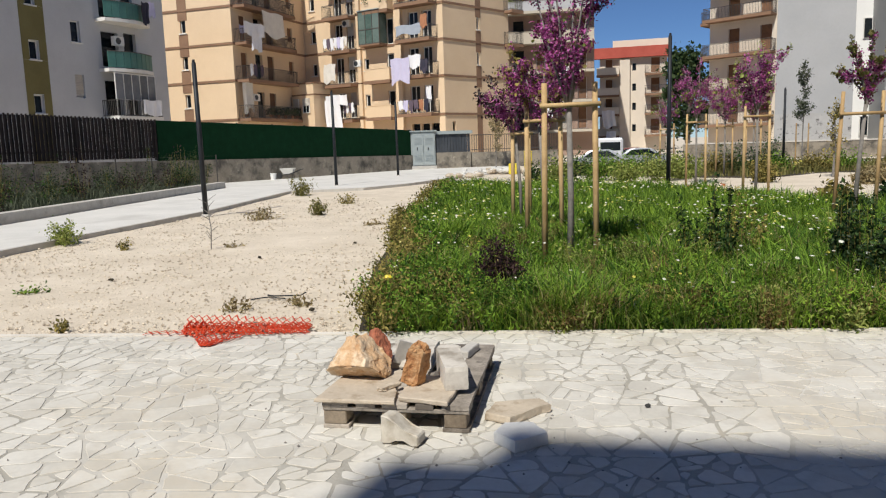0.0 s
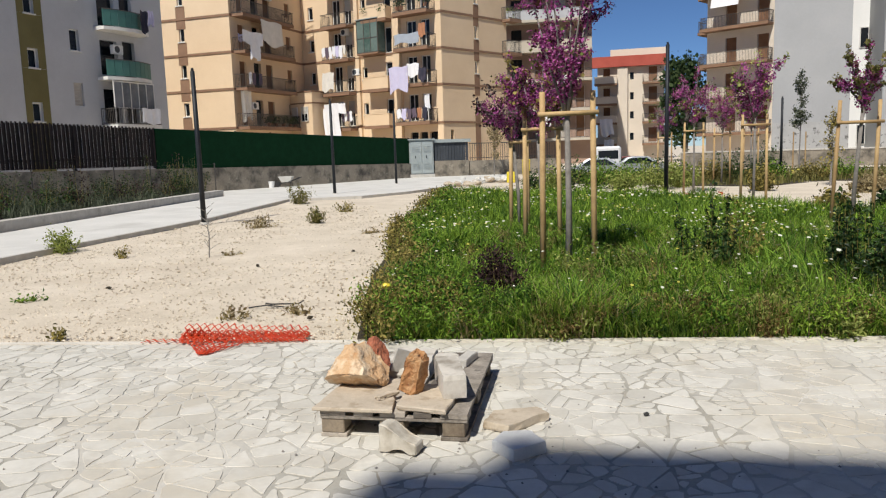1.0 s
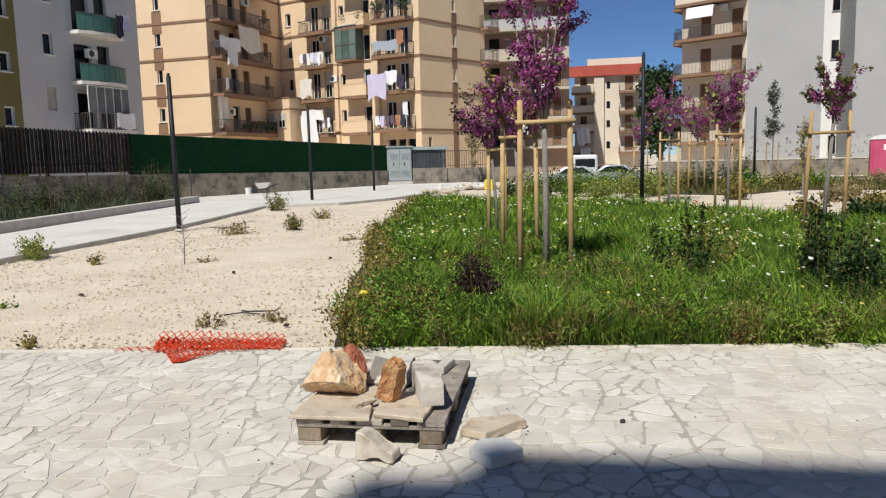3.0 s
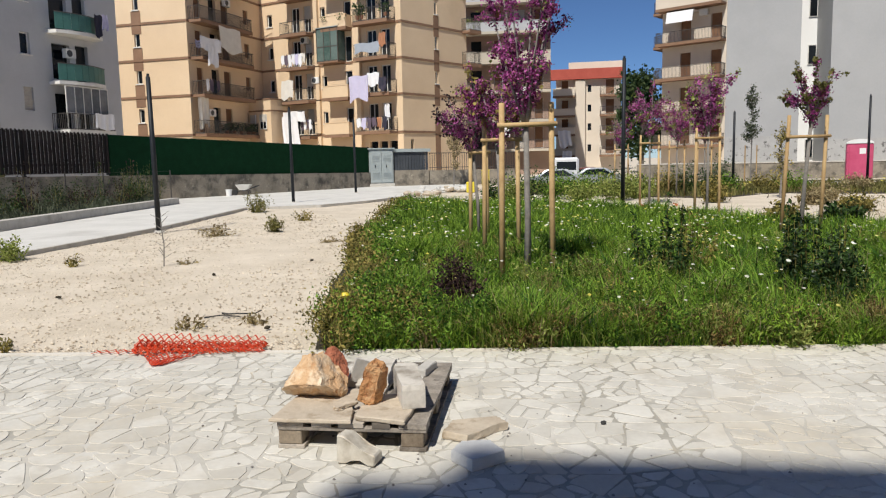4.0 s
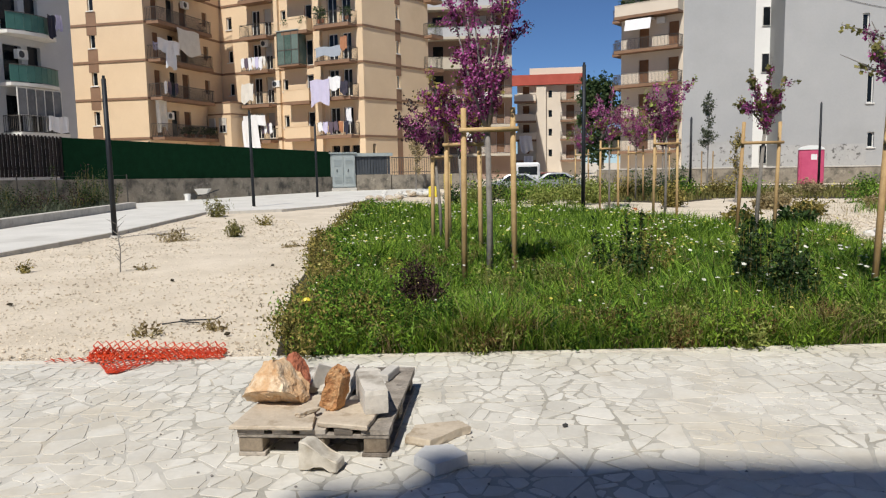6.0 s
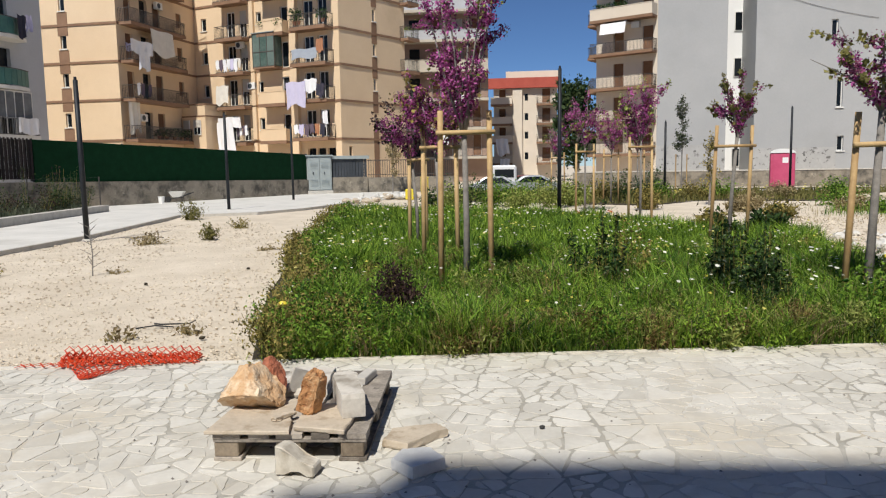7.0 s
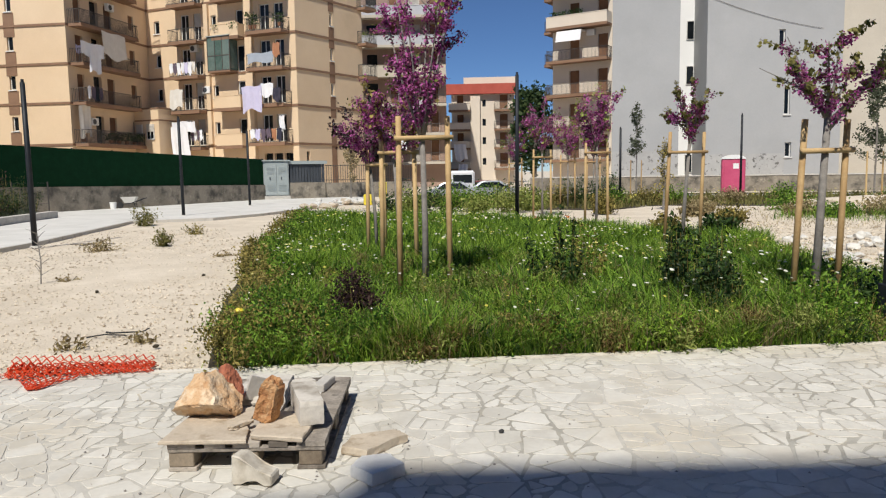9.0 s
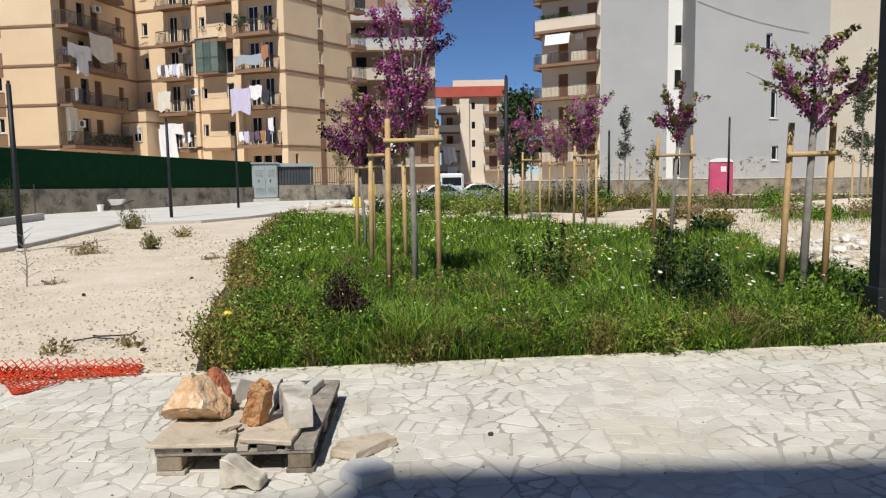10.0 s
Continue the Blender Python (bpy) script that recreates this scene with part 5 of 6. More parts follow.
def grass_stuff(name, poly, n, bias, h0, h1, w0, w1, material, label, lean=0.7, lo=0.0):
    px, py = scatter(poly, n, bias)
    q = patch(px, py, 0.8, 4) * 0.5 + patch(px, py, 2.3, 9) * 0.35
    h = (h0 + (h1 - h0) * rng.random(len(px)) ** 1.4) * (1 + 1.5 * q).clip(0.35, 2.2)
    far_w = 1 + (py - 6) / 9.0
    w = (w0 + (w1 - w0) * rng.random(len(px))) * far_w.clip(1, 4)
    v, f = blades(px, py, h.clip(0.05, 2), w, lean, lo)
    return tagged(raw(name, v, f, material), label, "grass", kind="stuff")


NEAR = [(-0.86, 5.9), (4.3, 5.76), (7.2, 5.7), (6.9, 8.4), (6.4, 9.4), (7.2, 11.5), (-1.4, 11.5), (-1.12, 8.5)]
FARBED = [(-1.45, 10.8), (6.9, 10.8), (7.3, 11.7), (8.2, 13.8), (8.5, 15.0), (7.0, 16.4), (6.4, 18.0), (5.5, 21.0), (4.9, 22.2), (1.8, 25.2), (-1.0, 26.5), (-1.65, 24), (-1.65, 14)]
grass_stuff("grass", NEAR, 150000, 0.35, 0.07, 0.29, 0.005, 0.011, M_GRASS, "tall green spring grass and weeds in the bed", 1.6)
grass_stuff("grass", FARBED, 110000, 0.9, 0.13, 0.32, 0.006, 0.011, M_GRASS, "tall green spring grass and weeds in the bed", 1.1)
grass_stuff("broad_weeds", NEAR, 30000, 0.3, 0.1, 0.32, 0.014, 0.03, M_WEED, "broad-leaved low weeds among the grass", 1.3)
grass_stuff("dry_grass", NEAR, 9000, 0.5, 0.12, 0.38, 0.003, 0.006, M_DRY, "dry straw-coloured stalks among the grass", 1.2)
VG = [(9.6, 27.4), (13, 29.7), (17.5, 27.8), (30, 24.3), (35.8, 30), (33.6, 33.8), (9, 40.8), (4.2, 46.5), (3.2, 33.2)]
grass_stuff("verge_grass", VG, 42000, 0.5, 0.12, 0.38, 0.006, 0.012, M_TIPLEAF, "long dry-green grass on the far verge", 0.8)
grass_stuff("verge_weeds", [(12, 20), (16, 17), (28, 21), (26, 24.5), (17, 26.8)], 12000, 0.2, 0.08, 0.38, 0.003, 0.006, M_WEED, "thin green weeds on the sandy ground", 1.1)
grass_stuff("dry_weeds", [(9.5, 17.6), (12, 16.4), (17, 16.5), (26, 20), (27, 24.5), (17, 27), (10, 22)], 5000, 0.2, 0.03, 0.16, 0.003, 0.007, M_DRY, "dry low weeds on the sandy ground", 2.4)


# leafy weed clumps that break up the grass
wr = random.Random(31)
wx, wy = scatter(NEAR, 225, 0.3)
fx = np.linspace(-0.8, 4.4, 30)
wx, wy = np.concatenate([wx, fx]), np.concatenate([wy, 5.8 - 0.026 * fx + rng.uniform(0.14, 0.3, 30)])
for k, (x, y) in enumerate(zip(wx.tolist(), wy.tolist())):
    w = anchor("weed_clump", x, y, 0.0, "leafy wild weed clump among the grass", "weeds", "bed weeds")
    clump(w, "foliage", (M_WEED, M_NEWLEAF, M_GRASS, M_DARKLEAF, M_WEED, M_RUSSET, M_GRASS, M_WEED, M_TIPLEAF)[k % 9], wr.uniform(0.15, 0.30), wr.uniform(0.20, 0.44), 720, 0.036, 11, None, 900 + k, 0.1, broad=(0.13, 0.2, 0.16)[k % 3])


def flowers(poly, n, bias, material, size, zlo, zhi, name, label, clusters=0):
    px, py = scatter(poly, n, bias)
    if clusters:
        k = patch(px, py, 0.7, 21) > 0.02
        px, py = px[k], py[k]
    m = len(px)
    pz = rng.uniform(zlo, zhi, m)
    vs, fs = [], []
    for x, y, z, r, ph in zip(px, py, pz, size * rng.uniform(0.6, 1.3, m) * (1 + (py - 6) / 22), rng.uniform(0, 6, m)):
        b = len(vs)
        t = 0.5 * math.sin(ph * 3)
        vs.append((x, y, z + r * 0.35))
        for i in range(6):
            a = ph + i * math.tau / 6
            vs.append((x + r * math.cos(a), y + r * math.sin(a), z + r * t * math.sin(a)))
        fs += [(b, b + 1 + i, b + 1 + (i + 1) % 6) for i in range(6)]
        fs.append(tuple(b + 6 - i for i in range(6)))
    return tagged(raw(name, vs, fs, material), label, "flowers", kind="stuff")


flowers(NEAR, 230, 0.1, M_WHITEFLOWER, 0.014, 0.30, 0.46, "white_flowers", "small white wild flowers in the grass")
flowers([(2.6, 6.4), (4.2, 6.0), (6.5, 7.5), (6.0, 10.5), (3.0, 10.5)], 90, 0.1, M_WHITEFLOWER, 0.022, 0.34, 0.52, "white_flowers", "white flower heads near the dark bush")
flowers(FARBED, 1500, 0.6, M_WHITEFLOWER, 0.016, 0.25, 0.38, "white_flowers", "small white wild flowers in the grass", 1)
flowers(FARBED, 1500, 0.7, M_YELLOWFLOWER, 0.015, 0.25, 0.38, "yellow_flowers", "pale yellow wild flowers in the grass", 1)
flowers(NEAR, 150, 0.0, M_YELLOWFLOWER, 0.015, 0.25, 0.36, "yellow_flowers", "small yellow wild flowers in the grass")
flowers(VG, 900, 0.5, M_YELLOWFLOWER, 0.02, 0.3, 0.5, "yellow_flowers", "yellow wild flowers on the far verge", 1)


def shrub(x, y, radius, height, material, leaves, size, seed, label, stems=16, bare=0.0, name="shrub", dense=1.0, category="shrub", group="", z=0.0, broad=0.27):
    s = anchor(name, x, y, z, label, category, group)
    clump(s, "foliage", material, radius, height, leaves, size, stems, None, seed, bare, 0.04, dense, broad)
    return s


# dark bushes and upright shrubs
shrub(3.48, 6.85, 0.22, 0.74, M_DARKLEAF, 1300, 0.045, 1, "dense dark green evergreen bush in the grass", 18, 0.1)
br = random.Random(61)
for k in range(13):
    a, d = br.uniform(0, math.tau), 0.42 * math.sqrt(br.random())
    shrub(3.52 + d * math.cos(a), 7.2 + 0.9 * d * math.sin(a), br.uniform(0.09, 0.15), br.uniform(0.95, 1.5) * (1 - 0.7 * d), M_DARKLEAF, 260, 0.045, 70 + k, "upright dark evergreen shoot of the bush group", 4, 0.15, dense=0.8, group="evergreen shoots")
shrub(4.0, 7.7, 0.22, 0.85, M_DARKLEAF, 800, 0.045, 2, "dense dark green evergreen bush in the grass", 20, 0.1)
shrub(3.42, 7.55, 0.16, 1.0, M_DARKLEAF, 420, 0.045, 3, "dark green evergreen bush in the grass", 14, 0.1)
for k, (x, y, h) in enumerate(((2.42, 8.6, 1.12), (2.66, 8.75, 1.28), (2.2, 8.5, 1.22), (2.52, 8.35, 0.9))):
    shrub(x, y, 0.17, h, M_DARKLEAF, 170, 0.06, 20 + k, "upright dark green shrub with sparse shoots", 4, 0.3, dense=0.5, broad=0.2)
shrub(2.88, 8.7, 0.22, 0.95, M_RUSSET, 420, 0.04, 25, "brownish withered shrub in the grass", 8, 0.2)
shrub(0.05, 6.98, 0.27, 0.62, M_PURPLELEAF, 3600, 0.030, 31, "dark purple-leaved shrub in the grass", 24, 0.1)
shrub(0.17, 6.85, 0.15, 0.5, M_PURPLELEAF, 1000, 0.032, 32, "dark purple-leaved shrub in the grass", 12, 0.1)
shrub(4.35, 6.35, 0.40, 0.5, M_WEED, 1500, 0.045, 41, "leafy green bush at the terrace edge", 24)
shrub(5.0, 6.6, 0.45, 0.55, M_DARKLEAF, 1500, 0.045, 42, "leafy dark green bush at the terrace edge", 24)
shrub(6.0, 6.9, 0.5, 0.6, M_DARKLEAF, 1200, 0.05, 43, "leafy dark green bush at the terrace edge", 20)
# low russet tufts along the front edge: fine blades over a dark foot
for k, (x, r0) in enumerate(((0.52, 0.24), (0.86, 0.20), (1.66, 0.16), (2.16, 0.20), (2.80, 0.19), (3.36, 0.19))):
    tuft = anchor("russet_shrub", x, edge_y(x) + 0.14 + 0.05 * (k % 3), 0.0, "low russet-brown withered tuft along the terrace edge", "shrub", "front hedge shrubs")
    clump(tuft, "foliage", M_BROWNLEAF, r0 * 0.95, 0.33, 1300, 0.026, 18, M_BROWNLEAF, 50 + k, 0.0, 0.03, 1.0, 0.17)
    n = 260
    a, d = rng.uniform(0, math.tau, n), r0 * 0.9 * np.sqrt(rng.random(n))
    v, f = blades(np.cos(a) * d, (np.sin(a) * d * 0.7).clip(-0.06, None), rng.uniform(0.12, 0.42, n) * (1.15 - d / r0 * 0.5), rng.uniform(0.004, 0.009, n), 1.0)
    raw("dry_tuft", v, f, M_BROWNLEAF if k % 2 else M_RUSSET, tuft)
# ragged tufts hanging over the terrace edge
tr_ = random.Random(77)
for k in range(24):
    x = -0.9 + 5.4 * k / 23 + tr_.uniform(-0.08, 0.08)
    n = 150
    px, py = rng.normal(x, 0.09, n), rng.normal(edge_y(x) + 0.13, 0.04, n).clip(edge_y(x) + 0.08, None)
    v, f = blades(px, py, rng.uniform(0.06, 0.30, n) * tr_.uniform(0.5, 1.25), rng.uniform(0.005, 0.013, n), 1.9)
    tagged(raw("grass_tuft", v, f, (M_GRASS, M_NEWLEAF, M_GRASS, M_DRY)[k % 4]), "ragged grass tuft hanging over the terrace edge", "grass", "edge tufts")
# hedge along the gravel side
hr = random.Random(8)
k = 0
y = 6.05
while y < 26.0:
    x = -0.92 - 0.72 * min(1, (y - 6) / 7) ** 1.7 + hr.uniform(-0.06, 0.1)
    w = hr.uniform(0.24, 0.36)
    for mm, off, n in ((M_RUSSET, 0.02, 1000), (M_WEED, 0.24, 1100)):
        shrub(x + off, y + hr.uniform(-0.12, 0.12), w, hr.uniform(0.38, 0.52), mm, int(n * (1.15 if y < 12 else 0.7)), 0.031 * (1 + (y - 6) / 20), 100 + k, "low hedge shrub with russet tips along the gravel" if off == 0 else "low green hedge shrub along the gravel", 15, group="hedge along the gravel")
        k += 1
    y += 0.42 * (1 + (y - 6) / 14)
for k, (x, y) in enumerate(((-0.98, 6.2), (-0.95, 6.5), (-0.72, 6.1), (-0.45, 6.25), (-0.15, 6.15), (0.2, 6.2), (-0.6, 6.6), (-0.2, 6.75), (-0.85, 6.9))):
    shrub(x, y, 0.29, 0.40 + 0.05 * (k % 3), M_WEED if k % 3 else M_RUSSET, 1600, 0.031, 200 + k, "low green hedge shrub at the corner of the bed", 18, group="corner hedge")
# far shrubs behind the bed and on the verge
for k, (x, y, r0, h, mm) in enumerate(((2.6, 27, 0.9, 1.0, M_DARKLEAF), (3.8, 28, 0.9, 0.9, M_WEED), (5.2, 29, 0.9, 0.95, M_WEED), (7.0, 30.5, 1.0, 1.0, M_DARKLEAF), (9.0, 31, 0.8, 0.9, M_RUSSET), (10.2, 33, 0.8, 1.0, M_DARKLEAF), (12.4, 35, 0.8, 1.3, M_DARKLEAF), (11.0, 30, 0.6, 0.6, M_WEED), (4.4, 25.5, 0.6, 0.7, M_YELLOWFLOWER), (15.5, 24.5, 1.0, 0.5, M_WEED), (18.5, 23, 1.1, 0.6, M_WEED), (21.0, 24, 1.0, 0.5, M_DRY), (14.6, 20.8, 0.7, 0.35, M_WEED), (16.6, 21.4, 0.8, 0.5, M_DRY), (18.4, 22.0, 0.9, 0.6, M_WEED), (1.6, 29, 0.6, 0.6, M_DARKLEAF), (8.6, 24.5, 0.5, 0.7, M_RUSSET), (5.9, 26.8, 0.8, 0.9, M_YELLOWFLOWER), (6.9, 27.6, 0.7, 0.8, M_YELLOWFLOWER), (2.2, 26.2, 0.6, 0.8, M_YELLOWFLOWER), (9.7, 28.8, 0.6, 0.8, M_DARKLEAF), (12.9, 30.6, 0.7, 0.7, M_RUSSET), (14.2, 31.5, 0.8, 0.7, M_WEED), (16.5, 30.6, 0.8, 0.6, M_DRY), (19.5, 31.5, 0.9, 0.6, M_WEED), (11.0, 22.6, 0.5, 0.35, M_DRY), (12.2, 24.6, 0.6, 0.4, M_DRY), (14.2, 22.0, 0.6, 0.35, M_DRY), (10.6, 19.6, 0.5, 0.4, M_RUSSET), (8.0, 15.3, 0.4, 0.45, M_DARKLEAF), (7.2, 16.2, 0.4, 0.4, M_RUSSET))):
    shrub(x, y, r0, h * 1.25, mm if mm is not M_YELLOWFLOWER else M_NEWLEAF, 1400, 0.085, 300 + k, "leafy wild shrub on the far verge" if mm is not M_RUSSET else "brownish wild shrub on the far verge", 22, group="verge shrubs")
# weedy strip by the boundary wall
sr = random.Random(4)
for k in range(46):
    t = k / 45
    x, y = -11.6 - 0.2 * t + sr.uniform(-3.4, 0.0) * (1 - 0.72 * t), 13.5 + 17.0 * t + sr.uniform(-0.4, 0.4)
    shrub(x, y, sr.uniform(0.35, 0.6), sr.uniform(0.8, 1.7), (M_DARKLEAF, M_DARKLEAF, M_GREYLEAF, M_DARKLEAF, M_PURPLELEAF)[k % 5], 430, 0.06, 400 + k, "tall dark weeds growing in the planting strip", 12, group="strip weeds", name="weed_clump", category="weeds", z=0.12)
grass_stuff("strip_grass", [(-11.4, 12.5), (-15, 13), (-16, 24), (-12.8, 31), (-11.2, 29.3)], 16000, 0.1, 0.12, 0.35, 0.008, 0.016, M_GREYLEAF, "rough grass in the planting strip", 0.9, 0.11)

# ---- gravel: weeds, twigs, pebbles ----
for k, (x, y, r0, h, mm, n, lab) in enumerate((
        (-7.37, 12.33, 0.30, 0.46, M_NEWLEAF, 900, "pale yellow-green flowering weed on the gravel"),
        (-5.09, 16.05, 0.42, 0.26, M_DRY, 420, "dry straw-coloured weed on the gravel"),
        (-6.31, 24.02, 0.45, 0.62, M_TIPLEAF, 1000, "green bushy weed on the gravel"),
        (-4.01, 16.82, 0.24, 0.42, M_TIPLEAF, 620, "green bushy weed on the gravel"),
        (-4.0, 20.05, 0.3, 0.34, M_RUSSET, 260, "sparse green weed on the gravel"),
        (-5.89, 11.42, 0.16, 0.2, M_RUSSET, 130, "small brownish weed on the gravel"),
        (-3.79, 6.15, 0.10, 0.12, M_RUSSET, 90, "tiny brownish weed on the gravel"),
        (-2.45, 6.85, 0.2, 0.10, M_DRY, 110, "flat dry weed on the gravel"),
        (-4.1, 11.5, 0.18, 0.08, M_DRY, 70, "flat dry weed on the gravel"),
        (-2.35, 14.5, 0.3, 0.06, M_DRY, 120, "flat dry weed on the gravel"),
        (-1.9, 7.1, 0.16, 0.10, M_DRY, 90, "flat dry weed on the gravel"),
        (-5.2, 7.9, 0.2, 0.08, M_WEED, 90, "flat green weed on the gravel"))):
    shrub(x, y, r0, h, mm, n, 0.035 + 0.001 * y, 500 + k, lab, 12, 0.1, "weed", category="weed", group="gravel weeds", z=-0.015)
sap = anchor("sapling", -4.43, 11.35, -0.02, "thin bare brown sapling stem on the gravel", "sapling")
bm = bmesh.new()
tube(bm, [(0, 0, 0), (0.02, 0, 0.35), (-0.02, 0, 0.72)], [0.012, 0.009, 0.004], 5)
for j in range(14):
    z = 0.12 + j * 0.05
    a = j * 2.4
    tube(bm, [(0, 0, z), (math.cos(a) * 0.15, math.sin(a) * 0.15, z + 0.09)], [0.006, 0.003], 4)
part("stem", bm, M_BARK, sap)


def stick(x, y, pts, rad, label, material=None):
    bm = bmesh.new()
    tube(bm, pts, [rad * (1 - 0.5 * i / len(pts)) for i in range(len(pts))], 5)
    ob = part("stick", bm, material or M_RUBBER)
    ob.location = (x, y, 0.0)
    tagged(ob, label, "stick", "sticks on the gravel")


stick(-2.48, 7.30, [(0, 0, 0.0), (0.18, 0.02, 0.02), (0.36, 0.0, 0.005)], 0.009, "dark bent stick lying on the gravel")
stick(-2.30, 7.42, [(-0.04, 0, 0.02), (0.02, 0.0, 0.01), (0.3, 0.0, 0.012), (0.36, 0.02, 0.04)], 0.010, "dark curled stick lying on the gravel")
stick(-5.9, 17.3, [(0, 0, 0.0), (0.3, 0.3, 0.03), (0.7, 0.2, 0.01)], 0.02, "brown branch lying by the lamp post", M_BARK)
stick(-6.2, 17.6, [(0, 0, 0.02), (0.5, 0.0, 0.02), (0.9, 0.15, 0.0)], 0.015, "brown branch lying by the lamp post", M_BARK)
for k, (x, y) in enumerate(((-4.62, 8.6), (-1.72, 6.75), (-3.3, 10.2), (-2.2, 11.6))):
    loose("clod", rock(0.035, 0.026, 0.018, 60 + k, 0.2, 0.1), M_SOIL, pose(x, y, -0.008, 0, 0, 40 * k), "small dark clod of earth on the gravel", "clod", "clods on the gravel")


def pebbles():
    """Loose gravel, each a squashed eight-sided chip."""
    poly = [(-9, 5.95), (-1.15, 5.9), (-1.6, 9), (-1.8, 14), (-3.5, 22), (-6.9, 22), (-7.6, 11)]
    px, py = scatter(poly, 17000, 0.8)
    ax, ay = scatter([(6.7, 9.5), (7.2, 8), (11, 8), (16, 12), (17, 18), (11, 20), (7.4, 17.5), (8.9, 15.2), (8.6, 13.8), (7.6, 11.7)], 8000, 0.2)
    px, py = np.concatenate([px, ax]), np.concatenate([py, ay])
    n = len(px)
    s = 0.006 + 0.016 * rng.random(n) ** 3
    s = s * np.where(px > 6, 2.4, 1.0 + (py - 6) * 0.04)
    base = np.array([(1, 0, 0), (0, 1, 0), (-1, 0, 0), (0, -1, 0), (0, 0, 0.7), (0, 0, -0.6)], float)
    a = rng.uniform(0, 6.3, n)
    c, d = np.cos(a), np.sin(a)
    j = 1 + 0.5 * rng.normal(size=(n, 6, 1)).clip(-1, 1) * 0.5
    v = base[None] * j * s[:, None, None]
    x = v[..., 0] * c[:, None] - v[..., 1] * d[:, None] + px[:, None]
    y = v[..., 0] * d[:, None] + v[..., 1] * c[:, None] + py[:, None]
    V = np.stack([x, y, v[..., 2] - 0.012], 2).reshape(-1, 3)
    i = np.arange(n)[:, None] * 6
    F = np.concatenate([i + t for t in ([0, 1, 4], [1, 2, 4], [2, 3, 4], [3, 0, 4], [1, 0, 5], [2, 1, 5], [3, 2, 5], [0, 3, 5])], 0)
    tagged(raw("gravel", V, F, M_PEBBLE), "loose pale gravel chips", "gravel", kind="stuff")


pebbles()

# ---- laundry and balcony things ----
cloth_at("laundry_shirt", mS, -0.2, 2.5, 1.25, 11.2, 1.0, M_CLOTH, "white shirts hung to dry over a balcony rail", 0.08, 1)
cloth_at("laundry_shirt", mS, 0.7, 1.9, 1.3, 10.6, 1.45, M_CLOTH, "white shirt hanging low from a balcony", 0.07, 2)
cloth_at("laundry_sheet", mS, 0.1, 0.9, 0.62, 11.0, 0.55, M_LILAC, "white towel hung over a balcony rail", 0.05, 3)
cloth_at("awning_curtain", mS, 2.4, 5.3, 1.15, 12.35, 1.85, M_AWNING, "pale fabric sun curtain before a balcony", 0.03, 4, 0.1)
cloth_at("awning_curtain", mS, 0.1, 1.4, 0.62, 6.75, 2.2, M_AWNING, "cream striped fabric sun curtain before a balcony", 0.07, 5)
for i in range(4):
    cloth_at("laundry_garment", mS, 0.4 + i * 0.45, 0.78 + i * 0.45, 1.22, 8.1, 0.8 + 0.1 * (i % 3), (M_CLOTH, M_DARKCLOTH, M_GLASS, M_DARKCLOTH)[i], "garment hung over a balcony rail", 0.04, 30 + i)
cloth_at("laundry_sheet", mB, 1.14 * (9.45), 1.14 * (11.1), 1.45, 8.35, 1.9, M_LILAC, "lilac sheet hung to dry from a balcony line", 0.05, 6)
cloth_at("laundry_sheet", mB, 1.14 * (11.0), 1.14 * (12.0), 1.4, 8.5, 1.0, M_CLOTH, "white towels hung to dry from a balcony line", 0.07, 7)
cloth_at("laundry_towel", mB, 1.14 * (12.0), 1.14 * (12.6), 1.42, 8.1, 1.0, M_DARKCLOTH, "dark towel hung over a balcony rail", 0.05, 8)
cloth_at("laundry_sheet", mB, 1.14 * (12.0), 1.14 * (12.4), 0.7, 6.1, 1.2, M_CLOTH, "white cloth hanging in a loggia", 0.05, 9)
cloth_at("laundry_sheet", mB, 1.14 * (3.2), 1.14 * (5.3), 1.5, 5.9, 0.9, M_CLOTH, "white sheets bunched on a balcony line", 0.12, 10)
cloth_at("laundry_sheet", mB, 1.14 * (3.1), 1.14 * (4.6), 1.55, 5.5, 2.7, M_CLOTH, "long white curtain sheet hanging down from a balcony", 0.10, 11, 0.1)
cloth_at("awning_curtain", mB, 1.14 * (2.95), 1.14 * (4.1), 1.2, 8.55, 1.5, M_AWNING, "cream fabric sun blind pulled out over a balcony", 0.03, 12, -0.12)
for i in range(7):
    cloth_at("laundry_garment", mB, 1.14 * (3.0 + i * 0.34), 1.14 * (3.3 + i * 0.34), 1.2, 10.65, 0.75 + 0.12 * (i % 3), (M_CLOTH, M_DARKCLOTH, M_CLOTH, M_CLOTH, M_LILAC, M_CLOTH, M_AWNING)[i], "small washing hung over a balcony rail", 0.04, 40 + i)
for i in range(6):
    cloth_at("laundry_garment", mB, 1.14 * (9.9 + i * 0.44), 1.14 * (10.28 + i * 0.44), 1.26, 5.05, 0.7 + 0.12 * (i % 3), (M_CLOTH, M_LILAC, M_DARKCLOTH, M_DARKCLOTH, M_TERRA, M_DARKCLOTH)[i], "garment hung over a balcony rail", 0.04, 50 + i)
for i in range(4):
    cloth_at("laundry_garment", mB, 1.14 * (4.7 + i * 0.25), 1.14 * (4.93 + i * 0.25), 1.2, 5.2, 0.8, (M_DARKCLOTH, M_CLOTH, M_DARKCLOTH, M_CLOTH)[i], "garment hung over a balcony rail", 0.04, 60 + i)
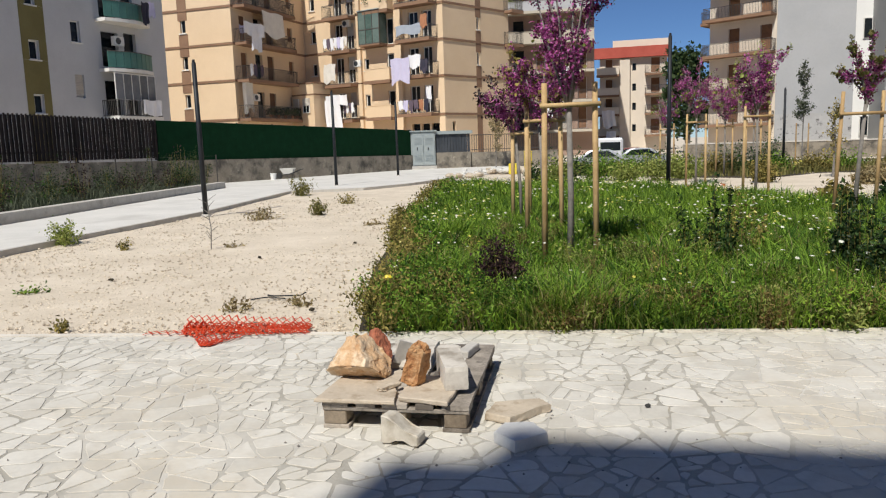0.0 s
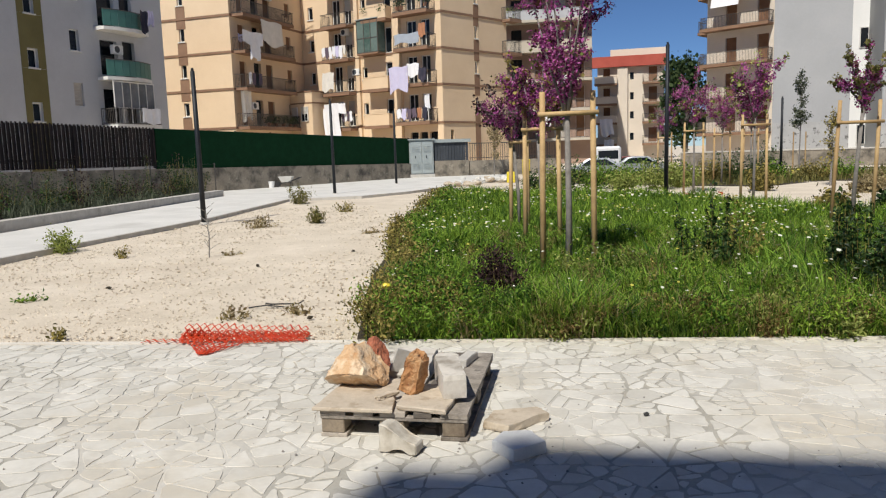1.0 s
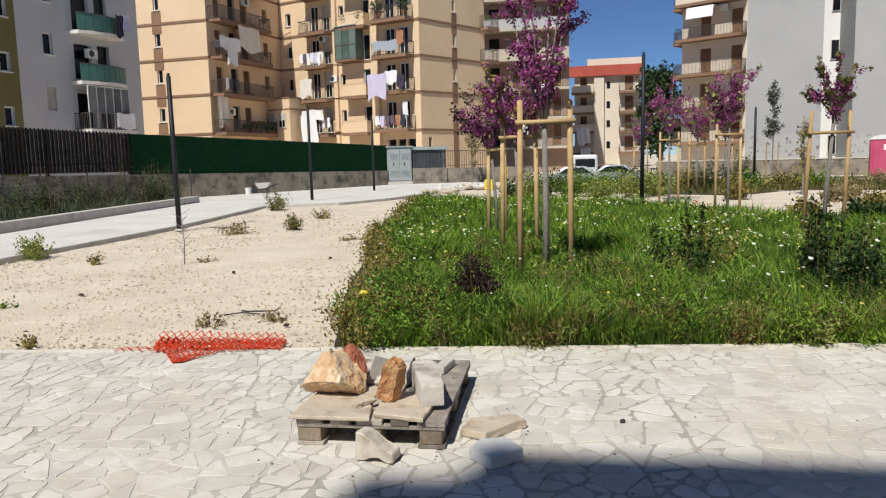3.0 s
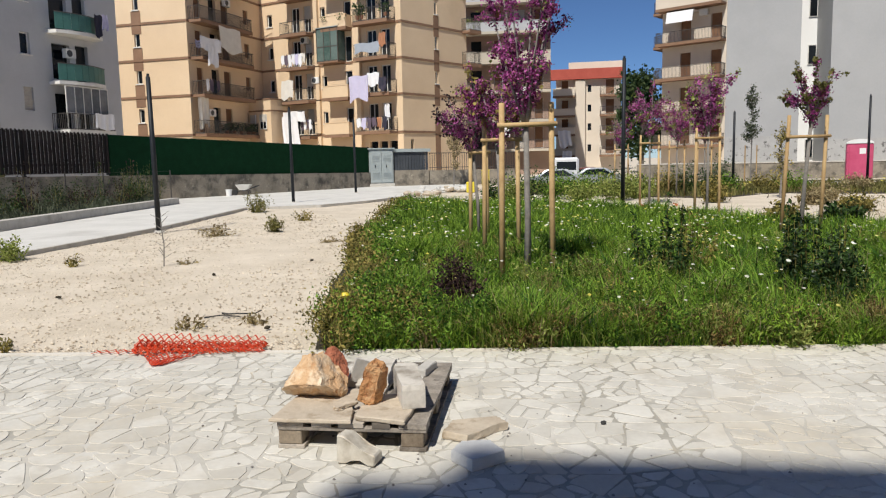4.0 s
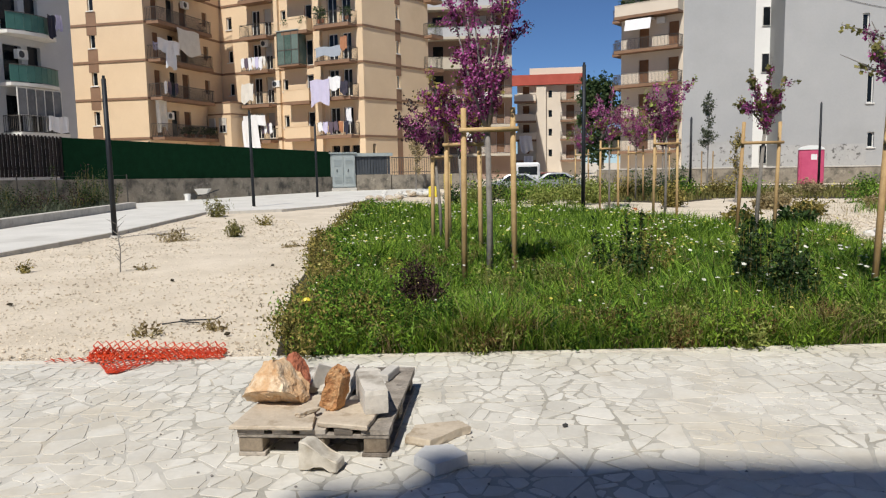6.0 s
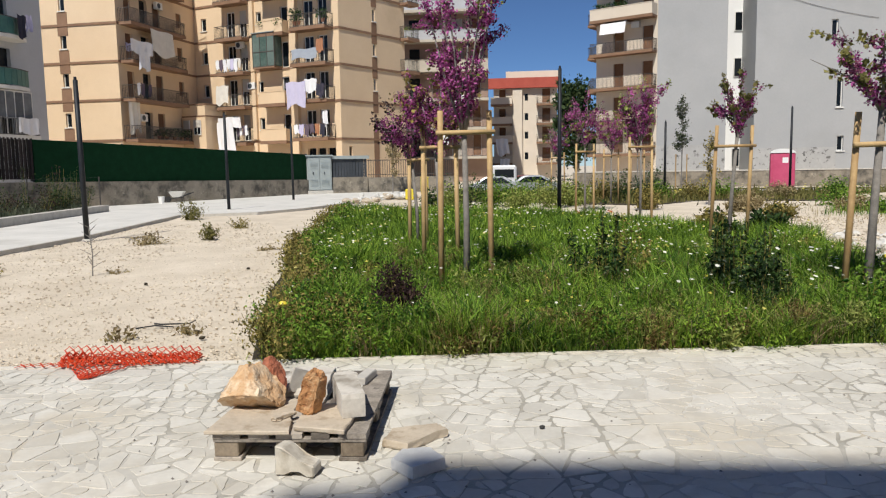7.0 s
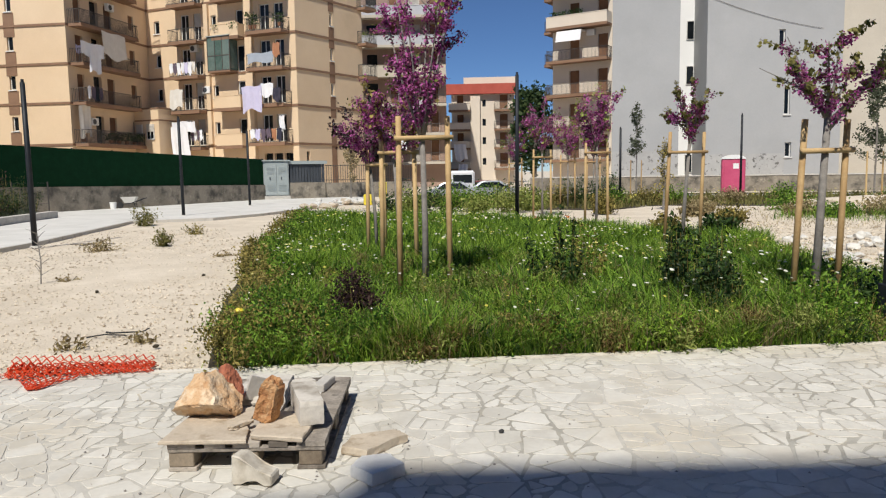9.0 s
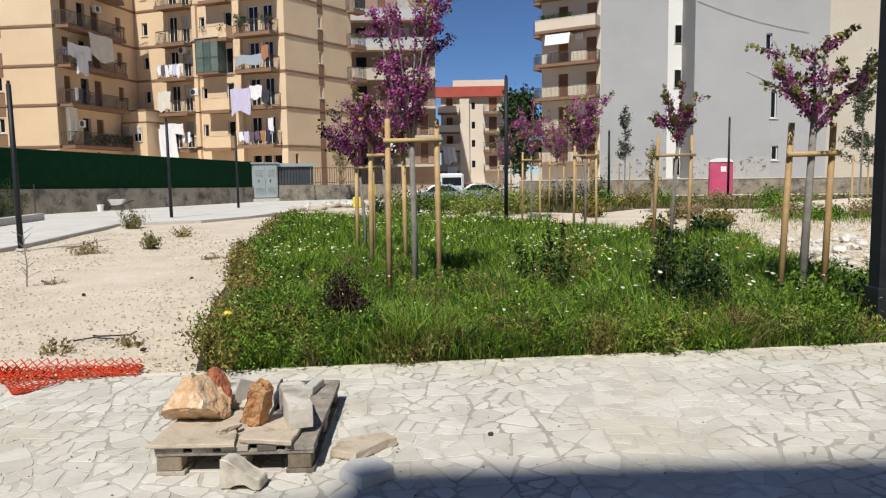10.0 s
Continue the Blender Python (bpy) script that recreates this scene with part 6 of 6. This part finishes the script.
cloth_at("balcony_banner", mB, 1.14 * (9.9), 1.14 * (12.0), 1.26, 10.85, 0.75, surf("blue-grey cloth", (0.30, 0.34, 0.40), (0.40, 0.44, 0.50), 3, 40, 0.9, 0.1), "blue-grey cloth screen tied to a balcony rail", 0.01, 70)
cloth_at("balcony_banner", mB, 1.14 * (12.0), 1.14 * (12.55), 1.26, 11.5, 1.0, M_TERRA, "orange-red cloth tied in a balcony corner", 0.03, 71)
cloth_at("laundry_sheet", mW, 16.07, 17.66, 1.4, 4.85, 0.95, M_CLOTH, "white washing hung over a balcony rail", 0.1, 72)
cloth_at("laundry_garment", mW, 16.52, 17.21, 1.42, 10.9, 1.3, M_DARKCLOTH, "dark garment hung over a balcony rail", 0.06, 73)
cloth_at("laundry_garment", mW, 17.21, 17.66, 1.42, 11.0, 0.9, M_LILAC, "pale garment hung over a balcony rail", 0.06, 74)
cloth_at("laundry_sheet", mF, 0.3, 1.9, 1.5, 6.2, 2.1, M_CLOTH, "white sheet hung from a far balcony", 0.1, 75, 0.15)
cloth_at("laundry_sheet", mF, 0.9, 2.1, 1.5, 3.6, 1.9, M_CLOTH, "white sheet hung from a far balcony", 0.1, 76)
cloth_at("laundry_sheet", mH, 5.6, 6.6, 1.6, 8.9, 2.0, M_CLOTH, "white sheet hung behind the blossom trees", 0.08, 77)
cloth_at("laundry_sheet", mH, 4.0, 4.9, 1.6, 5.9, 2.2, M_CLOTH, "white sheet hung behind the blossom trees", 0.08, 78)


def balcony_plant(m, u, y, z, h, seed, material=None):
    p = anchor("potted_plant", *(m @ Vector((u, y, z))), "green potted plant on a balcony", "potted plant", "balcony plants")
    bm = bmesh.new()
    tube(bm, [(0, 0, 0), (0, 0, 0.28)], [0.12, 0.16], 10)
    part("pot", bm, M_TERRA, p)
    r = random.Random(seed)
    v, f = leaf_quads([(r.gauss(0, 0.2), r.gauss(0, 0.2), 0.3 + h * r.random()) for _ in range(160)], 0.13)
    raw("leaves", v, f, material or M_DARKLEAF, p)


for k, (m, u, y, z, h) in enumerate(((mB, 11.40, 0.9, 12.78, 1.0), (mB, 11.86, 0.95, 12.78, 0.7), (mB, 14.14, 0.95, 12.78, 0.7), (mB, 8.09, 0.8, 12.65, 0.5), (mB, 9.80, 0.8, 12.65, 0.5), (mS, 3.33, 0.8, 4.03, 0.5), (mS, 4.35, 0.8, 4.03, 0.6), (mS, 5.38, 0.8, 4.03, 0.6), (mS, 6.40, 0.8, 4.03, 0.5), (mS, 7.17, 0.8, 4.03, 0.6), (mK, 0.6, 0.8, 15.4, 0.7), (mK, 1.4, 0.8, 15.4, 0.7), (mK, 2.2, 0.8, 15.4, 0.7), (mK, 3.0, 0.8, 15.4, 0.7), (mH, 0.7, 1.1, 14.6, 1.1), (mH, 1.3, 1.1, 14.6, 0.9))):
    balcony_plant(m, u, y, z, h, 600 + k, M_NEWLEAF if k >= 14 else None)


def ac_unit(m, u, z, y=0.02):
    a = anchor("air_conditioner", *(m @ Vector((u, y, z))), "white outdoor air conditioner unit on the facade", "air conditioner", "air conditioners")
    b = part("casing", box_bm(0, 0.8, 0, 0.3, 0, 0.55, bevel=0.02), M_WHITEPL, a)
    b.matrix_local = m.to_3x3().to_4x4()
    bm = bmesh.new()
    tube(bm, [(0.3, 0.3, 0.27), (0.3, 0.32, 0.27)], [0.21, 0.2], 14)
    part("fan_grille", bm, M_DARKPANEL, b)


ac_unit(mS, 1.92, 5.4)
ac_unit(mS, 4.61, 14.3)
ac_unit(mB, 4.79, 11.6)
ac_unit(mB, 5.87, 8.2)
ac_unit(mW, 15.16, 8.2, 0.1)

# ---- street behind: parked cars, kiosk, bin, rubble ----
def car(x, y, turn, paint, label, h=1.42, ln=4.1):
    c = new("car")
    c.matrix_world = pose(x, y, -0.6, 0, 0, turn)
    tagged(c, label, "car", "parked cars")
    prof = [(-ln / 2, 0.35), (-ln / 2 + 0.05, 0.78), (-ln / 2 + 0.95, 0.9), (-ln / 2 + 1.55, h - 0.06), (-ln / 2 + 2.0, h), (ln / 2 - 1.1, h - 0.02), (ln / 2 - 0.3, 0.92), (ln / 2, 0.8), (ln / 2, 0.35), (ln / 2 - 0.3, 0.24), (-ln / 2 + 0.3, 0.24)]
    bm = bmesh.new()
    a = [bm.verts.new((px, -0.82 + (0.16 if pz > 1.0 else 0), pz)) for px, pz in prof]
    b = [bm.verts.new((px, 0.82 - (0.16 if pz > 1.0 else 0), pz)) for px, pz in prof]
    bm.faces.new(a)
    bm.faces.new(b[::-1])
    for i in range(len(prof)):
        bm.faces.new((a[i], a[(i + 1) % len(prof)], b[(i + 1) % len(prof)], b[i]))
    bmesh.ops.bevel(bm, geom=list(bm.edges), offset=0.05, segments=2, affect="EDGES")
    part("body", bm, paint, c)
    for sd in (-1, 1):
        bm = bmesh.new()
        q = [(-ln / 2 + 1.2, 0.93), (-ln / 2 + 1.68, h - 0.12), (ln / 2 - 1.25, h - 0.1), (ln / 2 - 0.65, 0.95)]
        o = [bm.verts.new((px, sd * (0.835 - 0.165 * (pz - 0.92) / (h - 0.92) * 1.0), pz)) for px, pz in q]
        i2 = [bm.verts.new((v.co.x, v.co.y - sd * 0.04, v.co.z)) for v in o]
        bm.faces.new(o)
        bm.faces.new(i2[::-1])
        for i in range(4):
            bm.faces.new((o[i], o[(i + 1) % 4], i2[(i + 1) % 4], i2[i]))
        part("side_window", bm, M_GLASS, c)
        for wx in (-ln / 2 + 0.75, ln / 2 - 0.75):
            bm = bmesh.new()
            tube(bm, [(wx, sd * 0.66, 0.31), (wx, sd * 0.85, 0.31)], [0.31, 0.31], 16)
            w = part("wheel", bm, M_RUBBER, c)
            bm = bmesh.new()
            tube(bm, [(wx, sd * 0.851, 0.31), (wx, sd * 0.865, 0.31)], [0.2, 0.18], 12)
            part("rim", bm, M_GREYMETAL, w)
    for sd in (-0.6, 0.6):
        part("headlight", box_bm(-ln / 2 + 0.005, -ln / 2 + 0.08, sd - 0.16, sd + 0.16, 0.62, 0.75, bevel=0.02), M_WHITEPL, c)


car(7.1, 52.2, -8, M_CARPAINT, "silver car parked on the street behind the bed")
car(10.4, 55.5, -6, M_CARPAINT, "silver car parked on the street behind the bed")
car(11.0, 58.5, 170, surf("dark red paint", (0.14, 0.02, 0.02), (0.2, 0.035, 0.03), 1, 30, 0.3, 0.0), "dark red car parked on the street")
# van shape stands in for a white kiosk with a dark window
van = new("van")
van.matrix_world = pose(8.75, 57.0, -0.56, 0, 0, 82)
tagged(van, "white van on the street facing the park, standing in for a white kiosk", "van", "parked cars")
part("body", box_bm(-2.2, 2.2, -0.9, 0.9, 0.35, 2.15, bevel=0.14), M_CARWHITE, van)
part("windscreen", box_bm(-2.225, -2.19, -0.7, 0.7, 1.25, 1.85, bevel=0.01), M_GLASS, van)
part("bumper", box_bm(-2.26, -2.18, -0.85, 0.85, 0.4, 0.62, bevel=0.02), M_DARKPANEL, van)
part("grille", box_bm(-2.222, -2.19, -0.5, 0.5, 0.75, 0.95), M_DARKPANEL, van)
for a in (-1.45, 1.45):
    for b in (-0.8, 0.8):
        bm = bmesh.new()
        tube(bm, [(a, b - 0.1, 0.33), (a, b + 0.1, 0.33)], [0.33, 0.33], 16)
        part("wheel", bm, M_RUBBER, van)
bin_ = anchor("waste_bin", 2.05, 44.0, -0.06, "yellow plastic waste bin by the street", "waste bin")
part("body", box_bm(-0.22, 0.22, -0.22, 0.22, 0.04, 0.95, bevel=0.04), M_YELLOW, bin_)
part("lid", box_bm(-0.24, 0.24, -0.24, 0.24, 0.95, 1.02, bevel=0.02), M_YELLOW, bin_)
bin_ = anchor("waste_bin", 0.95, 36.0, 0.0, "low yellow plastic tub at the end of the path", "waste bin")
part("body", box_bm(-0.2, 0.2, -0.2, 0.2, -0.02, 0.5, bevel=0.04), M_YELLOW, bin_)
rr = random.Random(12)
for k in range(34):
    x, y = rr.gauss(0.15, 0.65), rr.gauss(36.8, 0.7)
    z = 0.0 if k < 24 else 0.05 if k < 30 else 0.09
    q = 1 - z
    loose("rubble_stone", rock(rr.uniform(0.10, 0.24), rr.uniform(0.10, 0.22), rr.uniform(0.06, 0.13), 700 + k, 0.25, 0.14), M_PALECONC if k % 3 else M_SLAB, pose(0.25 + (x - 0.25) * q, 36.8 + (y - 36.8) * q, z, 0, 0, 37 * k), "pale rubble stone in a heap by the path", "rubble", "rubble heap")
for k, (x, y) in enumerate(((-1.5, 33.0), (-1.1, 33.8), (-0.6, 34.2), (-1.9, 33.6), (-0.9, 32.6))):
    loose("rubble_stone", rock(0.25, 0.2, 0.12, 760 + k), M_SLAB, pose(x, y, -0.01, 0, 0, 50 * k), "flat rubble stone beside the path", "rubble", "rubble heap")
# white rubble on the sandy slope
for k in range(84):
    y = rr.uniform(8.9, 14.6)
    x = float(np.interp(y, [8.6, 9.4, 11.6, 13.8, 15.0], [7.1, 6.7, 7.7, 8.7, 9.0])) + 4.2 * rr.random() ** 1.3
    q = rr.uniform(0.35, 1.0)
    loose("rubble_stone", rock(0.16 * q, rr.uniform(0.08, 0.14) * q, rr.uniform(0.05, 0.11) * q, 800 + k), M_PALECONC, pose(x, y, -0.02, 0, 0, 61 * k), "white rubble stone on the sandy ground", "rubble", "rubble on the sand")
mound = rock(3.2, 1.6, 0.3, 77, 0.2, 0.05)
loose("sand_mound", mound, M_SAND, pose(17.5, 23.6, -0.05), "low mound of pale sand with weeds", "mound", "", True)
# wheelbarrow guessed for a grey-white bulky thing, and white bucket, by the wall
cart = anchor("wheelbarrow", -10.25, 37.0, 0.03, "guessed wheelbarrow standing in for a grey-white bulky thing by the boundary wall", "wheelbarrow")
bm = bmesh.new()
lo = [bm.verts.new(p) for p in ((-0.25, -0.2, 0.3), (0.3, -0.2, 0.3), (0.3, 0.2, 0.3), (-0.25, 0.2, 0.3))]
hi = [bm.verts.new(p) for p in ((-0.45, -0.32, 0.62), (0.5, -0.32, 0.62), (0.5, 0.32, 0.62), (-0.45, 0.32, 0.62))]
bm.faces.new(lo[::-1])
for i in range(4):
    bm.faces.new((lo[i], lo[(i + 1) % 4], hi[(i + 1) % 4], hi[i]))
part("tray", bm, M_PALECONC, cart, "pale grey tray")
cart.scale = (0.75, 0.75, 0.85)
bm = bmesh.new()
for b in (-0.22, 0.22):
    tube(bm, [(-0.55, b * 0.3, 0.2), (0.2, b, 0.29), (1.0, b * 1.2, 0.55)], [0.02] * 3, 6)
    tube(bm, [(0.35, b, 0.3), (0.4, b, 0.0)], [0.018] * 2, 6)
part("tubular_frame", bm, M_STEEL, cart)
bm = bmesh.new()
tube(bm, [(-0.55, -0.05, 0.18), (-0.55, 0.05, 0.18)], [0.18, 0.18], 14)
part("wheel", bm, M_RUBBER, cart)
bucket = anchor("bucket", -10.75, 36.2, 0.03, "white plastic bucket by the boundary wall", "bucket")
bm = bmesh.new()
tube(bm, [(0, 0, 0), (0, 0, 0.3)], [0.12, 0.15], 14)
part("body", bm, M_WHITEPL, bucket)
part("rim", box_bm(-0.14, 0.14, -0.14, 0.14, 0.3, 0.32, bevel=0.01), M_WHITEPL, bucket)
# orange scraps in the far bed, speck on the paving
for k, (x, y) in enumerate(((5.7, 22.6), (6.2, 22.4), (6.9, 22.9))):
    loose("net_scrap", rough_prism([(0, 0), (0.22, 0.05), (0.2, 0.12), (0.05, 0.15)], 0.0, 0.07, 90 + k, 4, 0.03), M_ORANGE, pose(x, y, 0.0, 10, 8, 30 * k), "crumpled orange netting scrap at the bed's far end", "safety net", "net scraps")
loose("clod", rock(0.016, 0.012, 0.013, 95), M_RUBBER, pose(0.84, 4.10, 0.0), "small dark clod on the paving", "clod", "")
stick(0.22, 6.05, [(0, 0, 0.03), (0.35, 0.25, 0.2), (0.62, 0.5, 0.42)], 0.007, "long pale dry stalk leaning out of the bed", M_NEWLEAF)
stick(0.1, 6.0, [(0, 0, 0.03), (0.4, 0.2, 0.15), (0.75, 0.45, 0.33)], 0.006, "long pale dry stalk leaning out of the bed", M_NEWLEAF)
stick(1.6, 5.95, [(0, 0, 0.05), (0.3, 0.1, 0.12), (0.6, 0.2, 0.2)], 0.006, "long pale dry stalk leaning out of the bed", M_NEWLEAF)

# dandelions by the staked tree
for k, (x, y) in enumerate(((5.52, 7.95), (-0.88, 6.02))):
    d = anchor("dandelion", x, y, 0.0, "single bright yellow dandelion in the bed", "flower", "dandelions")
    bm = bmesh.new()
    tube(bm, [(0, 0, 0), (0.01, 0, 0.22), (0, 0, 0.42)], [0.004, 0.003, 0.003], 4)
    part("stem", bm, M_WEED, d)
    bm = bmesh.new()
    tube(bm, [(0, 0, 0.41), (0, 0, 0.43), (0, 0, 0.45)], [0.02, 0.038, 0.022], 9)
    part("flower_head", bm, M_YELLOW, d)
# crumbs of mortar and stone round the pallet
cr = random.Random(19)
cv, cf = [], []
for k in range(150):
    x, y = cr.gauss(-0.3, 0.9), cr.uniform(3.2, 5.2)
    if k > 90:
        x, y = cr.uniform(-2.5, 4.0), cr.uniform(3.0, 5.6)
    q = cr.uniform(0.003, 0.011)
    b = len(cv)
    for p in ((1, 0, 0), (0, 1, 0), (-0.8, 0.2, 0), (0.1, -1.1, 0), (0.1, 0.1, 0.8)):
        cv.append((x + p[0] * q, y + p[1] * q * cr.uniform(0.6, 1.2), 0.001 + p[2] * q))
    cf += [(b, b + 1, b + 4), (b + 1, b + 2, b + 4), (b + 2, b + 3, b + 4), (b + 3, b, b + 4)]
tagged(raw("crumbs", cv, cf, M_BARK), "small dark crumbs of stone scattered on the paving", "debris", kind="stuff")

# ---- crazy paving: every stone a piece of its own ----
def cut(poly, nrm, d):
    """The part of a convex outline with p . nrm <= d."""
    res = []
    for k in range(len(poly)):
        p, q = poly[k], poly[(k + 1) % len(poly)]
        dp, dq = p[0] * nrm[0] + p[1] * nrm[1] - d, q[0] * nrm[0] + q[1] * nrm[1] - d
        if dp <= 0:
            res.append(p)
        if (dp < 0) != (dq < 0):
            t = dp / (dp - dq)
            res.append((p[0] + (q[0] - p[0]) * t, p[1] + (q[1] - p[1]) * t))
    return res


def area_of(poly):
    return 0.5 * sum(p[0] * q[1] - q[0] * p[1] for p, q in zip(poly, poly[1:] + poly[:1]))


def paving_stones(x0, x1, y0, y1, size, seed):
    """Splits the terrace by uneven cracks into broken flagstones, then draws each one's edges in for the joint."""
    r = random.Random(seed)
    nx, ny, g = int((x1 - x0) / 0.46), int((y1 - y0) / 0.40), 0.26
    grid = {(i, j): (x0 + (i + r.uniform(-g, g)) * 0.46, y0 + (j + r.uniform(-g, g)) * 0.40) for i in range(nx + 1) for j in range(ny + 2)}
    todo = [[grid[i, j], grid[i + 1, j], grid[i + 1, j + 1], grid[i, j + 1]] for i in range(nx) for j in range(ny + 1)]
    done = []
    while todo:
        poly = todo.pop()
        if area_of(poly) < size * size * r.choice((0.55, 0.9, 1.2, 1.7, 2.2)):
            done.append(poly)
            continue
        cx, cy = sum(p[0] for p in poly) / len(poly), sum(p[1] for p in poly) / len(poly)
        sxx = sum((p[0] - cx) ** 2 for p in poly)
        syy = sum((p[1] - cy) ** 2 for p in poly)
        sxy = sum((p[0] - cx) * (p[1] - cy) for p in poly)
        a = 0.5 * math.atan2(2 * sxy, sxx - syy) + r.gauss(0, 0.30)
        nrm = (math.cos(a), math.sin(a))
        far_ = [p[0] * nrm[0] + p[1] * nrm[1] for p in poly]
        d = min(far_) + (max(far_) - min(far_)) * r.uniform(0.36, 0.64)
        todo += [q for q in (cut(poly, nrm, d), cut(poly, (-nrm[0], -nrm[1]), -d)) if len(q) > 2]
    out = []
    edge = Vector((0.026, 1.0)).normalized()
    for poly in done:
        small = poly
        for p, q in zip(poly, poly[1:] + poly[:1]):
            ln = math.dist(p, q)
            if ln > 1e-4:
                nrm = ((q[1] - p[1]) / ln, -(q[0] - p[0]) / ln)
                small = cut(small, nrm, p[0] * nrm[0] + p[1] * nrm[1] - r.choice((0.0025, 0.005, 0.008, 0.012)))
        corner = r.choice(small) if small else None
        if corner and r.random() < 0.6:
            cx, cy = sum(p[0] for p in small) / len(small), sum(p[1] for p in small) / len(small)
            a = math.atan2(corner[1] - cy, corner[0] - cx) + r.uniform(-0.5, 0.5)
            nrm = (math.cos(a), math.sin(a))
            small = cut(small, nrm, corner[0] * nrm[0] + corner[1] * nrm[1] - r.uniform(0.01, 0.04))
        small = cut(small, edge, edge.y * (edge_y(0) - 0.006)) if small else []
        if len(small) > 2 and area_of(small) > 0.0006:
            c = (sum(p[0] for p in small) / len(small), sum(p[1] for p in small) / len(small))
            out.append((c, small, r.uniform(-0.0008, 0.0012), r.uniform(-0.004, 0.004), r.uniform(-0.004, 0.004)))
    return out


def stone_mesh(c, poly, up, tx, ty, at=(0, 0), base=0):
    jr2 = random.Random(int(c[0] * 1000) * 7 + int(c[1] * 1000))
    pts = []
    g = 0.006
    for k in range(len(poly)):
        p, q = poly[k], poly[(k + 1) % len(poly)]
        d = math.dist(p, q)
        if d < 0.02:
            pts.append(((p[0] + q[0]) / 2, (p[1] + q[1]) / 2))
            continue
        c0 = min(0.3, 0.014 / d * jr2.uniform(0.6, 1.8))
        steps = [c0, 1 - c0] if d < 0.09 else [c0, jr2.uniform(0.4, 0.6), 1 - c0]
        for t in steps:
            pts.append((p[0] + (q[0] - p[0]) * t + jr2.uniform(-g, g), p[1] + (q[1] - p[1]) * t + jr2.uniform(-g, g)))
    n = len(pts)
    h = lambda x, y: up + tx * (x - c[0]) + ty * (y - c[1])
    v = [(x - at[0], y - at[1], -0.02) for x, y in pts] + [(x - at[0], y - at[1], h(x, y) - 0.0015) for x, y in pts]
    v += [(c[0] + (x - c[0]) * 0.98 - at[0], c[1] + (y - c[1]) * 0.98 - at[1], h(x, y)) for x, y in pts]
    f = []
    for k in range(n):
        l = (k + 1) % n
        f += [(base + k, base + l, base + n + l, base + n + k), (base + n + k, base + n + l, base + 2 * n + l, base + 2 * n + k)]
    f.append(tuple(base + 2 * n + k for k in range(n)))
    return v, f


near_count = 0
rest_v, rest_f = [], []
for c, poly, up, tx, ty in paving_stones(-8.0, 8.0, -3.0, 6.3, 0.152, 5):
    if near_count < 300 and -0.6 < c[0] < 2.6 and 3.5 < c[1]:
        v, f = stone_mesh(c, poly, up, tx, ty, c)
        ob = raw("paving_stone", v, f, M_STONE, paving)
        ob.location = (c[0], c[1], 0)
        near_count += 1
    else:
        v, f = stone_mesh(c, poly, up, tx, ty, (0, 0), len(rest_v))
        rest_v += v
        rest_f += f
ob = raw("paving_stones", rest_v, rest_f, M_STONE_REST, paving)
ob["kind"] = "stuff"
